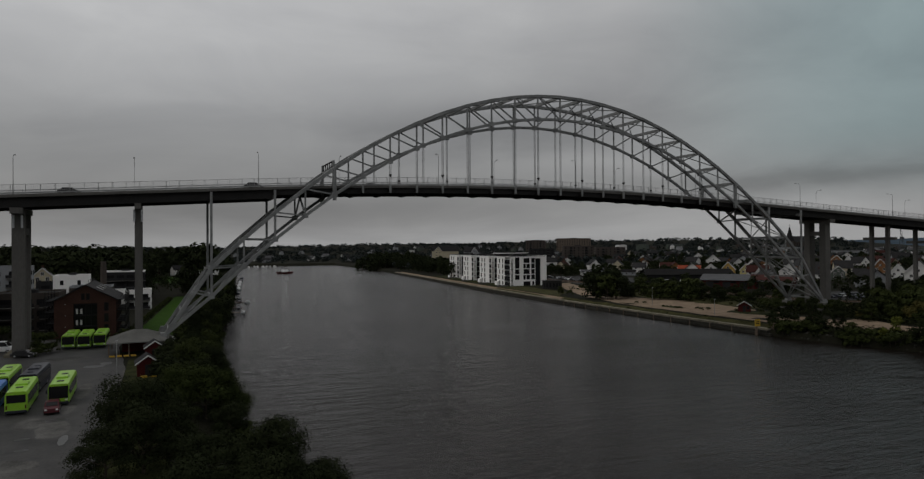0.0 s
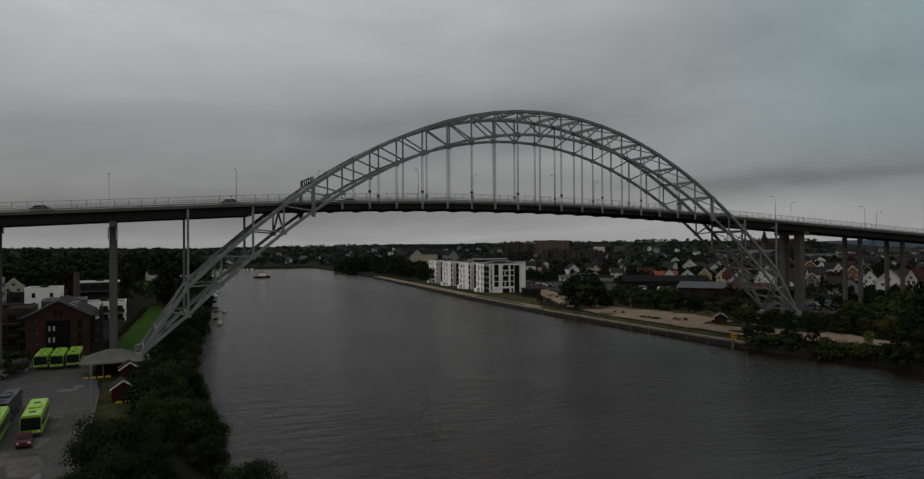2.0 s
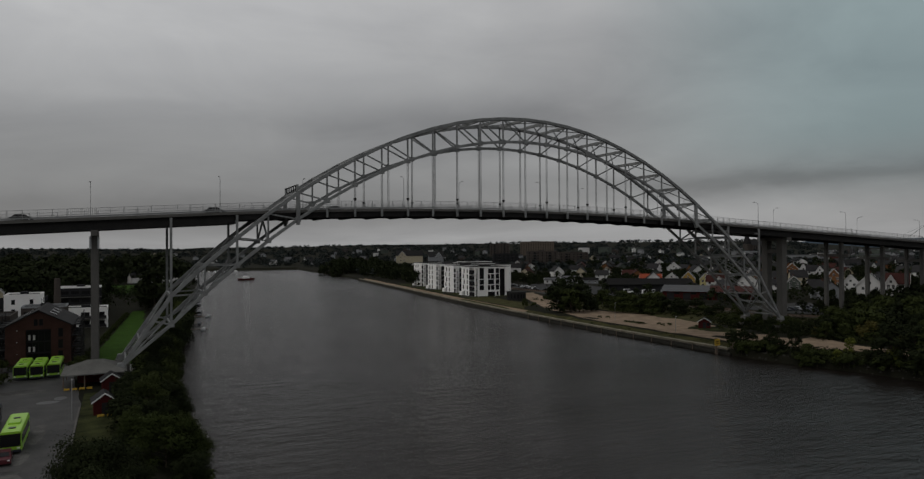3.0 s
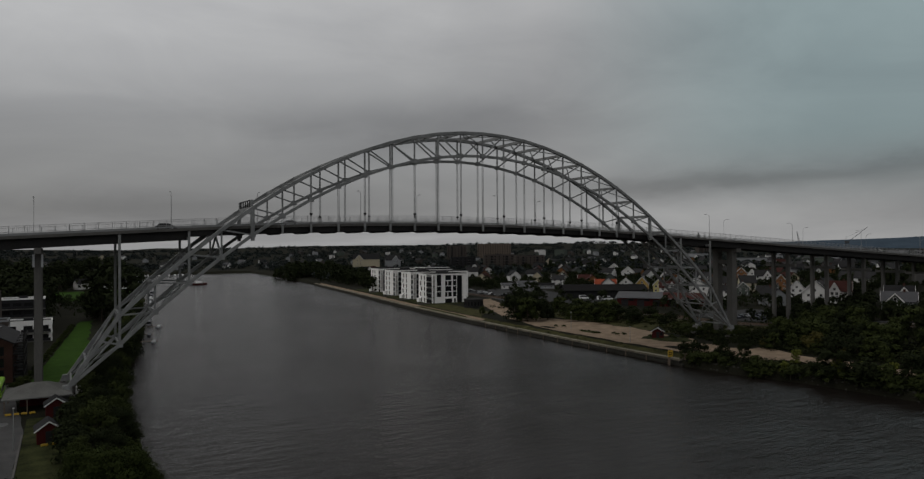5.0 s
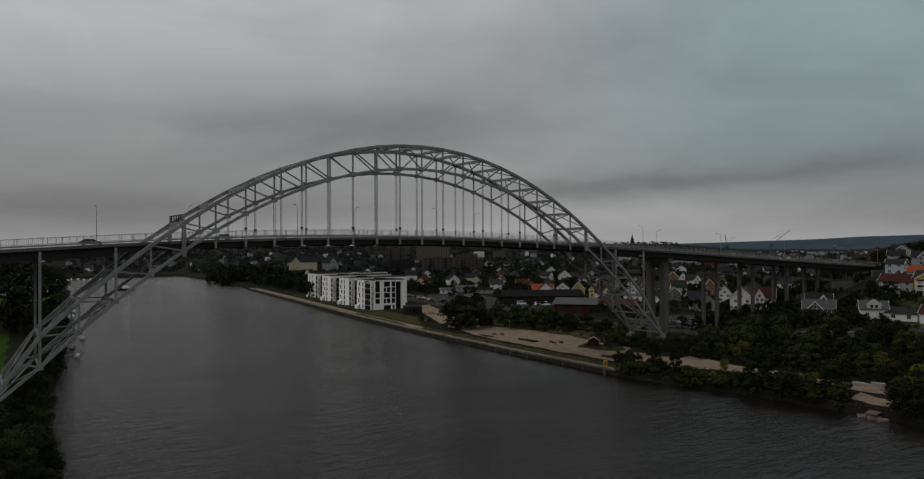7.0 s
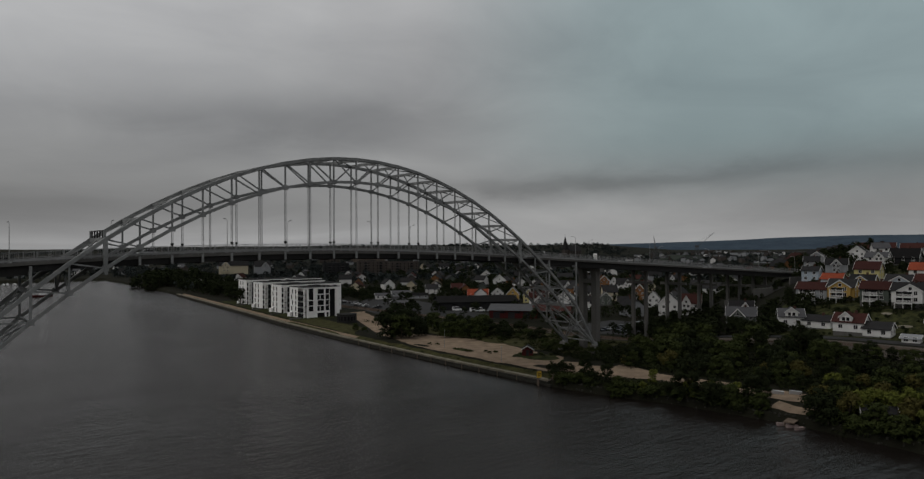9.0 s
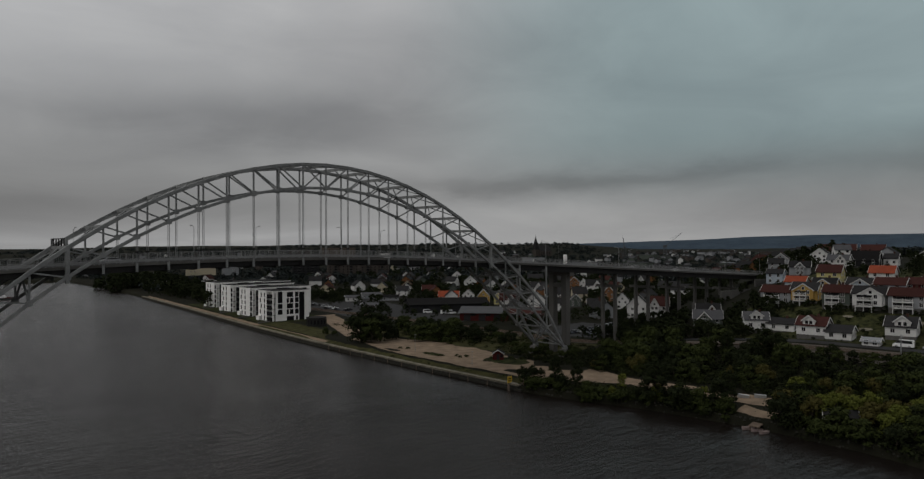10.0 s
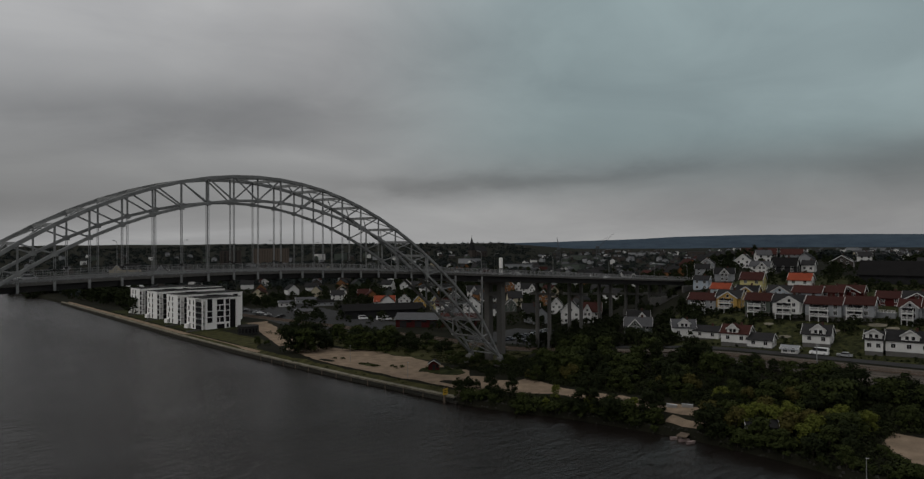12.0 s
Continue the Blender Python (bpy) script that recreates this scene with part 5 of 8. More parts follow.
def leaf_cloud(rs, lobes, count, size):
    """Leaf sprays on and inside rounded lobes (x, y, z, rx, rz): small folded cards that face outward and up."""
    w = np.array([l[3] * l[3] for l in lobes], float)
    pick = rs.choice(len(lobes), count, p=w / w.sum())
    L = np.array(lobes, float)[pick]
    d = rs.normal(size=(count, 3))
    d /= np.linalg.norm(d, axis=1)[:, None]
    d[:, 2] = np.where(d[:, 2] < -0.5, -d[:, 2], d[:, 2])
    r = (0.4 + 0.66 * rs.rand(count) ** 0.55 + 0.17 * rs.normal(size=count)) * (1 + 0.16 * np.sin(d[:, 0] * 7 + d[:, 1] * 5 + pick))
    c = L[:, :3] + d * r[:, None] * np.stack([L[:, 3], L[:, 3], L[:, 4]], 1)
    nrm = d + rs.normal(scale=0.22, size=(count, 3)) + np.array([0, 0, 0.25])
    nrm /= np.linalg.norm(nrm, axis=1)[:, None]
    a = np.cross(nrm, rs.normal(size=(count, 3)))
    a /= np.linalg.norm(a, axis=1)[:, None]
    b = np.cross(nrm, a)
    s = (size * rs.uniform(0.55, 1.25, count))[:, None]
    tip = nrm * s * 0.18
    return np.stack([c - a * s * 0.62, c - b * s * 0.34 + tip, c + a * s * 0.62, c + b * s * 0.34 + tip], 1)


def tree_lobes(rs, height, radius, n, low=0.32):
    lobes = [(0, 0, height * 0.6, radius * 0.6, height * 0.26)]
    for i in range(n):
        ang = 2 * math.pi * (i / n) + rs.uniform(-0.5, 0.5)
        t = rs.uniform(low, 0.86)
        rr = radius * (0.75 - 0.62 * max(0, t - 0.5)) * rs.uniform(0.7, 1.1)
        k = rs.uniform(0.2, 0.44) * radius
        lobes.append((math.cos(ang) * rr, math.sin(ang) * rr, height * t, k, k * rs.uniform(0.75, 1.05)))
    lobes.append((rs.uniform(-0.15, 0.15) * radius, rs.uniform(-0.15, 0.15) * radius, height * 0.88, radius * 0.36, height * 0.12))
    return lobes


def tree_kind(name, seed, height, radius, lobes_n, leaves, size, mat, label, low=0.32, group="trees"):
    """One tree to copy: a trunk with limbs, and a crown of leaf sprays."""
    rs = np.random.RandomState(seed)
    lobes = tree_lobes(rs, height, radius, lobes_n, low)
    ob = thing(name, pose(0, 0, 0), label, "shrub" if height < 4 else "tree", group)
    g = Geo()
    top = height * 0.55
    r0 = max(0.05, height * 0.022)
    g.tube([(0, 0, -0.6), (0.04 * height * rs.uniform(-1, 1), 0.03, top * 0.5), (0.03 * height * rs.uniform(-1, 1), 0, top), (0, 0, height * 0.8)], [r0 * 1.3, r0, r0 * 0.7, r0 * 0.25], 7)
    for lx, ly, lz, lr, lh in lobes[1:-1:2]:
        z0 = min(lz * 0.6, top)
        g.tube([(0, 0, z0), (lx * 0.5, ly * 0.5, z0 + (lz - z0) * 0.6), (lx * 0.9, ly * 0.9, lz)], [r0 * 0.55, r0 * 0.35, r0 * 0.12], 5)
    part("trunk", g, BARK, ob)
    part("crown", quads_mesh("crown", leaf_cloud(rs, lobes, leaves, size), mat), None, ob)
    return ob


KINDS = {}
PLANTED = set()


def plant(kind, x, y, height, turn=0.0, wide=1.0, sink=0.0):
    """Sets a tree of a kind on the land with that height: the first one itself, then copies."""
    src, h0 = KINDS[kind]
    s = height / h0
    place, size = (x, y, sheet_z(x, y) - sink), Vector((s * wide, s * wide, s))
    if kind not in PLANTED:
        PLANTED.add(kind)
        src.matrix_basis = Matrix.LocRotScale(place, Euler((0, 0, turn)), size)
        return src
    had = src.scale
    return copy_thing(src, Matrix.LocRotScale(place, Euler((0, 0, turn)), Vector((size[0] / had[0], size[1] / had[1], size[2] / had[2]))))


# ---- the bus yard and the near bank ----
LIME = "lime green city bus parked in the worn yard"
bus(-116.2, -48.4, 182, BUS_GREEN, "lime green city bus parked with its rear to the open yard")
bus(-111.7, -44.5, 1, BUS_GREEN, "lime green city bus behind a dark red car")
bus(-116.7, -34.4, -1, BUS_DARK, "slate grey coach parked behind a lime bus")
bus(-120.5, -34.6, 1, BUS_GREEN, LIME)
bus(-119.9, -49.4, 2, BUS_BLUE, "bright blue coach parked beside a lime bus")
bus(-117.0, 16.6, 0, BUS_GREEN, "lime green city bus parked before the brick building")
bus(-114.0, 16.2, 0, BUS_GREEN, "lime green city bus parked before the brick building")
bus(-111.0, 17.1, 0, BUS_GREEN, "lime green city bus parked before the brick building")
car(-111.9, -54.0, 4, CAR_RED, "small dark red car parked behind a lime bus")
car(-123.9, 1.9, 78, CAR_BLACK, "black car parked by the bridge column")
car(-129.6, 11.2, 82, CAR_WHITE, "white van parked by the apartment blocks", van=True)


def brick_building(x0, x1, y0, y1, eaves, apex):
    z = ground_z(x0, y0)
    w, d = x1 - x0, y1 - y0
    ob = thing("brick_building", pose((x0 + x1) / 2, (y0 + y1) / 2, z), "red brick gabled building with a tall dark glazed front", "building")
    a, e = apex - z, eaves - z
    # front and rear gables, with the tall recess left open in the front
    rx = 2.6
    k = (a - e) / (w / 2)
    rt = 8.3
    for s in (-1, 1):
        lo = [(s * rx, -0.5), (s * w / 2, -0.5), (s * w / 2, e), (s * rx, e + k * (w / 2 - rx))]
        part("wall", Geo().extrude_y(lo if s > 0 else lo[::-1], -d / 2, -d / 2 + 0.5), BRICK, ob)
    part("wall", Geo().extrude_y([(-rx + 0.002, rt), (rx - 0.002, rt), (rx - 0.002, e + k * (w / 2 - rx)), (0, a), (-rx + 0.002, e + k * (w / 2 - rx))], -d / 2, -d / 2 + 0.5), BRICK, ob)
    part("wall", Geo().extrude_y([(-w / 2, -0.5), (w / 2, -0.5), (w / 2, e), (0, a), (-w / 2, e)], d / 2 - 0.5, d / 2), BRICK, ob)
    for s in (-1, 1):
        part("wall", Geo().box(min(s * w / 2, s * (w / 2 - 0.5)), max(s * w / 2, s * (w / 2 - 0.5)), -d / 2 + 0.502, d / 2 - 0.502, -0.5, e - 0.1), BRICK, ob)
    g = Geo()
    for s in (-1, 1):
        prof = [(0, a + 0.02), (s * (w / 2 + 0.5), e - k * 0.5 + 0.02), (s * (w / 2 + 0.5), e - k * 0.5 + 0.3), (0, a + 0.3)]
        g.extrude_y(prof if s > 0 else prof[::-1], -d / 2 - 0.4, d / 2 + 0.4)
    part("roof", g, TILE_DARK, ob)
    for s in (-1, 1):
        for i in range(3):
            yy = -d / 2 + 4 + i * 6.5
            part("roof_light", Geo().add([(s * (2.0 + q[0]), yy + q[1], a + 0.34 - k * (2.0 + q[0]) + q[2]) for q in ((0, 0, 0), (1.6, 0, 0), (1.6, 2.6, 0), (0, 2.6, 0), (0, 0, 0.12), (1.6, 0, 0.12), (1.6, 2.6, 0.12), (0, 2.6, 0.12))],
                                         [(3, 2, 1, 0), (4, 5, 6, 7), (0, 1, 5, 4), (1, 2, 6, 5), (2, 3, 7, 6), (3, 0, 4, 7)]), GLASS, ob)
    # the recess: glass set back behind dark bars and floor bands
    part("recess_glass", Geo().box(-rx, rx, -d / 2 + 0.9, -d / 2 + 1.0, -0.4, rt), GLASS, ob)
    for f in range(4):
        part("floor_band", Geo().box(-rx, rx, -d / 2 + 0.25, -d / 2 + 0.88, f * 2.75 - 0.3, f * 2.75 + 0.05), DARK, ob)
    for i in range(5):
        xx = -rx + 0.12 + i * (2 * rx - 0.24) / 4
        part("mullion", Geo().box(xx - 0.07, xx + 0.07, -d / 2 + 0.6, -d / 2 + 0.88, -0.4, rt), DARK, ob)
    # white-painted boxes stand for lit panes, their brightness is only in the colour
    for f in range(2):
        for dx in (-1.9, -0.95):
            part("lit_pane", Geo().box(dx - 0.22, dx + 0.22, -d / 2 + 0.5, -d / 2 + 0.58, 3.0 + f * 2.75, 4.2 + f * 2.75), WHITE, ob)
    for f in range(3):
        window(ob, 4.6, -d / 2 - 0.01, 1.0 + f * 2.7, 0, 0.8, 1.9, DARK)
        part("bracket_lamp", Geo().box(-4.45, -4.3, -d / 2 - 0.18, -d / 2, 2.6 + f * 2.75, 2.78 + f * 2.75), WHITE, ob)
    for s in (-0.55, 0.55):
        window(ob, s, -d / 2 - 0.01, e + 0.2, 0, 0.6, 1.4, DARK)
    for s, turn in ((-1, -90), (1, 90)):
        for i in range(6):
            for f in range(3):
                window(ob, s * (w / 2 + 0.01), -d / 2 + 2.2 + i * (d - 4.4) / 5, 1.0 + f * 2.75, turn, 1.3, 1.5, DARK)
    # steel balconies in stacks on the river side and the far side
    for s in (-1, 1):
        for i in range(4):
            yy = -d / 2 + 3.5 + i * 5.5
            for f in range(4):
                zz = 0.6 + f * 2.75
                part("balcony", Geo().box(min(s * (w / 2 + 0.03), s * (w / 2 + 2.2)), max(s * (w / 2 + 0.03), s * (w / 2 + 2.2)), yy - 1.8, yy + 1.8, zz, zz + 0.16), DARK, ob)
                g = Geo().box(s * (w / 2 + 2.2) - 0.04, s * (w / 2 + 2.2) + 0.04, yy - 1.8, yy + 1.8, zz + 0.3, zz + 1.12)
                part("balcony_rail", g, STEEL_DARK, ob)
            part("balcony_post", Geo().box(s * (w / 2 + 2.1) - 0.08, s * (w / 2 + 2.1) + 0.08, yy - 1.78, yy - 1.62, -0.4, 11.2), STEEL_DARK, ob)
    return ob


brick_building(-122.4, -108.9, 33.0, 58.5, 12.6, 16.2)
flats(-131.2, 61.0, 0, 15, 16, 3, BROWN_BLOCK, "dark brown flats with dark balconies behind the bus yard", 3, sh=3.0)
flats(-146.0, 43.0, 0, 18, 14, 5, BROWN_BLOCK, "dark apartment block with stacked steel balconies", 4, sh=3.0)
flats(-125.8, 104.9, 0, 10, 12, 4, WHITE_RENDER, "white rendered flat-roofed apartment house", 0, step_win=4.2, wwin=1.0)
flats(-108.8, 119.0, 0, 14, 10, 2, WHITE_RENDER, "low white terraced flats with dark balconies by the lawn", 3)
flats(-118.8, 90.5, 0, 12, 10, 3, BROWN_BLOCK, "dark brown flats with stacked balconies behind the brick building", 3, edge=GREY)
flats(-111.4, 145.3, 0, 14, 10, 4, DARK, "dark flat-roofed terraced flats with white roof edge by the lawn", 4, edge=WHITE_RENDER)
flats(-148.9, 105.3, 0, 22, 14, 5, GREY, "pale grey flats with stacked dark balconies", 3)
flats(-172.0, 66.0, 0, 22, 14, 5, WHITE_RENDER, "white flats with stacked dark balconies", 3)
flats(-131.1, 136.7, 0, 18, 12, 3, DARK, "dark clad low apartment block behind the white flats", 3)
solid("brick_chimney", Geo().tube([(0, 0, -1), (0, 0, 12.5), (0, 0, 17)], [1.3, 1.05, 0.9], 12), BROWN_BLOCK, "round old dark brick factory chimney", "chimney", m=pose(-118.0, 126, ground_z(-118, 126)))

# the low grey roof at the column's foot, with its two red huts
pav = thing("pavilion", pose(-102.6, 1.4, ground_z(-103, 1)), "low open shelter with a wide grey pyramid roof", "shelter")
part("roof", Geo().add([(-6.2, -5.2, 2.5), (5.6, -5.2, 2.5), (5.6, 6.2, 2.5), (-6.2, 6.2, 2.5), (-6.2, -5.2, 2.72), (5.6, -5.2, 2.72), (5.6, 6.2, 2.72), (-6.2, 6.2, 2.72), (-1.6, -0.4, 4.6), (1.2, -0.4, 4.6), (1.2, 1.8, 4.6), (-1.6, 1.8, 4.6)],
                       [(3, 2, 1, 0), (0, 1, 5, 4), (1, 2, 6, 5), (2, 3, 7, 6), (3, 0, 4, 7), (4, 5, 9, 8), (5, 6, 10, 9), (6, 7, 11, 10), (7, 4, 8, 11), (8, 9, 10, 11)]), SHELTER_ROOF, pav)
for x in (-5.7, -2.0, 1.6, 5.1):
    for y in (-4.7, 5.7):
        part("post", Geo().box(x - 0.1, x + 0.1, y - 0.1, y + 0.1, -0.4, 2.5), TIMBER, pav)
part("counter_wall", Geo().box(-3.5, 4.6, 1.0, 5.4, -0.4, 2.48), RED, pav)


def red_hut(x, y, yaw, w, d, h, rise, label):
    ob = thing("red_hut", pose(x, y, sheet_z(x, y) + 0.05, 0, 0, yaw), label, "hut")
    part("wall", Geo().extrude_y([(-w / 2, -0.4), (w / 2, -0.4), (w / 2, h), (0, h + rise), (-w / 2, h)], -d / 2, d / 2), RED, ob)
    g, b = Geo(), Geo()
    k = rise / (w / 2)
    for s in (-1, 1):
        prof = [(0, h + rise), (s * (w / 2 + 0.4), h - k * 0.4), (s * (w / 2 + 0.4), h - k * 0.4 + 0.16), (0, h + rise + 0.16)]
        g.extrude_y(prof if s > 0 else prof[::-1], -d / 2 - 0.35, d / 2 + 0.35)
        b.beam((s * (w / 2 + 0.42), -d / 2 - 0.39, h - k * 0.4 + 0.06), (0, -d / 2 - 0.39, h + rise + 0.1), 0.08, 0.2)
    part("roof", g, TILE_DARK, ob)
    part("bargeboard", b, WHITE, ob, "white painted bargeboards")
    part("door", Geo().box(-0.5, 0.5, -d / 2 - 0.06, -d / 2 + 0.02, -0.1, 2.0), DARK, ob)
    window(ob, w * 0.32, -d / 2 - 0.01, 0.9, 0, 0.7, 0.9, DARK)
    for s in (-1, 1):
        part("corner_board", Geo().box(s * w / 2 - 0.06, s * w / 2 + 0.06, -d / 2 - 0.03, -d / 2 + 0.1, -0.3, h), RED, ob)
    return ob


red_hut(-100.7, -28.8, 4, 3.3, 4.0, 2.3, 1.15, "dark red wooden hut with white bargeboards near the shelter")
red_hut(-99.8, -9.4, 4, 3.2, 3.6, 2.4, 1.1, "dark red wooden hut with white gable edge beside the shelter")
for i in range(3):
    x = -101.2 + i * 1.45
    solid("barrier_block", Geo().bevel_box(-0.5, 0.5, -0.14, 0.14, 0, 0.34, 0.05), SIGN_YELLOW, "yellow painted concrete barrier block by the huts", "barrier", "yellow barriers", m=pose(x, -32.0 + 0.12 * i, sheet_z(x, -31) + 0.06, 0, 0, 6))
for i in range(4):
    x = -107.6 + i * 1.3
    solid("barrier_block", Geo().bevel_box(-0.5, 0.5, -0.14, 0.14, 0, 0.34, 0.05), SIGN_YELLOW, "yellow painted concrete barrier block by the shelter", "barrier", "yellow barriers", m=pose(x, -5.2, ground_z(x, -5) + 0.05))
kerb = Geo()
for i in range(34):
    y = -62 + i * 1.15
    x = -104.6
    kerb.bevel_box(x - 0.15, x + 0.15, y + 0.01, y + 1.13, 3.3, 3.62, 0.03)
solid("kerb", kerb, CONCRETE, "pale concrete kerb along the bus yard", "kerb", kind="structure")
# steps and railing at the foot of the arch
stair = thing("access_stair", pose(-100.5, 5.0, ground_z(-100, 5)), "pale concrete ramp with grey railings at the arch foot", "stair")
part("ramp", Geo().extrude_y([(-3.0, 0.0), (3.4, 0.0), (3.4, 0.4), (0.6, 2.2), (-3.0, 2.2)], -1.2, 1.2), CONCRETE, stair)
for y in (-1.15, 1.15):
    g = Geo().beam((-3.0, y, 3.2), (0.6, y, 3.2), 0.1).beam((0.6, y, 3.2), (3.4, y, 1.4), 0.1)
    for i in range(6):
        x = -3.0 + i * 1.25
        z0 = 2.2 if x < 0.6 else 2.2 - (x - 0.6) * 0.643
        g.box(x - 0.04, x + 0.04, y - 0.04, y + 0.04, z0, z0 + 1.0)
    part("railing", g, RAIL_STEEL, stair)
solid("flood_cabinet", Geo().bevel_box(-1.0, 1.0, -0.5, 0.5, 0, 1.9, 0.08), WHITE, "white utility cabinet by the arch foot", "cabinet", m=pose(-95.3, 9.6, sheet_z(-95.3, 9.6) + 0.02))


def mast(x, y, h, label, z=None):
    z = sheet_z(x, y) if z is None else z
    ob = thing("lamp_post", pose(x, y, z), label, "lamp post", "lamp posts")
    part("post", Geo().tube([(0, 0, -0.3), (0, 0, h)], [0.09, 0.05], 6), RAIL_STEEL, ob)
    part("lamp_head", Geo().bevel_box(-0.15, 0.15, -0.45, 0.15, h, h + 0.14, 0.04), RAIL_STEEL, ob)
    return ob


mast(-105.3, -32.4, 6.5, "slim grey lamp post at the edge of the yard")
mast(-106.2, 112.7, 9.0, "slim grey lamp post beside the lawn")
mast(57.1, -126.6, 5.5, "slim grey lamp post on the sandy bank")
mast(63.0, 11.1, 5.0, "slim grey lamp post on the sand lot")
mast(68.9, 49.2, 6.5, "slim grey lamp post on the sand lot")
# antennas on the two near columns
for x, zz in ((-103.0, 31.0), (-125.1, 29.6)):
    for s in (-1, 1):
        ob = thing("antenna", pose(x + s * 0.75, 3.4, zz), "pale vertical antenna panel clamped to the column", "antenna", "antennas on the columns")
        part("panel", Geo().bevel_box(-0.2, 0.2, -0.28, 0.0, 0.0, 2.6, 0.05), CAR_SILVER, ob)
        part("bracket", Geo().box(-0.06, 0.06, 0.0, 0.16, 0.5, 0.62), STEEL_DARK, ob)
# boats along the near bank
for x, y, yaw, L in ((-69.9, 116, 70, 4.5), (-69.2, 139, 80, 5.0), (-62.7, 166.7, 60, 4.5), (-65.5, 176, 85, 5.0), (-64.0, 192, 80, 7.0), (-60.5, 236, 80, 8.5), (-57.0, 268, 75, 9.0), (-52.5, 306, 80, 9.0), (-48.0, 346, 80, 9.0), (-43.5, 388, 80, 10.0), (-39.0, 426, 80, 10.0)):
    pale = L in (4.5, 9.0)
    boat(x, y, yaw, L, CAR_SILVER if pale else BUS_DARK, "small pale motor boat moored along the wooded bank" if pale else "small dark motor boat moored along the bank", cabin=pale)
    solid("jetty", Geo().box(-0.5 * 9 - 4, 0.2, -0.7, 0.7, 0.35, 0.5).box(-8, -7.8, -0.5, -0.3, -2.5, 0.5).box(-0.6, -0.4, -0.5, -0.3, -2.5, 0.5).box(-0.6, -0.4, 0.3, 0.5, -2.5, 0.5), TIMBER, "narrow grey timber jetty", "jetty", "jetties", m=pose(x + 1.5, y + 3.2, 0))
ferry = boat(10.0, 520, 10, 16, RED, "small red passenger ferry on the river")
rng = random.Random(12)
for i in range(15):
    x = -40 + i * 5.4 + rng.uniform(-1, 1)
    boat(x, 762 + rng.uniform(-14, 14), rng.uniform(60, 120), rng.uniform(6, 8.5), CAR_WHITE, "white leisure boat moored in the far marina")

house(-139.9, 145.3, 96, 8.0, 6.5, 5.4, 3.0, CREAM, METAL_ROOF, "small cream gabled house at the edge of the woods", zoff=6.0, base=6)

# footings of the two near columns and the weeds round them
for x in (-125.1, -103.0):
    solid("column_footing", Geo().bevel_box(-2.4, 2.4, -1.8, 8.4, -0.6, 0.75, 0.12), CAPSTONE, "pale concrete footing under a bridge column", "footing", "column footings", m=pose(x, 4.4, ground_z(x, 4)))


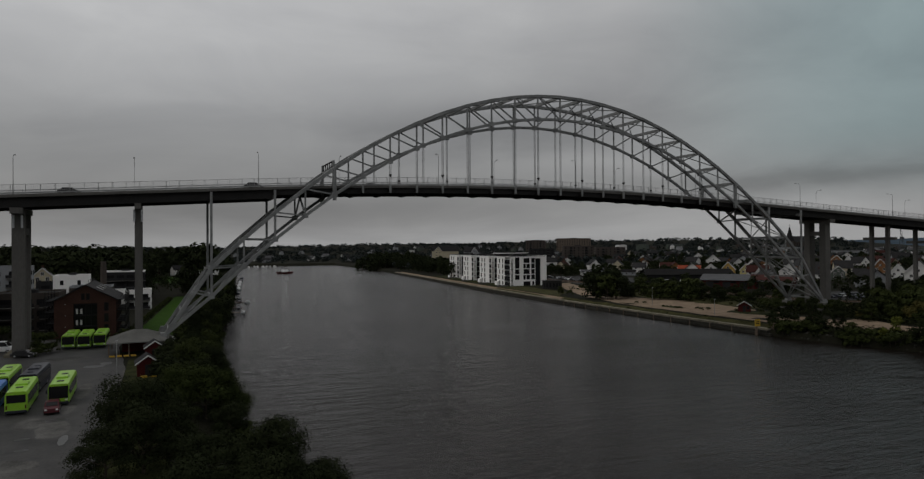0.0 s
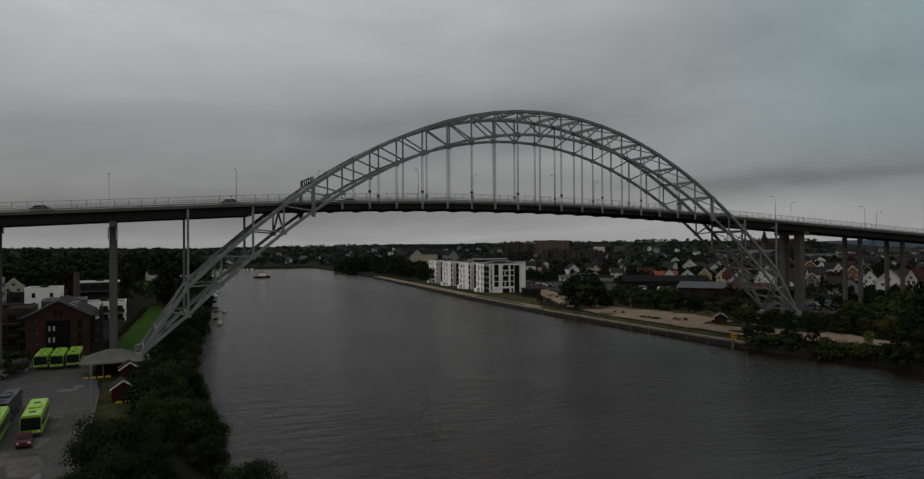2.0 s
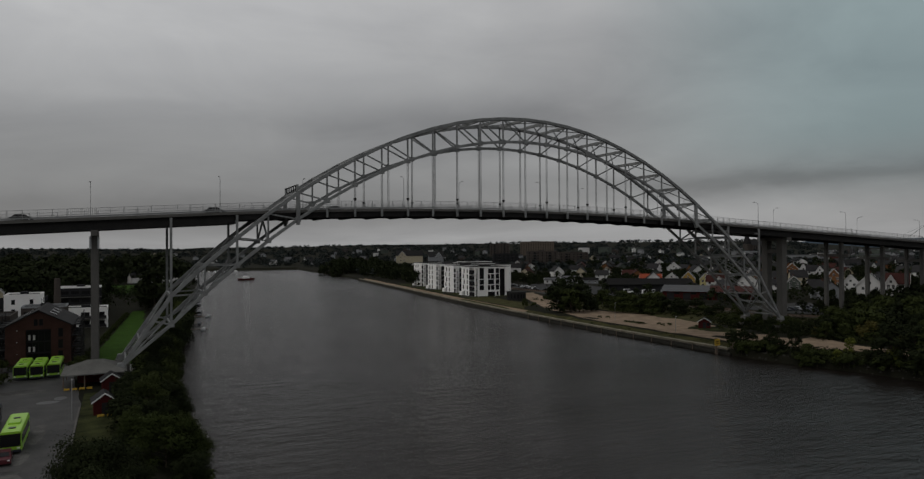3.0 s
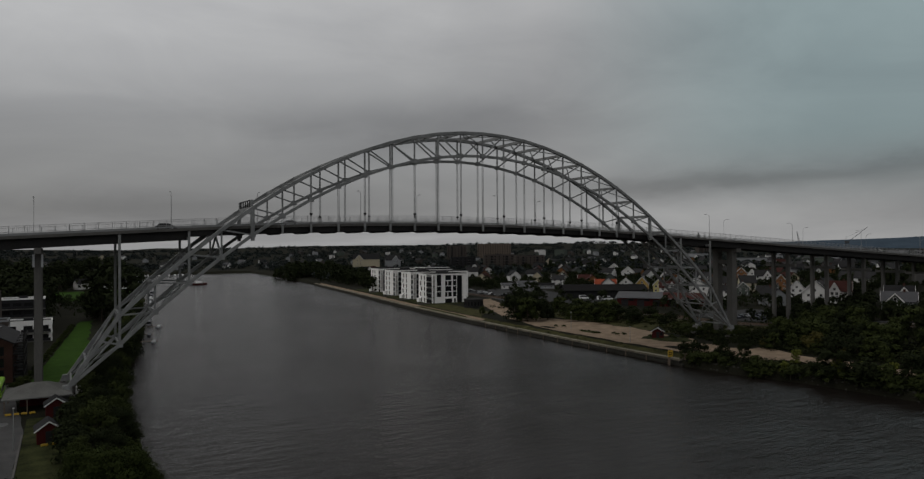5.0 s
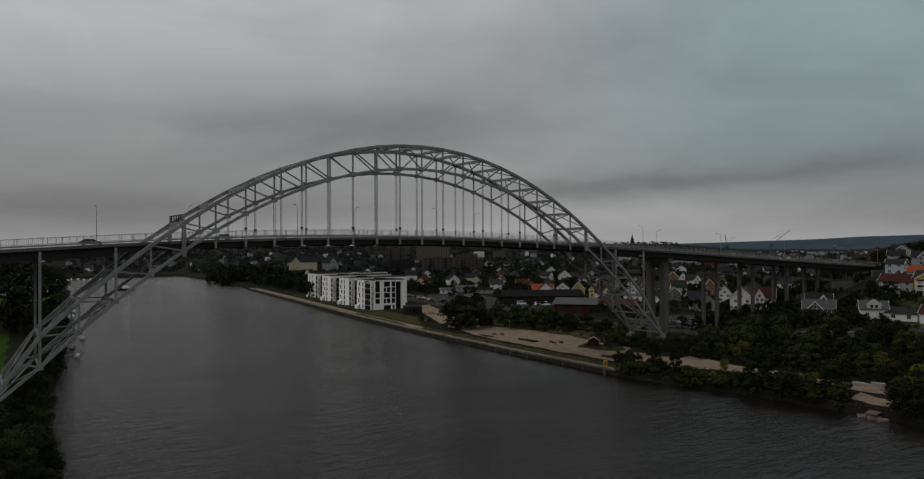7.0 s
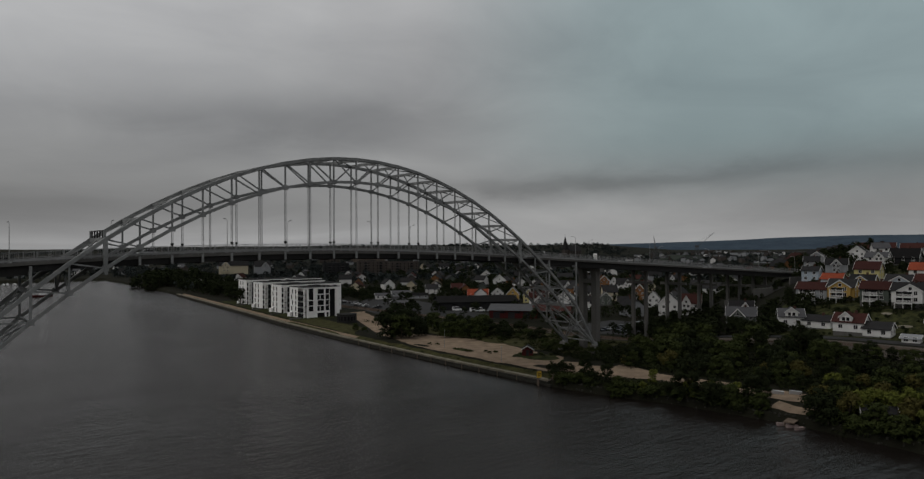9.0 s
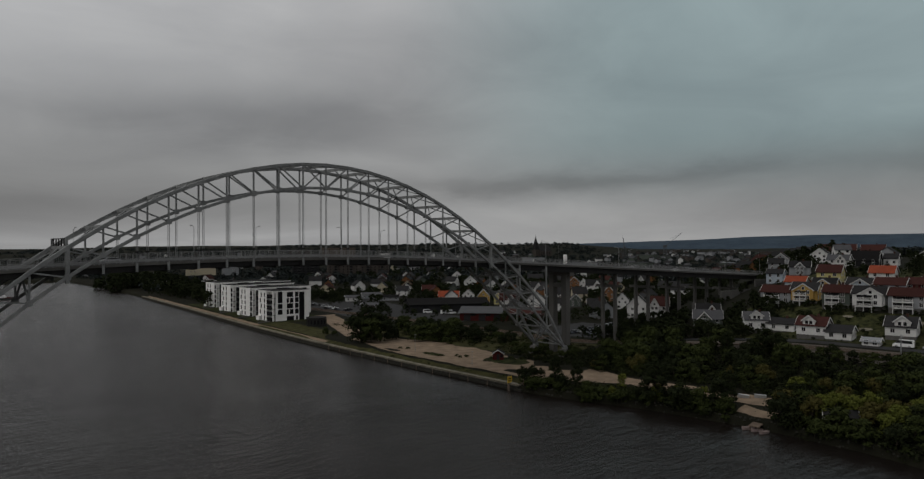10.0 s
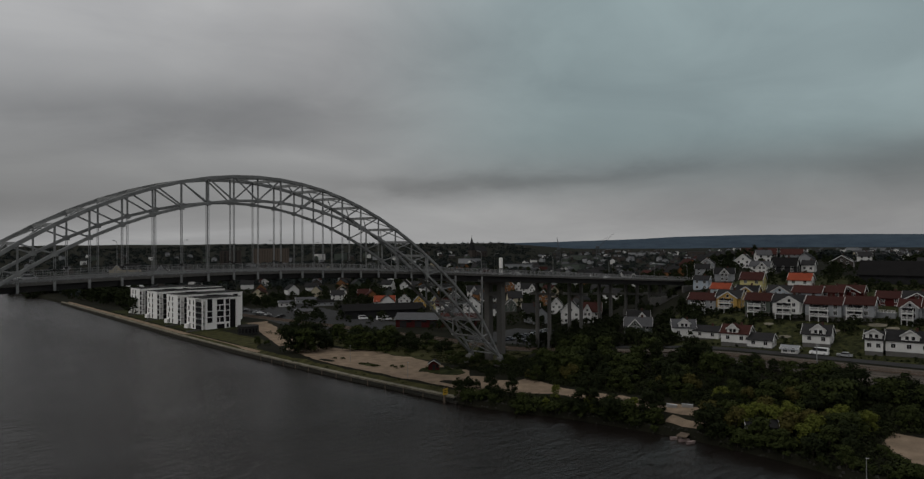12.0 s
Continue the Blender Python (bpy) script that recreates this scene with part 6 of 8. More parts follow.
# ---- the quay side, the white flats and the warehouses ----
def white_slab(x0, y0, w, label, loggias=False):
    """A five-storey white slab w by 17 m, its south-west corner at x0, y0."""
    z = ground_z(x0, y0)
    d, h, sh = 17.0, 16.1, 3.1
    ob = thing("apartment_block", pose(x0, y0, z), label, "apartment block", "white riverside flats")
    part("wall", Geo().box(1.9, w - 6.2, 0.0, d, -1.0, h), WHITE_RENDER, ob)
    rec = 3.0 if loggias else 7.2
    part("wall", Geo().box(0, 1.898, rec, d, -1.0, h), WHITE_RENDER, ob)
    part("corner_pier", Geo().box(0, 1.898, 0.0, 0.5, h - 0.9, h).box(0, 0.45, 0.0, 0.5, -1.0, h - 0.902), WHITE_RENDER, ob)
    part("stair_glass", Geo().box(w - 6.198, w - 2.6, 0.8, d - 0.8, -1.0, h - 0.6), GLASS, ob, "tall dark glazed bay")
    part("wall", Geo().box(w - 2.598, w, 0, d, -1.0, h), WHITE_RENDER, ob)
    part("lintel", Geo().box(w - 6.198, w - 2.6, -0.02, 0.78, h - 0.8, h), WHITE_RENDER, ob)
    part("roof", Geo().box(-0.15, w + 0.15, -0.15, d + 0.15, h + 0.3, h + 0.55), FLAT_ROOF, ob)
    part("roof_edge", Geo().box(-0.25, w + 0.25, -0.25, d + 0.25, h + 0.002, h + 0.298), WHITE_RENDER, ob)
    part("plant_room", Geo().bevel_box(9, 15, 9, 13, h + 0.55, h + 1.2, 0.1), DARK, ob)
    for f in range(5):
        zz = f * sh + 0.5
        # south front: a column of wide windows, one of uneven small ones, one of single lights
        if f:
            if not loggias:
                window(ob, 4.3, -0.01, zz, 0, 2.5, 2.5 if f < 3 else 2.95, DARK, True)
            if loggias:
                window(ob, 11.4, -0.01, zz, 0, 1.6, 2.4, DARK, True)
            elif f % 2:
                window(ob, 8.9, -0.01, zz, 0, 1.2, 2.4, DARK, True)
                window(ob, 11.2, -0.01, zz, 0, 1.9, 2.4, DARK, True)
            else:
                window(ob, 10.2, -0.01, zz, 0, 3.5, 2.5, DARK, True)
            window(ob, 14.3, -0.01, zz, 0, 1.9, 2.5, DARK, True)
        else:
            part("entrance", Geo().box(10.2 if loggias else 8.2, 12.6, -0.03, 0.05, -0.4, 2.4), GLASS, ob)
            window(ob, 14.4, -0.01, 0.3, 0, 1.0, 2.0, DARK, True)
        # river end: staggered slot windows, and deep glazed balconies at the corner
        window(ob, -0.01, 13.9 + (0.5 if f % 2 else -0.5), zz, -90, 0.9, 2.1, DARK)
        window(ob, -0.01, 9.4, zz, -90, 0.9, 2.1, DARK)
        part("balcony_glass", Geo().box(0.06, 0.1, 0.52, rec - 0.02, f * sh + 0.15, f * sh + 2.2), GLASS, ob)
        part("balcony", Geo().box(0.02, 1.88, 0.52, rec - 0.02, f * sh - 0.05, f * sh + 0.13), DARK, ob)
        for i in range(3):
            part("balcony", Geo().box(w + 0.02, w + 1.5, 2.0 + i * 5, 5.0 + i * 5, f * sh - 0.1, f * sh + 0.12), CONCRETE, ob)
    if loggias:
        for f in range(5):
            part("loggia_glass", Geo().box(2.2, 9.6, -0.06, -0.02, f * sh + 0.15, f * sh + 2.75), GLASS, ob, "dark glazed balcony front")
            part("loggia", Geo().box(2.0, 9.8, -1.5, -0.08, f * sh - 0.05, f * sh + 0.13), DARK, ob)
    if w == 42.0:
        part("penthouse", Geo().box(22.0, w - 0.8, 4.0, d - 1.5, h + 0.55, h + 1.2), DARK, ob, "set-back dark top storey")
        part("penthouse_roof", Geo().box(21.4, w - 0.2, 3.2, d - 1.0, h + 1.202, h + 1.6), WHITE_RENDER, ob, "white-edged flat roof")
        part("penthouse_cover", Geo().box(21.7, w - 0.5, 3.5, d - 1.3, h + 1.604, h + 1.65), FLAT_ROOF, ob)
    part("end_wing", Geo().box(-1.4, -0.02, 13.6, d, -1.0, 2.3), WHITE_RENDER, ob)
    return ob


for x0, y0, w in ((79.6, 185.0, 22.0), (83.8, 218.0, 38.0), (88.0, 253.5, 42.0), (93.5, 291.0, 44.0)):
    white_slab(x0, y0, w, "white five-storey riverside block with dark uneven windows", y0 > 200)
    solid("garden_wall", Geo().box(0, 7, 0, 0.3, -0.3, 0.7), CONCRETE, "low pale garden wall beside the flats", "wall", "garden walls", m=pose(x0 - 9, y0 - 1.2, ground_z(x0, y0)))
tank = thing("round_pavilion", pose(87.0, 152.5, ground_z(87, 152)), "low round dark-clad building by the white flats", "building")
part("wall", Geo().tube([(0, 0, -0.5), (0, 0, 4.2)], [5.0, 5.0], 28), FLAT_ROOF, tank)
part("roof", Geo().tube([(0, 0, 4.2), (0, 0, 4.45)], [5.2, 5.15], 28), FLAT_ROOF, tank)
for i in range(10):
    a = math.radians(170 + i * 20)
    ob = part("window", window_meshes(0.9, 2.0, DARK)[0], None, tank)
    ob.matrix_basis = pose(5.0 * math.cos(a), 5.0 * math.sin(a), 1.2, 0, 0, math.degrees(a) + 90)
    part("pane", window_meshes(0.9, 2.0, DARK)[1], None, ob)


def shed(x, y, yaw, w, d, h, rise, wall, roof, label, doors=3, fascia=True):
    z = ground_z(x, y)
    ob = thing("warehouse", pose(x, y, z, 0, 0, yaw), label, "warehouse")
    part("wall", Geo().extrude_x([(-d / 2, -1.0), (d / 2, -1.0), (d / 2, h), (0, h + rise), (-d / 2, h)], -w / 2, w / 2), wall, ob)
    part("roof", roof_slabs(Geo(), w, d, h, rise, 0.8, 0.35), roof, ob)
    if fascia:
        part("fascia", Geo().box(-w / 2 - 0.85, w / 2 + 0.85, -d / 2 - 0.9, -d / 2 - 0.82, h - 0.2, h + 0.1), GREY, ob)
    for i in range(doors):
        x2 = -w / 2 + (i + 0.5) * w / doors
        part("door", Geo().box(x2 - 1.8, x2 + 1.8, -d / 2 - 0.06, -d / 2 + 0.02, -0.2, 3.4), DARK, ob)
        window(ob, x2 + 3.2, -d / 2 - 0.01, 2.6, 0, 2.4, 0.9, DARK)
    for s in (-1, 1):
        part("canopy", Geo().box(min(s * w / 2, s * (w / 2 + 2.4)), max(s * w / 2, s * (w / 2 + 2.4)), -d * 0.3, d * 0.3, h - 1.2, h - 1.0), roof, ob)
    return ob


shed(167.0, 112.0, -52, 24, 20, 4.2, 2.2, RED, METAL_ROOF, "dark red warehouse with a grey sheet roof by the railway", 3)
shed(178.5, 94.6, -52, 19, 16, 3.8, 2.4, RED, TILE_RED, "lower dark red warehouse with a brown-red roof", 2)
shed(184.7, 164.2, -30, 48, 24, 4.4, 2.8, DARK, TAR_ROOF, "long dark timber warehouse by the railway", 4, False)
for x, y, yaw, w, d, h, wall, roof, label in ((181.0, 261.0, -30, 11, 8, 3.2, WHITE, METAL_ROOF, "low pale store building with a grey roof"), (203.0, 270.0, -30, 14, 9, 3.4, GREY, METAL_ROOF, "low grey store building with a shallow roof"), (200.0, 246.0, -35, 16, 9, 3.0, GREY, TAR_ROOF, "low grey shed with a black roof"), (158.0, 205.0, -60, 12, 7, 2.8, BROWN_BLOCK, METAL_ROOF, "low brown shed with a grey roof")):
    house(x, y, yaw, w, d, h, 1.2, wall, roof, label, floors=1, chimney=False)
red_hut(79.3, 14.8, -48, 3.7, 3.6, 2.2, 1.15, "small dark red hut with white gable boards on the sand lot")
sign = thing("harbour_sign", pose(52.9, -15.7, 0), "square yellow harbour sign on a dark timber pile", "sign")
part("timber_post", Geo().tube([(0, 0, -2.5), (0, 0, 4.6)], [0.3, 0.26], 8), TIMBER, sign)
part("board", Geo().bevel_box(-0.95, 0.95, -0.42, -0.3, 2.5, 4.4, 0.02), SIGN_YELLOW, sign, "yellow board with dark bars")
for z in (3.1, 3.6):
    part("sign_bar", Geo().box(-0.6, 0.6, -0.45, -0.415, z, z + 0.22), DARK, sign)
dolphin = thing("mooring_pile", pose(56.2, -18.6, 0), "dark timber mooring piles at the end of the quay", "mooring")
for dx, dy in ((0, 0), (0.7, 0.3), (0.2, 0.8)):
    part("timber_post", Geo().tube([(dx * 1.5, dy * 1.5, -2.5), (dx, dy, 3.4)], [0.28, 0.24], 8), TIMBER, dolphin)
# jetty and boats at the shrubby shore
solid("jetty", Geo().box(-4, 4, -1.2, 1.2, 1.0, 1.25).box(-3.6, -3.3, -1.1, -0.8, -2, 1.0).box(3.3, 3.6, -1.1, -0.8, -2, 1.0).box(-3.6, -3.3, 0.8, 1.1, -2, 1.0).box(3.3, 3.6, 0.8, 1.1, -2, 1.0), TIMBER, "small weathered timber jetty on the stony shore", "jetty", m=pose(65.5, -85.5, 0, 0, 0, 10))
for i, (x, y, yaw) in enumerate(((62.0, -86.6, 150), (61.3, -88.6, 165), (62.3, -84.4, 140))):
    boat(x, y, yaw, 3.0, HULL, "small faded rowing boat moored at the jetty", cabin=False)
for x, y, yaw in ((77.5, -76.0, 110), (79.5, -79.5, 120)):
    boat(x, y, yaw, 3.0, CAR_SILVER, "small pale boat laid up on the sandy track", cabin=False, z=sheet_z(x, y) + 0.3)
car(136.7, -96.1, 184, CAR_WHITE, "white minibus parked on the lane by the railway", van=True)
car(137.1, -103.1, 186, CAR_SILVER, "silver estate car parked on the lane by the railway")
for x, y, yaw in ((164.6, 157.6, 60), (168.5, 146.4, 70), (170.5, 143.6, 70)):
    car(x, y, yaw, CAR_WHITE, "white delivery van parked by the dark warehouse", van=True, far=True)
rng = random.Random(3)
for i in range(16):
    x, y = 139 + rng.uniform(-3, 9), 205 + i * 6 + rng.uniform(-2, 2)
    car(x, y, rng.choice((80, 95, 5)), rng.choice((CAR_SILVER, CAR_WHITE, CAR_BLACK, CAR_BLACK)), "car parked on the street by the flats", far=True)
for i in range(22):
    x, y = 150 + (i % 11) * 3.1 + rng.uniform(-0.4, 0.4), 30 + (i // 11) * 9 + rng.uniform(-1, 1)
    car(x, y, rng.uniform(-6, 6), rng.choice((CAR_SILVER, CAR_BLACK, BUS_DARK, BUS_DARK)), "car parked in rows beneath the viaduct", far=True)
# cars on the bridge
for x, y, yaw, paint in ((-116.0, 4.4, 90, CAR_BLACK), (-79.0, 4.4, 90, CAR_BLACK), (-50.0, 10.5, -90, CAR_SILVER), (190.0, 10.2, -90, CAR_WHITE)):
    car(x, y, yaw, paint, "car driving across the bridge roadway", z=deck_z(x) + 0.97)
# catenary masts along the railway
for i in range(3):
    y = -190 + i * 45
    x = rail_x(y) - 5.2
    ob = thing("catenary_mast", pose(x, y, sheet_z(x, y)), "slim grey railway mast with a bracket arm", "railway mast", "railway masts")
    part("post", Geo().beam((0, 0, -0.5), (0, 0, 7.6), 0.26, 0.22, up=(1, 0, 0)), STEEL, ob)
    part("arm", Geo().beam((0, 0, 6.6), (3.0, 0, 6.9), 0.09).beam((0, 0, 7.5), (3.0, 0, 6.9), 0.06), STEEL, ob)

# low walls at the viaduct's landing
for x, y, yaw, L, h in ((214.0, -9.0, -4, 34, 1.8), (236.0, -12.5, -8, 24, 1.4), (200.0, 2.0, 85, 12, 1.6)):
    solid("retaining_wall", Geo().bevel_box(-L / 2, L / 2, -0.3, 0.3, -2.0, h, 0.05), CONCRETE, "low pale concrete retaining wall by the viaduct", "wall", "retaining walls", m=pose(x, y, ground_z(x, y), 0, 0, yaw))

# ---- the hillside houses ----
house(141.4, -69.1, -84, 8.8, 7.5, 3.6, 2.4, WHITE, TILE_RED, "white wooden house with a brown-red roof and gabled bay", cross=(-0.6, 3.6), dormer=True, zoff=0.9)
house(141.2, -77.2, -84, 7.6, 6.5, 2.9, 1.8, WHITE, TILE_DARK, "low white wooden side house with a dark roof", floors=1, chimney=False)
house(136.0, -87.9, -84, 4.6, 4.4, 1.7, 0.9, WHITE, GREY, "low white garage with a pale grey shallow roof", floors=1, chimney=False)
house(149.8, -92.2, -84, 8.2, 7.4, 3.4, 2.7, WHITE, TILE_DARK, "white wooden house with a gabled bay and dark roof", cross=(0.6, 4.2), dormer=True, zoff=0.9)
house(145.2, -109.5, -84, 4.8, 6, 4.2, 2.1, WHITE, TILE_DARK, "narrow white wooden house with a gabled bay", cross=(0, 4.4), chimney=False, dormer=True, zoff=0.9)
house(148.2, -118.2, -84, 12.0, 8.5, 3.8, 2.6, WHITE, TILE_DARK, "long white wooden house with a gabled bay", cross=(0.3, 4.6), dormer=True, zoff=0.9)
house(158.5, -22.6, -62, 10.4, 8.6, 4.2, 3.0, GREYGREEN, METAL_ROOF, "grey-green gabled house with pale bargeboards", cross=(-1.2, 4.8), zoff=0.0)
house(170.0, -16.5, -62, 9, 8.5, 4.4, 2.8, WHITE, TILE_DARK, "white gabled house behind a grey-green one", cross=(1.5, 3.8), zoff=-0.8)
house(149.7, -45.8, -60, 8.0, 8.0, 4.1, 2.4, WHITE, METAL_ROOF, "white gabled house with a pale grey roof", cross=(0, 4.0), dormer=True, zoff=0.9)
house(151.5, -54.8, -84, 9.0, 6.5, 3.0, 1.6, WHITE, TILE_DARK, "low white wooden house with a dark roof", floors=1)
house(69.6, -102.0, -60, 6.5, 4.0, 2.3, 1.1, WHITE, TILE_DARK, "small white boathouse half hidden among the shrubs", floors=1, chimney=False)
# terrace row on the slope
T = "timber terrace house with white balconies and trim"
house(180.3, -40.9, -82, 11.0, 9.0, 5.5, 2.4, GREY, TILE_RED, "grey " + T, balcony=True)
house(180.8, -51.4, -82, 9.0, 9.0, 5.3, 2.7, YELLOW, TILE_DARK, "ochre yellow timber terrace house with white balconies", balcony=True, cross=(0, 7.0))
house(194.0, -53.4, -82, 8.5, 8.5, 4.9, 2.5, YELLOW, TILE_DARK, "ochre yellow timber house with white trim", cross=(0, 6.0), zoff=-0.6)
house(174.1, -65.2, -84, 9.0, 8.5, 5.6, 2.4, GREYGREEN, TILE_RED, "dark grey timber terrace house with white balconies", balcony=True)
house(173.3, -76.1, -84, 10.0, 9.0, 5.5, 2.5, WHITE, TILE_DARK, "white timber terrace house with dark balcony openings", balcony=True, cross=(0.8, 7.0))
house(203.7, -63.7, -84, 10, 8.5, 4.8, 2.4, BLUEGREY, TILE_DARK, "pale blue-grey timber house with white trim", cross=(0, 6.5), zoff=-2.2)
house(193.1, -76.9, -86, 10, 8.5, 4.9, 2.4, BLUEGREY, TILE_RED, "pale blue timber house with a brown-red roof")
house(196.5, -84.7, -86, 8.0, 8.5, 4.6, 2.2, RED, TILE_RED, "dark red timber house with a brown-red roof")
house(172.6, -88.4, -86, 11.5, 9.0, 5.5, 2.4, GREY, TILE_RED, "grey timber terrace house with white trim, brown-red roof", balcony=True)
house(174.6, -98.9, -86, 9.5, 9.0, 5.5, 2.4, GREY, TILE_RED, "grey timber terrace house with white posts", balcony=True)
house(203.6, -89.1, -86, 9.5, 8.5, 4.8, 2.4, RED, TILE_RED, "dark red timber house with a wide white-edged gable", cross=(0, 7.5), zoff=-1.4)
house(198.4, -103.6, -86, 8.5, 8.5, 4.8, 2.2, RED, TILE_RED, "dark red timber house with white trim", zoff=-2.0)
house(198.7, -112.1, -86, 9, 8.5, 4.8, 2.4, RED, TILE_DARK, "dark red timber house with white gable edge", cross=(0, 7.0), zoff=-2.0)
house(174.9, -114.1, -86, 6.5, 9.0, 5.3, 2.2, GREY, TILE_RED, "grey timber terrace house with small gable", balcony=True, cross=(0, 4.5))
house(176.0, -123.1, -86, 11.0, 9.0, 5.5, 2.4, GREY, TILE_RED, "grey timber terrace house with white balconies", balcony=True)
house(213.9, -48.2, -82, 9, 9, 5.3, 2.9, PALE_YELLOW, TILE_RED, "pale yellow wooden house with a brown roof", chimney=False, zoff=0.2)
house(226.7, -64.1, -84, 9, 9, 4.9, 2.7, WHITE, TILE_ORANGE, "white wooden house with a bright orange tiled roof", zoff=-1.6)
house(212.9, -34.8, -82, 8, 8, 4, 2.2, BLUEGREY, TILE_ORANGE, "pale blue house with an orange tiled roof", floors=1, zoff=-1.6)
house(228.4, -19.0, -80, 7, 7, 5.3, 1.7, BLUEGREY, TILE_DARK, "pale blue two-storey wooden house", zoff=-0.6)
house(272.5, -31.0, -84, 9.6, 8.0, 4.6, 2.4, WHITE, METAL_ROOF, "white wooden house with a grey roof on the hill", cross=(1.5, 4.0))
house(284.5, -39.0, -84, 12.5, 10.0, 3.6, 4.4, DARK, TAR_ROOF, "dark steep-roofed house with a white gable edge")
house(316.5, -6.0, 10, 9.0, 9.0, 4.6, 3.6, WHITE, TILE_DARK, "white gabled house with a dark roof over the hill")
house(291.5, -48.5, -84, 6.0, 7.0, 4.0, 2.2, WHITE, TILE_DARK, "small white wooden house on the hilltop", floors=1)
house(337.5, -53.0, 8, 10.0, 11.0, 3.8, 3.4, BROWN_BLOCK, TILE_DARK, "low brown house with a white-edged gable on the hilltop")
house(351.5, 31.0, 14, 8.0, 8.0, 4.4, 3.0, GREY, TILE_DARK, "small grey gabled house over the hill")
house(424.0, -44.5, -70, 8.0, 7.0, 4.6, 2.6, WHITE, TILE_DARK, "white wooden house among the trees on the hilltop")
house(470.0, 40.0, -76, 26.0, 13.0, 5.0, 4.4, BROWN_BLOCK, TILE_RED, "long brown house with a wide brown-red roof")
house(492.0, 22.0, -76, 16.0, 12.0, 5.0, 4.2, GREY, TILE_RED, "grey house with a brown-red roof on the hilltop")
house(300.0, 12.0, -70, 8.0, 7.0, 4.2, 2.6, GREY, TILE_DARK, "grey wooden house behind the viaduct's landing")
house(245.7, -22.8, -70, 9.0, 8.0, 4.4, 2.5, GREY, TILE_DARK, "grey wooden house on the hillside", cross=(0, 4.0))
shed(253.9, -96.9, -86, 30, 18, 3.6, 5.4, DARK, TAR_ROOF, "large dark barn-like building on the hill", 3, False)


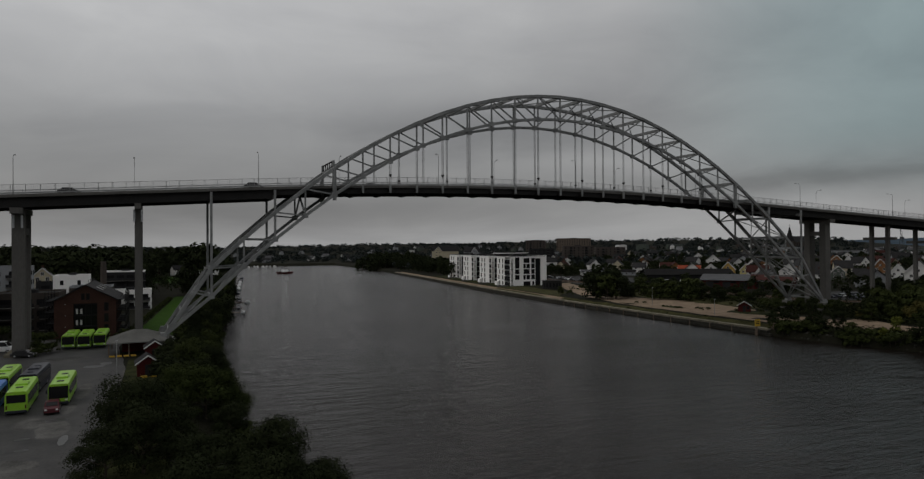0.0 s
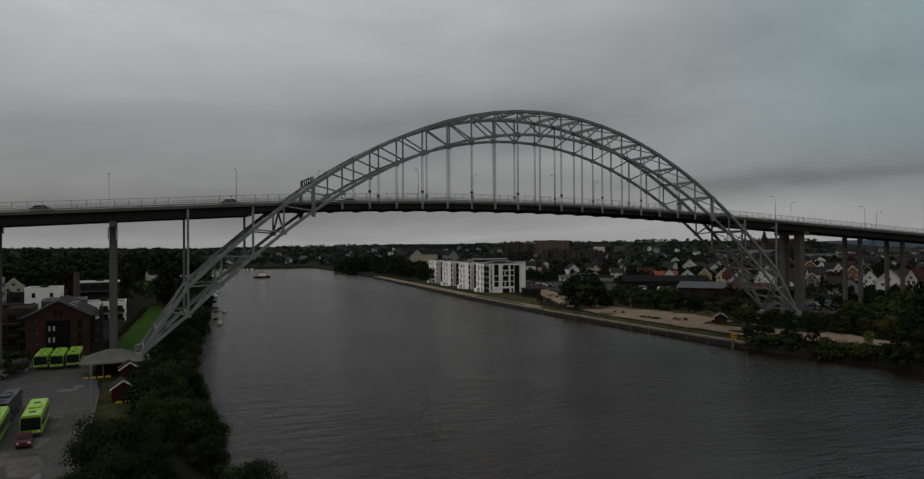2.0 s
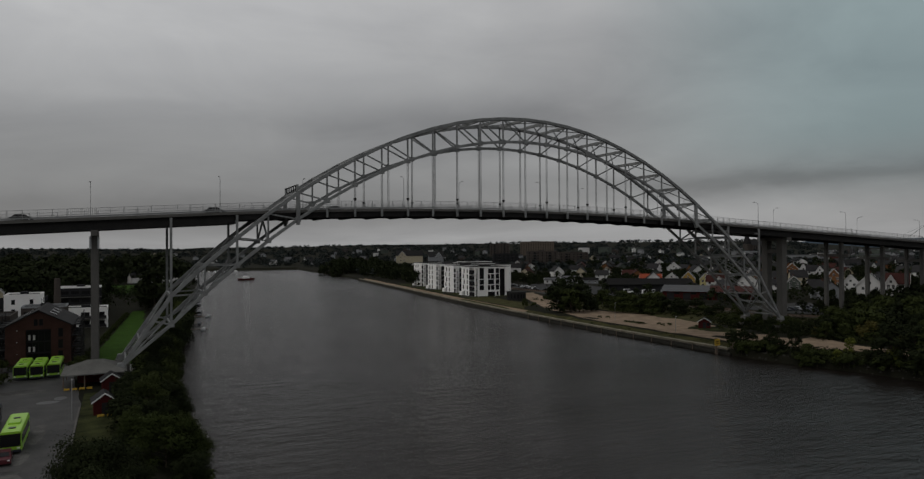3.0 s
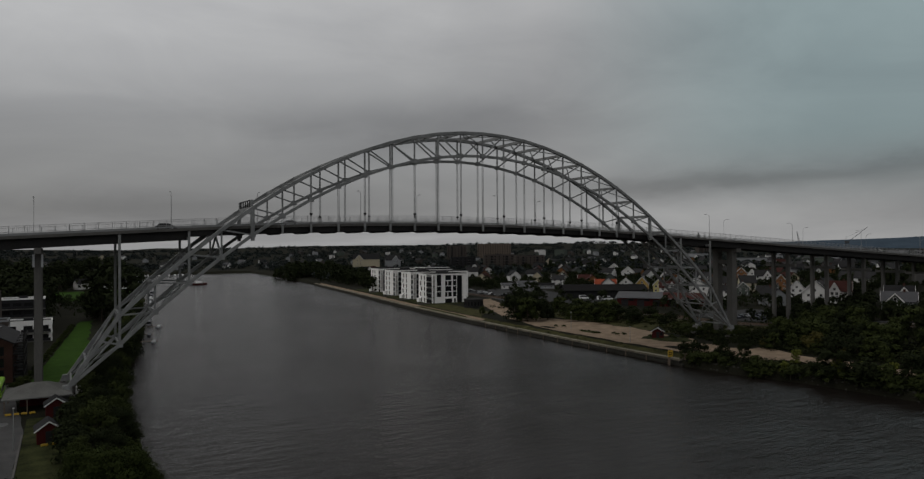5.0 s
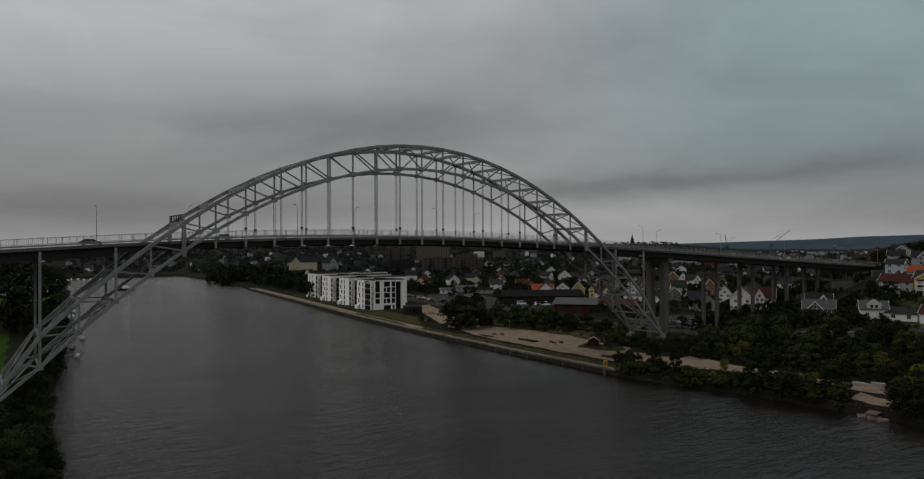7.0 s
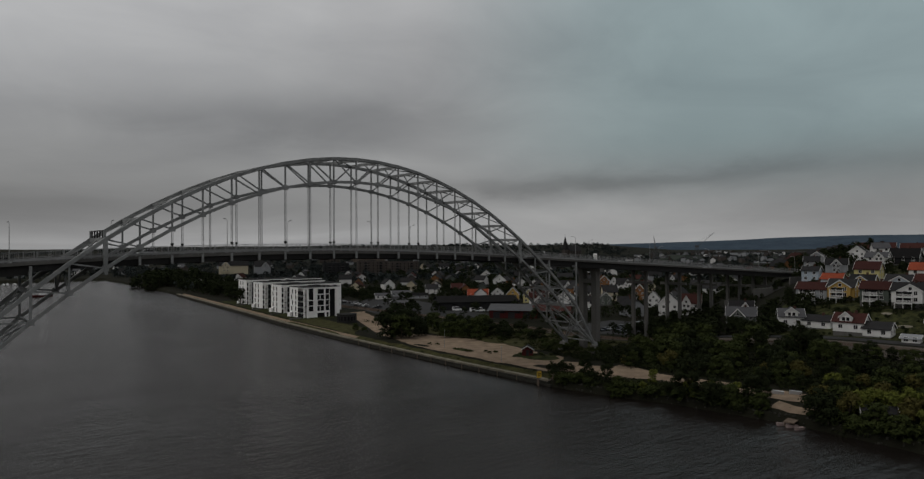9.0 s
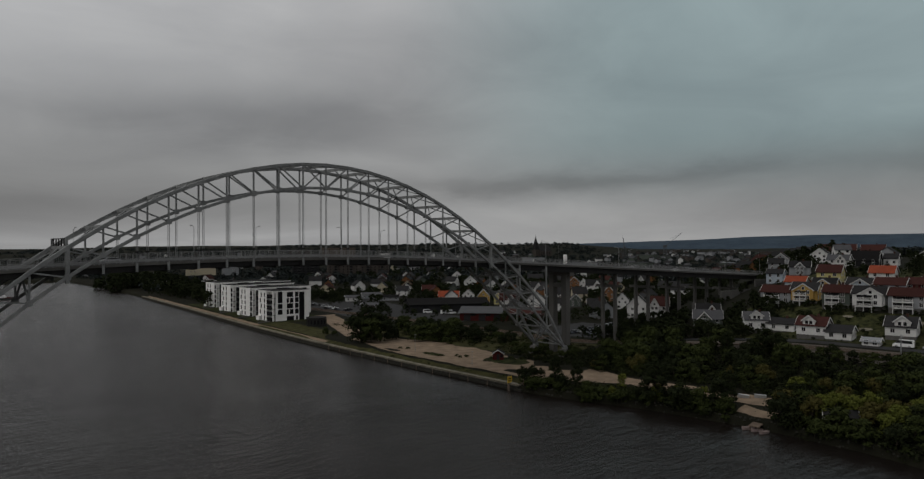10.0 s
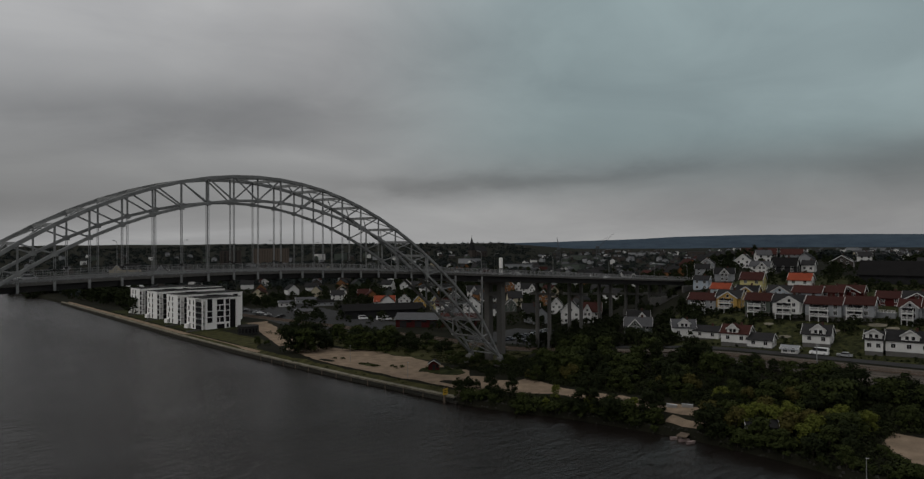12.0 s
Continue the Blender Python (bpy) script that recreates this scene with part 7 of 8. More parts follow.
# ---- the town beyond ----
# x, y, turn, length, depth, eaves, rise, wall, roof, label, bay: those turned near 45 show a gable to the river
IN_TOWN = (
    (311.0, 278.0, 48, 11.0, 10.5, 6.4, 4.6, WHITE, TILE_DARK, "tall white gabled town house with a dark roof", None),
    (224.0, 206.5, -44, 14.0, 9.5, 3.6, 3.6, WHITE, TILE_ORANGE, "low white house with a bright orange tiled roof", None),
    (256.0, 268.0, -44, 9.0, 8.0, 4.0, 3.0, RED, TILE_RED, "dark red house with a brown-red roof in town", None),
    (231.0, 194.0, 46, 9.0, 8.0, 4.8, 3.4, WHITE, TILE_DARK, "white gabled town house beside an orange roof", None),
    (222.0, 169.5, 44, 10.0, 7.8, 6.0, 4.2, YELLOW, TILE_DARK, "yellow gabled town house by the warehouses", None),
    (228.5, 161.5, 44, 9.0, 7.0, 5.4, 3.8, PALE_YELLOW, TILE_DARK, "pale yellow gabled town house by the warehouses", None),
    (218.5, 143.0, -48, 11.5, 9.0, 5.2, 3.6, WHITE, TILE_RED, "white town house with a brown-red roof", (1.5, 4.5)),
    (227.5, 128.5, 40, 11.0, 10.5, 5.6, 4.2, WHITE, TILE_DARK, "white gabled town house with a steep dark roof", None),
    (308.0, 198.0, -48, 11.0, 9.0, 5.0, 3.8, WHITE, TILE_DARK, "white town house with a long dark roof", (0, 4.5)),
    (218.5, 103.5, -52, 6.5, 7.0, 5.4, 2.6, WHITE, TILE_DARK, "small white town house with tall windows", None),
    (247.0, 113.5, 42, 9.0, 6.8, 4.8, 3.2, GREYGREEN, TILE_DARK, "grey-green gabled town house among trees", None),
    (360.0, 204.5, 38, 10.0, 8.6, 5.6, 4.2, ORANGE, TILE_DARK, "ochre orange gabled town house", None),
    (346.0, 184.0, 38, 10.0, 6.0, 5.6, 4.2, WHITE, TILE_DARK, "narrow white gabled town house", None),
    (342.0, 171.0, -52, 12.0, 9.0, 5.4, 4.0, WHITE, TILE_DARK, "white town house with a gabled wing", (2.5, 5.0)),
    (285.0, 116.0, 38, 9.0, 7.4, 6.2, 4.4, ORANGE, TILE_DARK, "ochre orange gabled town house with a steep roof", None),
    (252.5, 82.5, 34, 10.0, 7.0, 5.6, 4.0, WHITE, TILE_DARK, "white gabled house with a dark roof behind the viaduct", None),
    (210.0, 43.5, 32, 13.0, 10.5, 6.6, 5.0, WHITE, TILE_DARK, "large white gabled house behind the viaduct", None),
    (200.0, 25.0, -60, 9.0, 9.0, 6.0, 4.0, WHITE, TILE_RED, "white house with a dark red roof behind the viaduct", (-2, 4)),
    (233.0, 271.0, -42, 9.5, 8.0, 4.4, 3.2, WHITE, TILE_DARK, "white town house with a dark roof", None),
    (366.0, 356.0, 46, 11.0, 10.0, 6.0, 4.4, WHITE, TILE_DARK, "white gabled town house on the rise", None),
    (381.0, 240.0, -50, 9.0, 8.0, 4.8, 3.6, WHITE, TILE_DARK, "white town house below the silo", None),
    (419.0, 180.0, -50, 9.0, 8.0, 5.0, 3.6, WHITE, TILE_DARK, "white town house among trees", (0, 4)),
    (262.0, 176.0, 44, 9.0, 8.0, 5.4, 3.8, GREY, TILE_DARK, "pale grey gabled town house", None),
    (270.0, 151.0, -46, 11.0, 8.0, 5.0, 3.8, WHITE, TILE_DARK, "white town house with a steep dark roof", (0, 4.5)),
    (229.0, 84.0, -54, 10.0, 8.0, 4.6, 3.4, GREY, TILE_DARK, "grey town house beside the viaduct's columns", None),
)
for x, y, turn, w, d, h, rise, wall, roof, label, bay in IN_TOWN:
    house(x, y, turn, w, d, h, rise, wall, roof, label, cross=bay)
house(223.3, 640.5, -18, 32.0, 12.0, 8.0, 6.0, CREAM, TILE_DARK, "large cream manor-like house with two gables", cross=(-9, 9), far=True, zoff=8)
house(253.2, 628.1, -18, 18.0, 12.0, 7.0, 6.0, GREY, TILE_DARK, "grey gabled house beside the cream manor", cross=(3, 8), far=True, zoff=7)
for x, y in ((-62.0, 438.0), (-74.0, 432.0), (-86.0, 446.0)):
    house(x, y, 20, 10.0, 8.0, 4.6, 3.2, WHITE, TILE_DARK, "small white house on the wooded river bank", far=True, group="bank houses")
flats(334.1, 513.8, -25, 34, 14, 6, BROWN_BLOCK, "brown six-storey apartment block in town", 2, step_win=4.6, far=True)
flats(385.5, 525.9, -25, 34, 14, 5, BROWN_BLOCK, "brown five-storey apartment block in town", 2, step_win=4.6, far=True)
flats(319.4, 570.8, -25, 30, 14, 5, DARK, "dark apartment block in town", 2, step_win=4.6, far=True)
flats(599.9, 943.6, -32, 62, 16, 8, OCHRE_BLOCK, "long ochre apartment block on the rise", 0, step_win=4.4, far=True, zoff=2)
flats(538.4, 975.6, -32, 36, 16, 7, BROWN_BLOCK, "brown apartment block on the rise", 2, step_win=5.2, far=True, zoff=2)
flats(169.2, 494.3, -10, 26, 12, 2, WHITE_RENDER, "low white riverside building", 0, far=True)
flats(140.2, 534.4, -10, 16, 10, 2, WHITE_RENDER, "low white riverside building", 0, far=True)

rng = random.Random(21)
taken = [h[:2] for h in IN_TOWN] + [(405, 251), (165, 114), (177, 97), (150, 115), (178, 158), (160, 168), (196, 148), (334, 514), (386, 526), (319, 571), (223, 640), (253, 628), (600, 944), (538, 976), (169, 494), (140, 534), (270, -31), (285, -39), (316, -6), (292, -48), (338, -53), (351, 31), (424, -44), (181, 261), (203, 270), (200, 246), (158, 205), (470, 40), (492, 22), (300, 12)]
placed = 0
while placed < 110:
    if placed < 30:
        x, y = rng.uniform(205, 420), rng.uniform(40, 330)
    else:
        x, y = rng.uniform(190, 700), rng.uniform(60, 620)
    if y < 0.33 * (x - 190) - 20:
        continue
    if any(math.hypot(x - a2, y - b2) < (17 if placed < 30 else 20) for a2, b2 in taken) or abs(y - 7.7) < 22:
        continue
    taken.append((x, y))
    placed += 1
    wall, word = rng.choice(((WHITE, "white"), (WHITE, "white"), (WHITE, "white"), (WHITE, "white"), (ORANGE, "ochre orange"), (GREYGREEN, "grey-green"), (CREAM, "cream"), (GREY, "grey"), (BROWN_BLOCK, "brown")))
    roof, word2 = rng.choice(((TILE_DARK, "dark"),) * 7 + ((TILE_RED, "brown-red"),))
    house(x, y, rng.choice((-40, 48, 10, 70, -75) if placed < 30 else (-40, 50, 42, 65)) + rng.uniform(-8, 8), rng.uniform(9, 14), rng.uniform(7.5, 9.5), rng.uniform(4.2, 6), rng.uniform(3, 4.4), wall, roof, "%s wooden town house with a %s roof" % (word, word2), far=True, group="town houses")
# houses over the hill to the east, and across the river to the north
placed = 0
while placed < 50:
    if placed < 36:
        x, y = rng.uniform(255, 900), rng.uniform(-190, 260)
        if y > 0.33 * (x - 190) + 40:
            continue
    else:
        x, y = rng.uniform(-150, 200), rng.uniform(860, 1450)
    if any(math.hypot(x - a2, y - b2) < 22 for a2, b2 in taken) or (abs(y - 7.7) < 22 and x < 330) or math.hypot(x - 262, y + 103) < 26:
        continue
    taken.append((x, y))
    placed += 1
    wall, word = rng.choice(((WHITE, "white"), (WHITE, "white"), (CREAM, "cream"), (GREY, "grey"), (GREY, "grey")))
    roof, word2 = rng.choice(((TILE_DARK, "dark"), (TILE_DARK, "dark"), (METAL_ROOF, "grey")))
    house(x, y, rng.choice((-84, 6, -60)) + rng.uniform(-8, 8), rng.uniform(9, 14), rng.uniform(7.5, 9.5), rng.uniform(4.0, 5.6), rng.uniform(2.6, 3.8), wall, roof, "%s wooden house with a %s roof on the hill" % (word, word2), far=True, group="hill houses")

church = thing("church", pose(1040, 852, ground_z(1040, 852)), "tall dark brick church with a slender green-black spire", "church")
zc = ground_z(1040, 852)
part("tower", Geo().box(-5, 5, -5, 5, -2, 31 - zc), BROWN_BLOCK, church)
part("spire", Geo().add([(-5.4, -5.4, 31 - zc), (5.4, -5.4, 31 - zc), (5.4, 5.4, 31 - zc), (-5.4, 5.4, 31 - zc), (0, 0, 60 - zc)], [(3, 2, 1, 0), (0, 1, 4), (1, 2, 4), (2, 3, 4), (3, 0, 4)]), TILE_DARK, church)
part("spire_cross", Geo().box(-0.15, 0.15, -0.15, 0.15, 59.5 - zc, 63 - zc).box(-0.8, 0.8, -0.12, 0.12, 61.4 - zc, 61.7 - zc), STEEL_DARK, church)
for s in (-1, 1):
    for t in (-1, 1):
        part("corner_turret", Geo().add([(s * 4.4 - 1, t * 4.4 - 1, 30 - zc), (s * 4.4 + 1, t * 4.4 - 1, 30 - zc), (s * 4.4 + 1, t * 4.4 + 1, 30 - zc), (s * 4.4 - 1, t * 4.4 + 1, 30 - zc), (s * 4.4, t * 4.4, 38 - zc)], [(3, 2, 1, 0), (0, 1, 4), (1, 2, 4), (2, 3, 4), (3, 0, 4)]), TILE_DARK, church)
part("nave", Geo().extrude_x([(-9, -2), (9, -2), (9, 13), (0, 24), (-9, 13)], 5.002, 42), BROWN_BLOCK, church)
part("nave_roof", roof_slabs(Geo(), 37, 18, 13, 11, 0.6), TILE_DARK, church).location = (23.5, 0, 0.1)
for i in range(5):
    window(church, 10 + i * 6.5, -9.01, 3, 0, 1.8, 7, DARK)


def crane(x, y, label, top=68.0, jib=30.0, lean=35):
    z = ground_z(x, y)
    ob = thing("harbour_crane", pose(x, y, z, 0, 0, lean), label, "crane", "harbour cranes")
    h = top * 0.55 - z
    g = Geo()
    for sx in (-4, 4):
        for sy in (-4, 4):
            g.beam((sx, sy, -1), (sx * 0.5, sy * 0.5, h), 0.6)
    for f in (0.3, 0.6, 1.0):
        k = 1 - 0.5 * f
        g.beam((-4 * k, -4 * k, h * f), (4 * k, -4 * k, h * f), 0.4).beam((-4 * k, 4 * k, h * f), (4 * k, 4 * k, h * f), 0.4).beam((-4 * k, -4 * k, h * f), (-4 * k, 4 * k, h * f), 0.6)
    part("tower", g, HAZY_STEEL, ob)
    part("cab", Geo().bevel_box(-4, 3, -2, 2, h, h + 4, 0.3), HAZY_STEEL, ob)
    part("jib", Geo().beam((1, -0.9, h + 2), (jib, 0, top - z), 0.45).beam((1, 0.9, h + 2), (jib, 0, top - z), 0.45).beam((-2, 0, h + 10), (jib, 0, top - z), 0.25).beam((-2, 0, h + 2), (-2, 0, h + 10), 0.4), HAZY_STEEL, ob)
    return ob


crane(1103.3, 668.2, "slim grey harbour crane on the far horizon", 58, 8, 60)
crane(1148.5, 602.9, "slim grey harbour crane with a raised jib", 64, 34, -42)
# the white silo by the viaduct
SILO_X, SILO_Y, SILO_TOP = 405.5, 251.0, 33.6
silo = thing("silo", pose(SILO_X, SILO_Y, ground_z(SILO_X, SILO_Y)), "slender white silo standing above the town's trees", "silo")
zs = ground_z(SILO_X, SILO_Y)
part("shaft", Geo().tube([(0, 0, -1), (0, 0, SILO_TOP - zs - 0.6), (0, 0, SILO_TOP - zs)], [1.7, 1.7, 1.4], 20), WHITE_RENDER, silo)
part("rim", Geo().tube([(0, 0, SILO_TOP - zs - 10.6), (0, 0, SILO_TOP - zs - 9.8)], [2.5, 2.5], 20), CONCRETE, silo)
# the town's far edge: hundreds of small gabled houses on the plain and the hillsides
rs = np.random.RandomState(77)
dv, df, dm = [], [], []
n = 0
while n < 560:
    if n < 470:
        a, r = radians(rs.uniform(-12, 34)), 650 + 1900 * rs.rand()
    else:
        a, r = radians(rs.uniform(38, 78)), 660 + 900 * rs.rand()
    x, y = r * math.cos(a), r * math.sin(a)
    if (y < FAR_SHORE + 15 and left_bank(y) - 8 < x < right_bank(y) + 18) or (abs(y - 7.7) < 22 and x < 330):
        continue
    n += 1
    w, d, h, rise, t = rs.uniform(3, 6), rs.uniform(3, 4.2), rs.uniform(3, 5), rs.uniform(2, 3), rs.uniform(0, 3.14)
    if rs.rand() < 0.06:
        w, d, h, rise = rs.uniform(14, 26), rs.uniform(7, 10), rs.uniform(6, 11), 0.6
    z = ground_z(x, y) + (2.5 if r > 1100 else 0.3)
    k = len(dv)
    c, e = math.cos(t), math.sin(t)
    for px2, py2, pz2 in [(-w, -d, -6), (w, -d, -6), (w, d, -6), (-w, d, -6), (-w, -d, h), (w, -d, h), (w, d, h), (-w, d, h), (-w, 0, h + rise), (w, 0, h + rise),
                          (-w - 0.4, -d - 0.4, h), (w + 0.4, -d - 0.4, h), (w + 0.4, 0, h + rise + 0.3), (-w - 0.4, 0, h + rise + 0.3), (-w - 0.4, d + 0.4, h), (w + 0.4, d + 0.4, h)]:
        dv.append((x + px2 * c - py2 * e, y + px2 * e + py2 * c, z + pz2))
    for q in ((0, 1, 5, 4), (1, 2, 6, 9, 5), (2, 3, 7, 6), (3, 0, 4, 8, 7)):
        df.append(tuple(k + i for i in q))
    for q in ((10, 11, 12, 13), (13, 12, 15, 14)):
        df.append(tuple(k + i for i in q))
    wallm = rs.choice([0, 1, 1, 2, 2, 3])
    dm += [wallm] * 4 + [rs.choice([4, 4, 5])] * 2
me = Geo().add(dv, df).mesh("distant_town", WHITE)
for m in (GREY, BROWN_BLOCK, GREYGREEN, TILE_DARK, METAL_ROOF):
    me.materials.append(m)
for poly, m in zip(me.polygons, dm):
    poly.material_index = m
tagged(new("distant_town", me), "scattered small pale houses over the distant plain", "houses", kind="stuff")
# the ridge beyond everything, its blue haze painted into the colour
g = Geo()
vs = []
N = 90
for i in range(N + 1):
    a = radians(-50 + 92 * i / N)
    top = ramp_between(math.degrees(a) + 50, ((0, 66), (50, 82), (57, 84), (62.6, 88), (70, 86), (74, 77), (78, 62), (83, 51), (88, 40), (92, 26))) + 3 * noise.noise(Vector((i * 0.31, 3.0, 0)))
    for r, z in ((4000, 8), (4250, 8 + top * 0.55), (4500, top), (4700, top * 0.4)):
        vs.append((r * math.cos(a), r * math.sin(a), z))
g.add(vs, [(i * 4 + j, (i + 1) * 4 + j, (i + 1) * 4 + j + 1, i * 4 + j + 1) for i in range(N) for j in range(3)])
solid("backdrop", g, HAZE_RIDGE, "ridge on the horizon with blue haze painted into its colour", "hills", kind="structure", smooth=True)


# ---- trees and shrubs ----
KINDS["broad_a"] = (tree_kind("broadleaf_tree", 1, 9.5, 4.9, 24, 14000, 0.27, LEAF_DARK, "dense dark green broadleaf tree on the river bank", 0.14), 9.5)
KINDS["broad_b"] = (tree_kind("broadleaf_tree", 2, 9.0, 4.0, 18, 6500, 0.38, LEAF_MID, "leafy green tree on the river bank", 0.15), 9.0)
KINDS["broad_c"] = (tree_kind("broadleaf_tree", 12, 9.0, 5.0, 24, 13000, 0.28, LEAF_WARM, "dark olive broadleaf tree with a lighter top", 0.15), 9.0)
KINDS["mid_a"] = (tree_kind("broadleaf_tree", 3, 7.0, 3.0, 22, 1500, 0.56, LEAF_DARK, "dark green bushy tree among the shrubs", 0.1), 7.0)
KINDS["mid_b"] = (tree_kind("broadleaf_tree", 4, 6.5, 2.7, 22, 1450, 0.54, LEAF_MID, "green bushy tree among the shrubs", 0.1), 6.5)
KINDS["light"] = (tree_kind("broadleaf_tree", 5, 6.0, 2.3, 20, 1700, 0.44, LEAF_LIGHT, "yellow-green young tree among the shrubs", 0.12), 6.0)
KINDS["olive"] = (tree_kind("broadleaf_tree", 9, 5.5, 2.3, 20, 1700, 0.44, LEAF_OLIVE, "olive-brown young tree among the shrubs", 0.12), 5.5)
KINDS["shrub"] = (tree_kind("shrub", 6, 3.0, 2.2, 9, 520, 0.54, LEAF_MID, "low green shrub on the rough ground", 0.1, "shrubs"), 3.0)
KINDS["poplar"] = (tree_kind("broadleaf_tree", 7, 11.0, 2.6, 26, 2600, 0.55, LEAF_DARK, "tall narrow dark green tree", 0.15), 11.0)
rng = random.Random(8)
WOOD = [(leaf_cloud(np.random.RandomState(160 + i), tree_lobes(np.random.RandomState(180 + i), 10.0, 4.2, 12, 0.12), 170, 1.6)) for i in range(5)]


FINE = [(leaf_cloud(np.random.RandomState(360 + i), tree_lobes(np.random.RandomState(380 + i), 10.0, 4.4, 14, 0.12), 560, 0.8)) for i in range(4)]


def wood(name, spots, mat, label, templates=None, sink=0.5):
    """Many far trees joined: crowns of leaf sprays and plain trunks, each with its own height and turn."""
    rs2 = np.random.RandomState(len(spots))
    templates = templates or WOOD
    out, trunks = [], Geo()
    for x, y, h in spots:
        q = templates[rs2.randint(len(templates))] * np.array([h / 10 * rs2.uniform(0.85, 1.2), h / 10 * rs2.uniform(0.85, 1.2), h / 10])
        t = rs2.uniform(0, 6.28)
        c, d = math.cos(t), math.sin(t)
        z = sheet_z(x, y) - sink
        out.append(np.stack([q[..., 0] * c - q[..., 1] * d + x, q[..., 0] * d + q[..., 1] * c + y, q[..., 2] + z], -1))
        trunks.tube([(x, y, z - 0.5), (x, y, z + h * 0.6)], [h * 0.02, h * 0.012], 5)
    ob = tagged(new(name, quads_mesh(name, np.concatenate(out), mat)), label, "woods", kind="stuff")
    part("trunks", trunks, BARK, ob)["kind"] = "stuff"
    return ob


# three clumps by the bus yard with gaps between them, then the row along the bank
NEAR = (("broad_a", -101.3, -79.5, 8.1, 1.06), ("broad_a", -99.4, -73.0, 6.2, 1.0), ("broad_a", -100.0, -87.0, 6.6, 1.1), ("broad_a", -103.3, -89.0, 5.2, 1.1), ("broad_a", -97.2, -80.5, 5.4, 1.0),
        ("broad_c", -93.0, -62.5, 6.9, 1.15), ("broad_c", -89.8, -60.0, 5.6, 1.0), ("broad_c", -96.2, -59.5, 5.6, 1.0), ("broad_c", -91.5, -54.0, 5.4, 1.05), ("broad_a", -90.6, -69.0, 4.6, 1.1),
        ("broad_a", -89.6, -96.0, 7.2, 1.05), ("broad_a", -85.6, -98.5, 6.0, 1.15), ("broad_a", -83.2, -100.5, 4.8, 1.1), ("broad_a", -94.6, -95.5, 5.4, 1.1), ("broad_a", -87.4, -89.0, 5.4, 1.0), ("broad_a", -90.5, -104.0, 6.0, 1.1), ("broad_a", -96.0, -103.0, 5.4, 1.1), ("broad_a", -83.6, -105.0, 4.6, 1.1),
        ("broad_b", -96.6, -47.0, 4.4, 1.1), ("broad_a", -92.6, -42.0, 5.0, 1.1), ("broad_b", -93.8, -31.0, 6.6, 1.15), ("broad_a", -90.4, -29.0, 6.8, 1.0), ("broad_b", -93.0, -20.5, 5.8, 1.0), ("broad_b", -90.0, -17.0, 6.8, 1.0), ("broad_a", -92.3, -9.0, 6.0, 1.0),
        ("broad_b", -89.6, -4.0, 7.5, 1.0), ("broad_a", -91.3, 5.0, 6.5, 0.95), ("broad_b", -88.6, 11.0, 8.5, 0.95), ("broad_a", -90.0, 21.0, 8.5, 0.95), ("broad_b", -87.2, 26.0, 9.5, 0.9), ("broad_b", -89.0, 37.0, 10.0, 0.9), ("broad_a", -86.2, 44.0, 10.0, 0.9), ("broad_b", -87.8, 54.0, 10.5, 0.9), ("broad_b", -85.0, 62.0, 10.5, 0.9))
for kind, x, y, h, wide in NEAR:
    plant(kind, x, y, h, rng.uniform(0, 6.28), wide)
for i in range(16):
    y = 70 + i * 8
    plant(rng.choice(("mid_a", "mid_b")), left_bank(y) - rng.uniform(2, 5), y, rng.uniform(8, 12), rng.uniform(0, 6.28))
# overhanging fringe at the water's edge
for i in range(34):
    y = -92 + i * 5.4
    plant("shrub", left_bank(y) - rng.uniform(1.6, 3.0), y + rng.uniform(-1, 1), rng.uniform(2.2, 3.4), rng.uniform(0, 6.28))
# hedge along the lawn
for i in range(18):
    y = 30 + i * 7
    plant("shrub", -106.6 + 0.085 * (y - 20), y, 1.8, rng.uniform(0, 6.28), 0.9)
# woods behind the flats and along the far part of the near bank
spots = []
for i in range(300):
    y = rng.uniform(158, 560)
    spots.append((left_bank(y) - 5 - abs(rng.gauss(0, 1)) * 85, y, 9 + 16 * rng.random() ** 1.5))
for i in range(60):
    spots.append((rng.uniform(-260, -104), rng.uniform(150, 200), 10 + 13 * rng.random()))
wood("bank_woods", [(s[0], s[1], min(s[2], 2.5 + 0.06 * (345 - s[1])) if s[0] > -110 and 185 < s[1] < 312 else s[2]) for s in spots if not (-112 < s[0] < -86 and s[1] < 182) and not (s[0] > -112 and 308 < s[1] < 414) and not (s[0] > -90 and 414 < s[1] < 458)], LEAF_DARK, "dense dark woods behind the riverside lawn and flats", FINE)
# the quay side
plant("mid_a", 73.0, 88.5, 14.5, 0.4, 1.05)
plant("mid_b", 70.5, 80.0, 10.5, 1.4, 1.05)
plant("mid_a", 76.0, 82.0, 12.0, 2.4, 1.05)
plant("mid_a", 69.5, 87.0, 13.0, 3.4, 1.0)
plant("mid_b", 71.0, 117.5, 3.8, 1.0)
plant("shrub", 72.5, 112.0, 2.2, 2.0)
for x, y, h in ((104, 74, 7.0), (106, 69, 6.5), (105, 82, 7.5), (108.5, 56, 5.5), (110, 112, 6.0), (108, 41, 4.0), (113, 64, 6.0), (112, 78, 6.5), (116, 90, 6.0), (119, 100, 5.5), (122, 72, 5.0), (124, 62, 4.5)):
    plant("mid_a", x, y, h, x + y, 1.2)
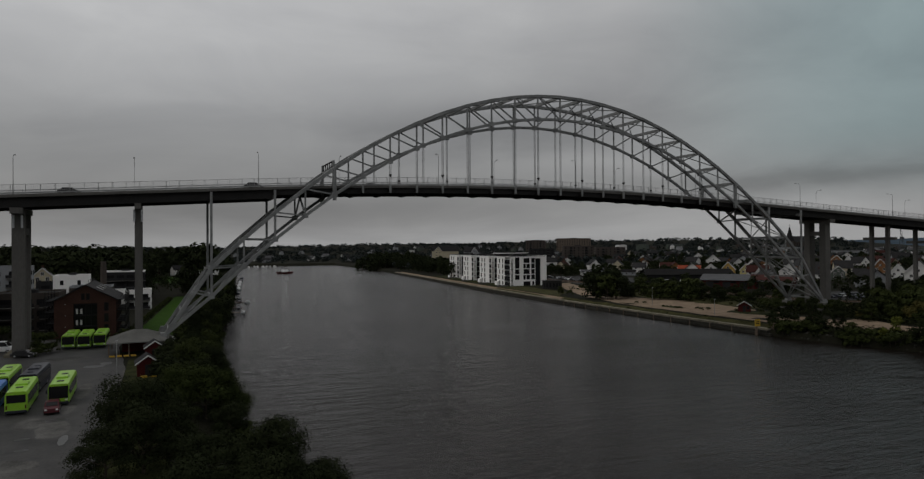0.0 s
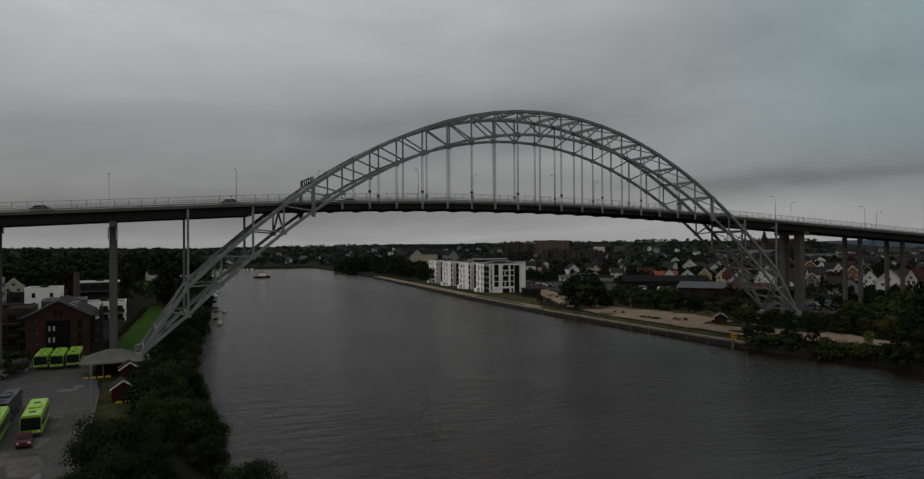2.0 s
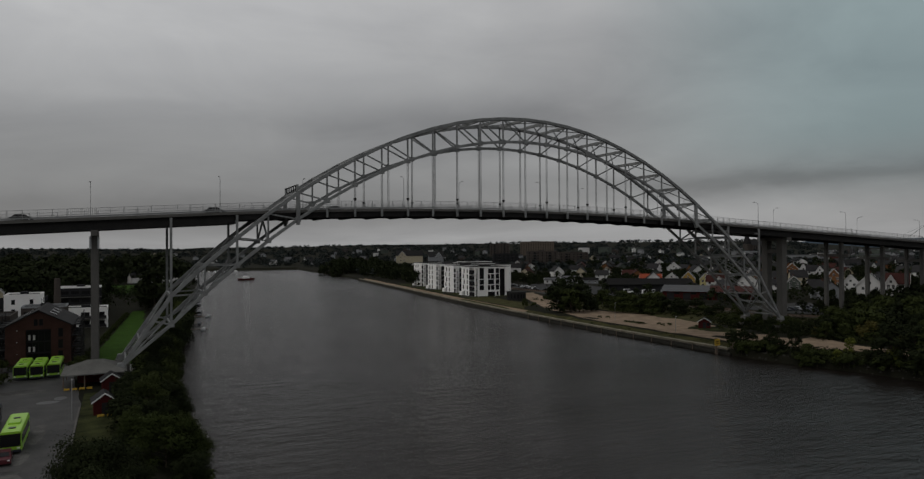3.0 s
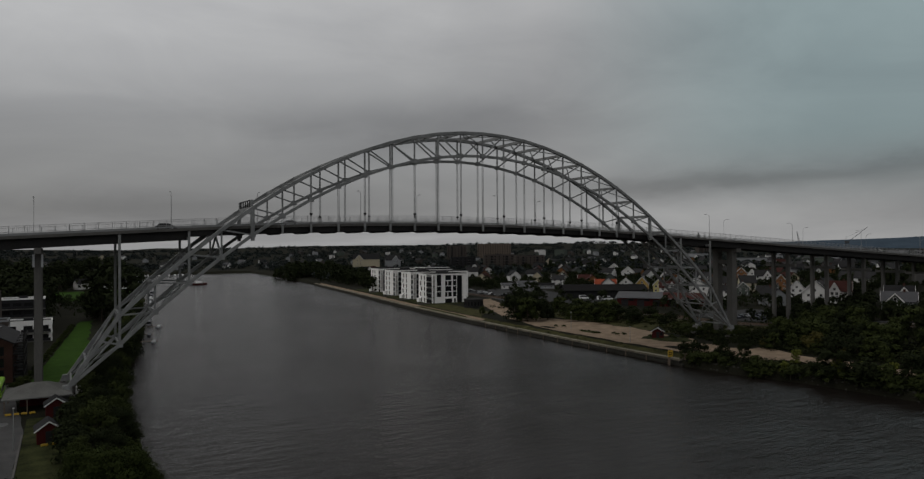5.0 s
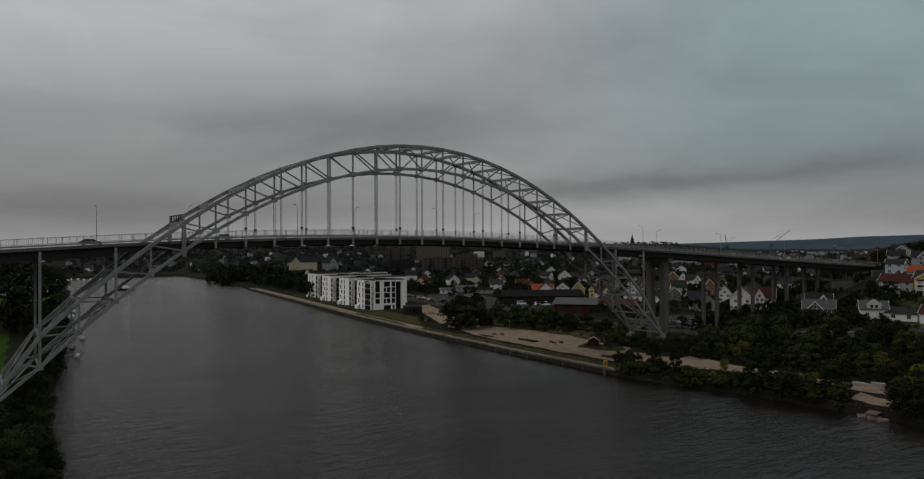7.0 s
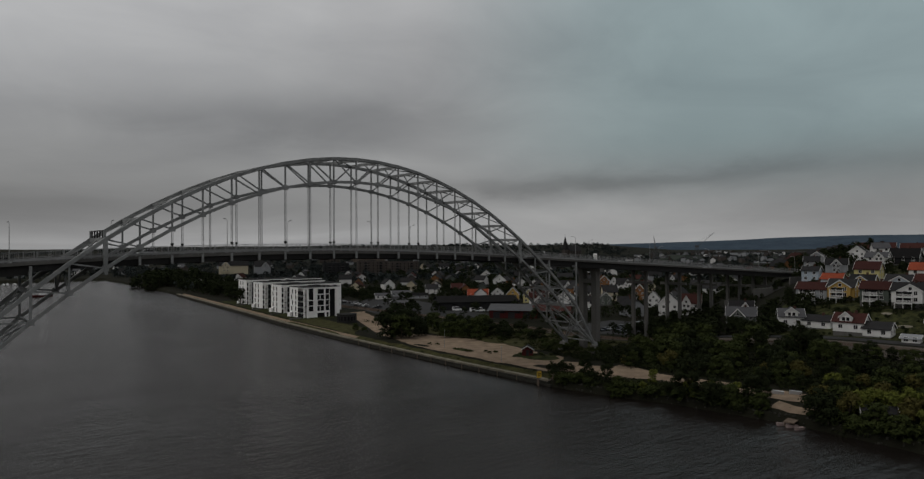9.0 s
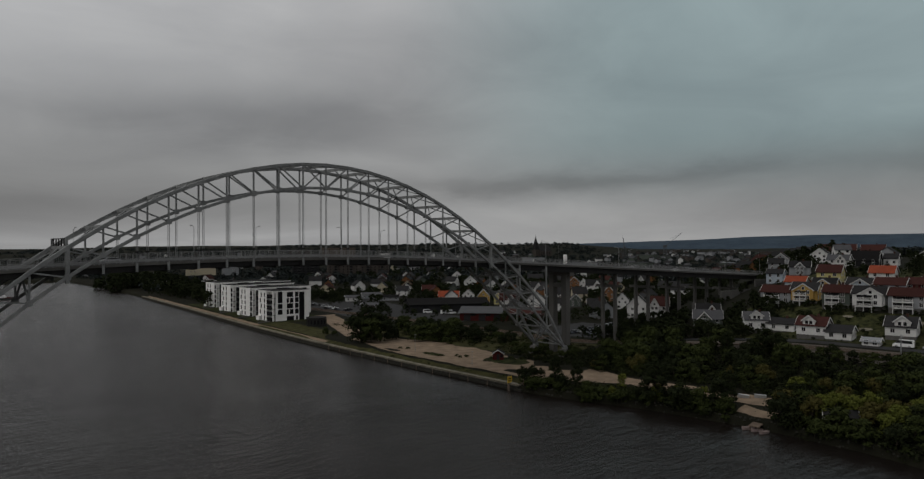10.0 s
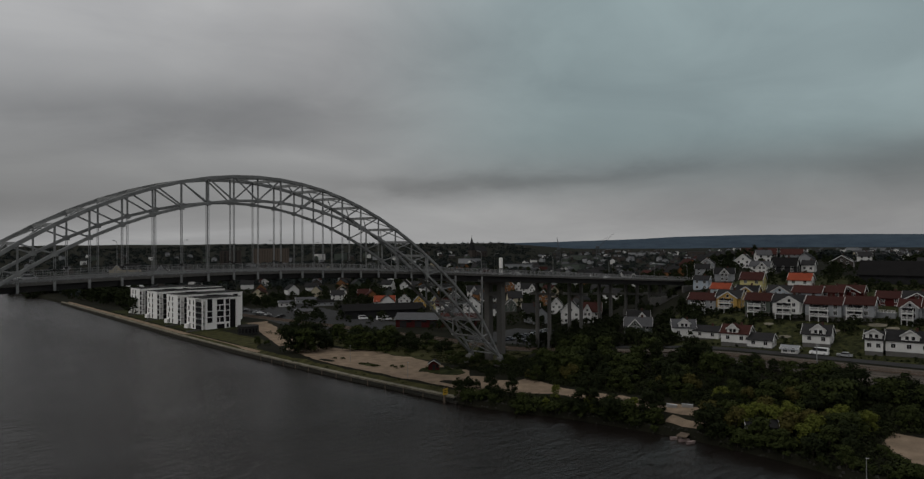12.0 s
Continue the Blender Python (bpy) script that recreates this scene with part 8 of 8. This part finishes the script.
for x, y, h in ((92, 68, 8), (97, 62, 9), (88, 72, 7), (103, 52, 6), (112, 40, 5.5), (96, 80, 8), (104, 88, 8), (102, 99, 8), (110, 72, 8), (88, 90, 7), (112, 96, 7), (118, 58, 6), (112, 20, 4.0), (108, 110, 6), (116, 120, 5), (120, 84, 7), (120, 138, 4), (122, 40, 5), (106, 64, 7), (84, 84, 6)):
    plant(rng.choice(("mid_a", "mid_b", "mid_a")), x, y, h, rng.uniform(0, 6.28), 1.2)
for i in range(26):
    x, y = rng.uniform(88, 124), rng.uniform(2, 150)
    plant("shrub", x, y, rng.uniform(1.2, 3.2), rng.uniform(0, 6.28), 1.3)
for x, y in ((73, 30), (74.5, 26.5), (72, 27), (70, 60), (71.5, 57), (83, 12), (81, 9), (84, 8), (78, 17)):
    plant("shrub", x, y, 0.8, rng.uniform(0, 6.28), 1.7)
# the shrubby shore south of the bridge: single trees at the edge, a dense belt behind the track
for kind, x, y, h, wide in (("poplar", 60.0, -27.7, 9.0, 0.95), ("poplar", 62.3, -33.9, 8.2, 0.9), ("mid_a", 59.0, -31.0, 4.6, 1.0), ("mid_b", 58.5, -40.0, 4.0, 1.0), ("poplar", 60.6, -58.8, 12.0, 1.15), ("mid_a", 58.0, -55.0, 5.0, 1.1), ("mid_a", 58.5, -66.0, 6.5, 1.35), ("mid_b", 60.5, -70.5, 5.5, 1.2),
                            ("light", 68.5, -45.0, 4.2, 0.9), ("light", 64.0, -59.5, 5.2, 0.9), ("light", 60.0, -47.0, 3.2, 1.0), ("mid_a", 64.0, -68.0, 5.0, 1.3), ("poplar", 67.0, -74.5, 8.0, 1.3), ("mid_b", 65.5, -78.0, 4.5, 1.0), ("poplar", 70.0, -76.5, 6.0, 1.1),
                            ("mid_a", 66.0, -91.0, 7.5, 1.15), ("mid_a", 62.0, -93.5, 5.0, 1.2), ("mid_b", 71.0, -93.5, 6.4, 1.1), ("olive", 70.0, -90.0, 6.0, 1.2), ("light", 72.5, -104.0, 6.2, 1.1), ("olive", 70.5, -108.0, 5.8, 1.1), ("light", 74.0, -99.5, 5.8, 1.1), ("mid_b", 66.0, -103.0, 5.5, 1.3),
                            ("light", 66.5, -112.5, 5.0, 1.1), ("mid_b", 63.0, -108.5, 5.0, 1.2), ("mid_a", 62.0, -115.5, 5.5, 1.2), ("mid_b", 66.5, -117.5, 5.5, 1.2), ("mid_a", 70.0, -119.5, 6.0, 1.2), ("mid_b", 59.5, -122.5, 4.8, 1.0), ("mid_a", 64.0, -122.5, 5.0, 1.1), ("olive", 76.0, -110.5, 5.2, 1.1),
                            ("light", 69.0, -99.0, 6.4, 1.0), ("olive", 73.0, -112.0, 6.2, 1.0), ("light", 70.0, -114.0, 6.2, 1.0), ("olive", 67.5, -97.0, 6.4, 1.0), ("light", 75.0, -106.5, 6.8, 1.0), ("olive", 77.0, -101.0, 6.6, 1.0), ("light", 66.5, -64.0, 4.6, 0.9), ("light", 68.0, -70.0, 4.4, 0.9)):
    plant(kind, max(x, right_bank(y) + 1.6), y, h, x + 3.0 * y, wide)
n = 0
while n < 150:
    y = rng.uniform(-165, -14)
    x = right_bank(y) + 1.5 + rng.uniform(10, 68)
    on_track = 70 < x < 83 and y > -84 or (x < 76 and -91 < y < -77) or math.hypot(x - 71, y + 101.5) < 5 or (x > rail_x(y) - 14 and y < -78)
    if on_track or x < 72 or (y < -122 and x < 88) or (x > 84 and y < -146) or x > rail_x(y) - 7:
        continue
    kind = rng.choice(("mid_a", "mid_a", "mid_b", "poplar", "mid_b", "mid_b", "olive" if x < 92 else "mid_a", "light" if x < 90 else "mid_b"))
    plant(kind, x, y, rng.uniform(3.6, 8.4) if x > 90 else rng.uniform(3.0, 6.0), rng.uniform(0, 6.28), rng.uniform(0.95, 1.3))
    n += 1
for i in range(95):
    y = rng.uniform(-165, -16)
    if -90 < y < -80:
        continue
    plant("shrub", right_bank(y) + rng.uniform(0.3, 4.0), y, rng.uniform(1.3, 2.9), rng.uniform(0, 6.28), 1.2)
# low undergrowth that fills the ground between them
rs = np.random.RandomState(5)
low = []
while len(low) < 2700:
    y = rs.uniform(-170, 150)
    x = right_bank(y) + 0.5 + rs.uniform(0, 66)
    if (69.5 - 6 * step(-46, -26, y) < x < 83 and -84 < y < -20) or (x < 75 and -90 < y < -78) or (x < 64 and y > -80 and rs.rand() < 0.6) or (y < -126 and 62.5 + 10 * step(-136, -124, y) < x < 86) or x > rail_x(y) - (11 if y < -78 else 5):
        continue
    if y > -24 and (x < 84 + 10 * step(-10, 40, y)):
        continue
    if y > -4 and x > 88 and rs.rand() < 0.88:
        continue
    low.append((x, y, rs.uniform(1.2, 2.6)))
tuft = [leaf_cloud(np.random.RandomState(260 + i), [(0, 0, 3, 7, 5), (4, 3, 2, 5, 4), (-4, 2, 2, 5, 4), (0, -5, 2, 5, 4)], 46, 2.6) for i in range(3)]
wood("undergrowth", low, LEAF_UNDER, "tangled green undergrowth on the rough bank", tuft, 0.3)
# the dark wood behind the viaduct's foot and along the railway
spots = []
for i in range(150):
    x, y = rng.uniform(133, 172), rng.uniform(-46, 14)
    if math.hypot(x - 150, y + 47) < 9 or math.hypot(x - 152, y + 56) < 9 or math.hypot(x - 158, y + 23) < 10 or math.hypot(x - 154, y + 27) < 8 or math.hypot(x - 170, y + 17) < 9:
        continue
    spots.append((x, y, rng.uniform(4, 7)))
# thickets beneath the viaduct's end and at the arch's foot
for i in range(80):
    x, y = rng.uniform(172, 300), rng.choice((rng.uniform(-14, -1), rng.uniform(16, 46)))
    if min(math.hypot(x - a, y - b) for a, b in ((165, -20), (178, -14), (213, 44), (228, 62), (197, 22), (236, -19), (252, -24))) < 9:
        continue
    spots.append((x, y, rng.uniform(2.5, 5.5)))
spots += [(161.4, -100.0, 5.6), (160.0, -97.5, 4.6), (165.2, -68.4, 4.2), (163.8, -65.6, 3.6), (158.5, -60.5, 4.5), (157.0, -84.5, 3.8), (266.5, -17.5, 9.5), (268.0, -13.0, 8.0), (410.0, 22.0, 12.0), (405.0, 27.0, 10.0), (415.0, 17.0, 10.0)]
for i in range(14):
    spots.append((rng.uniform(255, 330), rng.uniform(-75, -60), rng.uniform(4, 7)))
# hedges and bushes before the terraces and below the lower row
for i in range(52):
    y = -132 + i * 1.85
    x = (168.5 if y < -62 else 174.5) + rng.uniform(-1.6, 1.2)
    spots.append((x, y, rng.uniform(1.8, 3.2)))
    if rng.random() < 0.75:
        spots.append((x - rng.uniform(4, 14), y + rng.uniform(-1, 1), rng.uniform(1.2, 3.0)))
for i in range(40):
    y = -128 + i * 1.7
    spots.append((rail_x(y) + rng.uniform(11.2, 13.5), y, rng.uniform(0.6, 1.5)))
# white-railed terrace between two of the houses, and bare rock in the slope
deck = thing("garden_terrace", pose(177.5, -105.6, ground_z(177.5, -105.6), 0, 0, -86), "grey timber garden terrace with a white railing", "terrace")
part("terrace_wall", Geo().box(-3.4, 3.4, -1.5, 3.5, -2.5, 1.6), GREY, deck)
for k in range(7):
    part("railing_post", Geo().box(-3.4 + k * 1.1, -3.26 + k * 1.1, -1.5, -1.38, 1.6, 2.7), WHITE, deck)
for zz in (1.95, 2.25, 2.58):
    part("railing_bar", Geo().box(-3.4, 3.36, -1.54, -1.46, zz, zz + 0.12), WHITE, deck)
# gardens on the hillside
HOMES = ((141, -70), (141, -79), (151, -95), (147, -109), (148, -119), (182, -42), (182, -53), (196, -55), (176, -67), (175, -78), (174, -90), (176, -100), (208, -64), (196, -79), (200, -86), (207, -91), (201, -106), (201, -114), (177, -120), (177, -127), (220, -49), (216, -36), (233, -66), (135, -89), (262, -103), (236, -19), (272, -31), (284, -39), (252, -24), (177, -106))
for i in range(800):
    x, y = rng.uniform(138, 262), rng.uniform(-170, -22)
    if min(math.hypot(x - a, y - b) for a, b in HOMES) < 7 or x < rail_x(y) + 11.5:
        continue
    front = min(math.hypot(x + 7 - a, y - b) for a, b in HOMES) < 12
    spots.append((x, y, rng.uniform(0.9, 1.9) if front else rng.uniform(1.2, 4.5)))
for i in range(330):
    x, y = rng.uniform(248, 720), rng.uniform(-260, 200)
    if min(math.hypot(x - a, y - b) for a, b in taken) < 10 or math.hypot(x - 262, y + 103) < 20 or (abs(y - 7.7) < 12 and x < 320):
        continue
    spots.append((x, y, rng.uniform(3.5, 6.5) if y > -80 else rng.uniform(5, 9)))
wood("garden_trees", spots, LEAF_DARK, "dark garden trees and hedges between the hillside houses")
# trees between the town's houses
OPEN = [h[:2] for h in IN_TOWN]
spots = []
while len(spots) < 1050:
    x, y = (rng.uniform(118, 400), rng.uniform(20, 330)) if len(spots) < 640 else (rng.uniform(118, 700), rng.uniform(25, 640))
    if any(math.hypot(x - a, y - b) < 7.5 for a, b in taken) or (x < 134 + 0.12 * y and y < 150) or x < 115 + 0.24 * (y - 100) or abs(y - 7.7) < 14:
        continue
    if (142 < x < 190 and 18 < y < 64) or any(math.hypot(x - a + 9, y - b + 9) < 12 for a, b in OPEN):
        continue
    if x < 215 and 100 < y < 270 and rng.random() < 0.8:
        continue
    if math.hypot(x - 165, y - 112) < 22 or math.hypot(x - 176, y - 96) < 20 or math.hypot(x - 178, y - 158) < 22:
        continue
    spots.append((x, y, rng.uniform(4.0, 8.0) if x < 330 else rng.uniform(5.5, 9.5)))
for i in range(130):
    y = rng.uniform(300, 640)
    spots.append((right_bank(y) + rng.uniform(10, 60), y, rng.uniform(7, 13)))
for i in range(60):
    spots.append((rng.uniform(104, 172), rng.uniform(545, 632), rng.uniform(11, 17)))
wood("town_trees", spots, LEAF_DARK, "dark trees between the town houses")
# the far woods, one sheet of crowns over the hills, with haze in their leaf colour
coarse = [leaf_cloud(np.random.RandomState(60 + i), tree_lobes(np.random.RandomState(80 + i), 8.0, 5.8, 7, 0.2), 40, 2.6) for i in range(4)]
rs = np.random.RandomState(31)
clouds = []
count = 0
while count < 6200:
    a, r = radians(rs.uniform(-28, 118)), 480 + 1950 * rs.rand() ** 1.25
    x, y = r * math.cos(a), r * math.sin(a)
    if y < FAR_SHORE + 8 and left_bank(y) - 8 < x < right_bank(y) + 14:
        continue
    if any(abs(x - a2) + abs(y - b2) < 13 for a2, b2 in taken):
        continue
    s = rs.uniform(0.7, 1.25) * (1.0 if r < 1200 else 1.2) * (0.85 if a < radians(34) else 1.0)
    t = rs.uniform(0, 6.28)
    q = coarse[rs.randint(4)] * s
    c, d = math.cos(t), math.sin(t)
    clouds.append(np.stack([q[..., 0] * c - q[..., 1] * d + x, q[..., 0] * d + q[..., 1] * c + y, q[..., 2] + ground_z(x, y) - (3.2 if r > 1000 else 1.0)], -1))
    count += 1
tagged(new("distant_woods", quads_mesh("distant_woods", np.concatenate(clouds), LEAF_HAZED)), "dark mixed woods over the distant hills", "woods", kind="stuff")

# shrubs round the arch's feet and the columns beside them
for x, y, h in ((93.5, -2.5, 2.6), (96.5, -4.0, 2.4), (100.5, -3.0, 2.8), (94.0, 3.5, 2.2), (103.0, 1.0, 3.0), (94.0, 12.5, 2.4), (96.0, 10.5, 2.6), (100.5, 12.0, 2.6), (104.5, 14.0, 3.0), (93.0, 18.5, 2.6), (99.0, 20.0, 3.0), (-93.6, -3.0, 3.6), (-94.0, 3.5, 3.4), (-93.5, 12.0, 3.6), (-94.5, 19.0, 3.4)):
    plant("shrub", x, y, h, x * 7.0 + y, 1.2)
for i in range(11):
    y = -137.5 + i * 1.1
    plant("shrub", 61.6 + 10 * step(-136, -124, y), y, rng.uniform(0.9, 1.9), rng.uniform(0, 6.28), 1.2)
for i in range(12):
    y = -104 + i * 3.0
    plant(rng.choice(("mid_a", "mid_b")), rail_x(y) - rng.uniform(7.5, 12), y, rng.uniform(2.8, 4.6), rng.uniform(0, 6.28), 1.2)
for x, y, h in ((-97.6, -27.5, 4.6), (-97.2, -21.0, 4.8), (-98.6, -31.5, 3.6), (-97.0, -14.5, 4.4), (-97.4, -36.5, 4.6), (-97.6, -43.0, 5.0)):
    plant("mid_a", x, y, h, x + y, 1.15)
for x, y, h in ((-121.5, 3.0, 1.6), (-120.5, 6.0, 2.0), (-119.8, 9.5, 1.8), (-122.5, 9.0, 2.2), (-131.5, 3.0, 1.8), (-132.0, 7.0, 2.2), (-124.5, 22.0, 2.6), (-122.0, 24.5, 2.4), (-106.5, 24.0, 2.4), (-107.5, 20.0, 2.0), (-133.5, 36.0, 3.0), (-137.0, 33.0, 2.8)):
    plant("shrub", x, y, h, x + y, 1.1)
for i in range(16):
    plant("shrub", 70.5 + rng.uniform(-1.6, 1.6), 40 + rng.uniform(-5, 5), rng.uniform(0.3, 0.7), rng.uniform(0, 6.28), 1.6)
for i in range(14):
    plant("shrub", 58.6 + rng.uniform(-0.8, 1.2), rng.uniform(-14, 96), rng.uniform(0.25, 0.6), rng.uniform(0, 6.28), 1.6)
for x, y, h in ((59.5, -15.0, 4.0), (60.5, -18.5, 4.5), (63.0, -19.5, 3.4), (57.8, -17.5, 3.2)):
    plant("mid_a", x, y, h, x + y, 1.0)
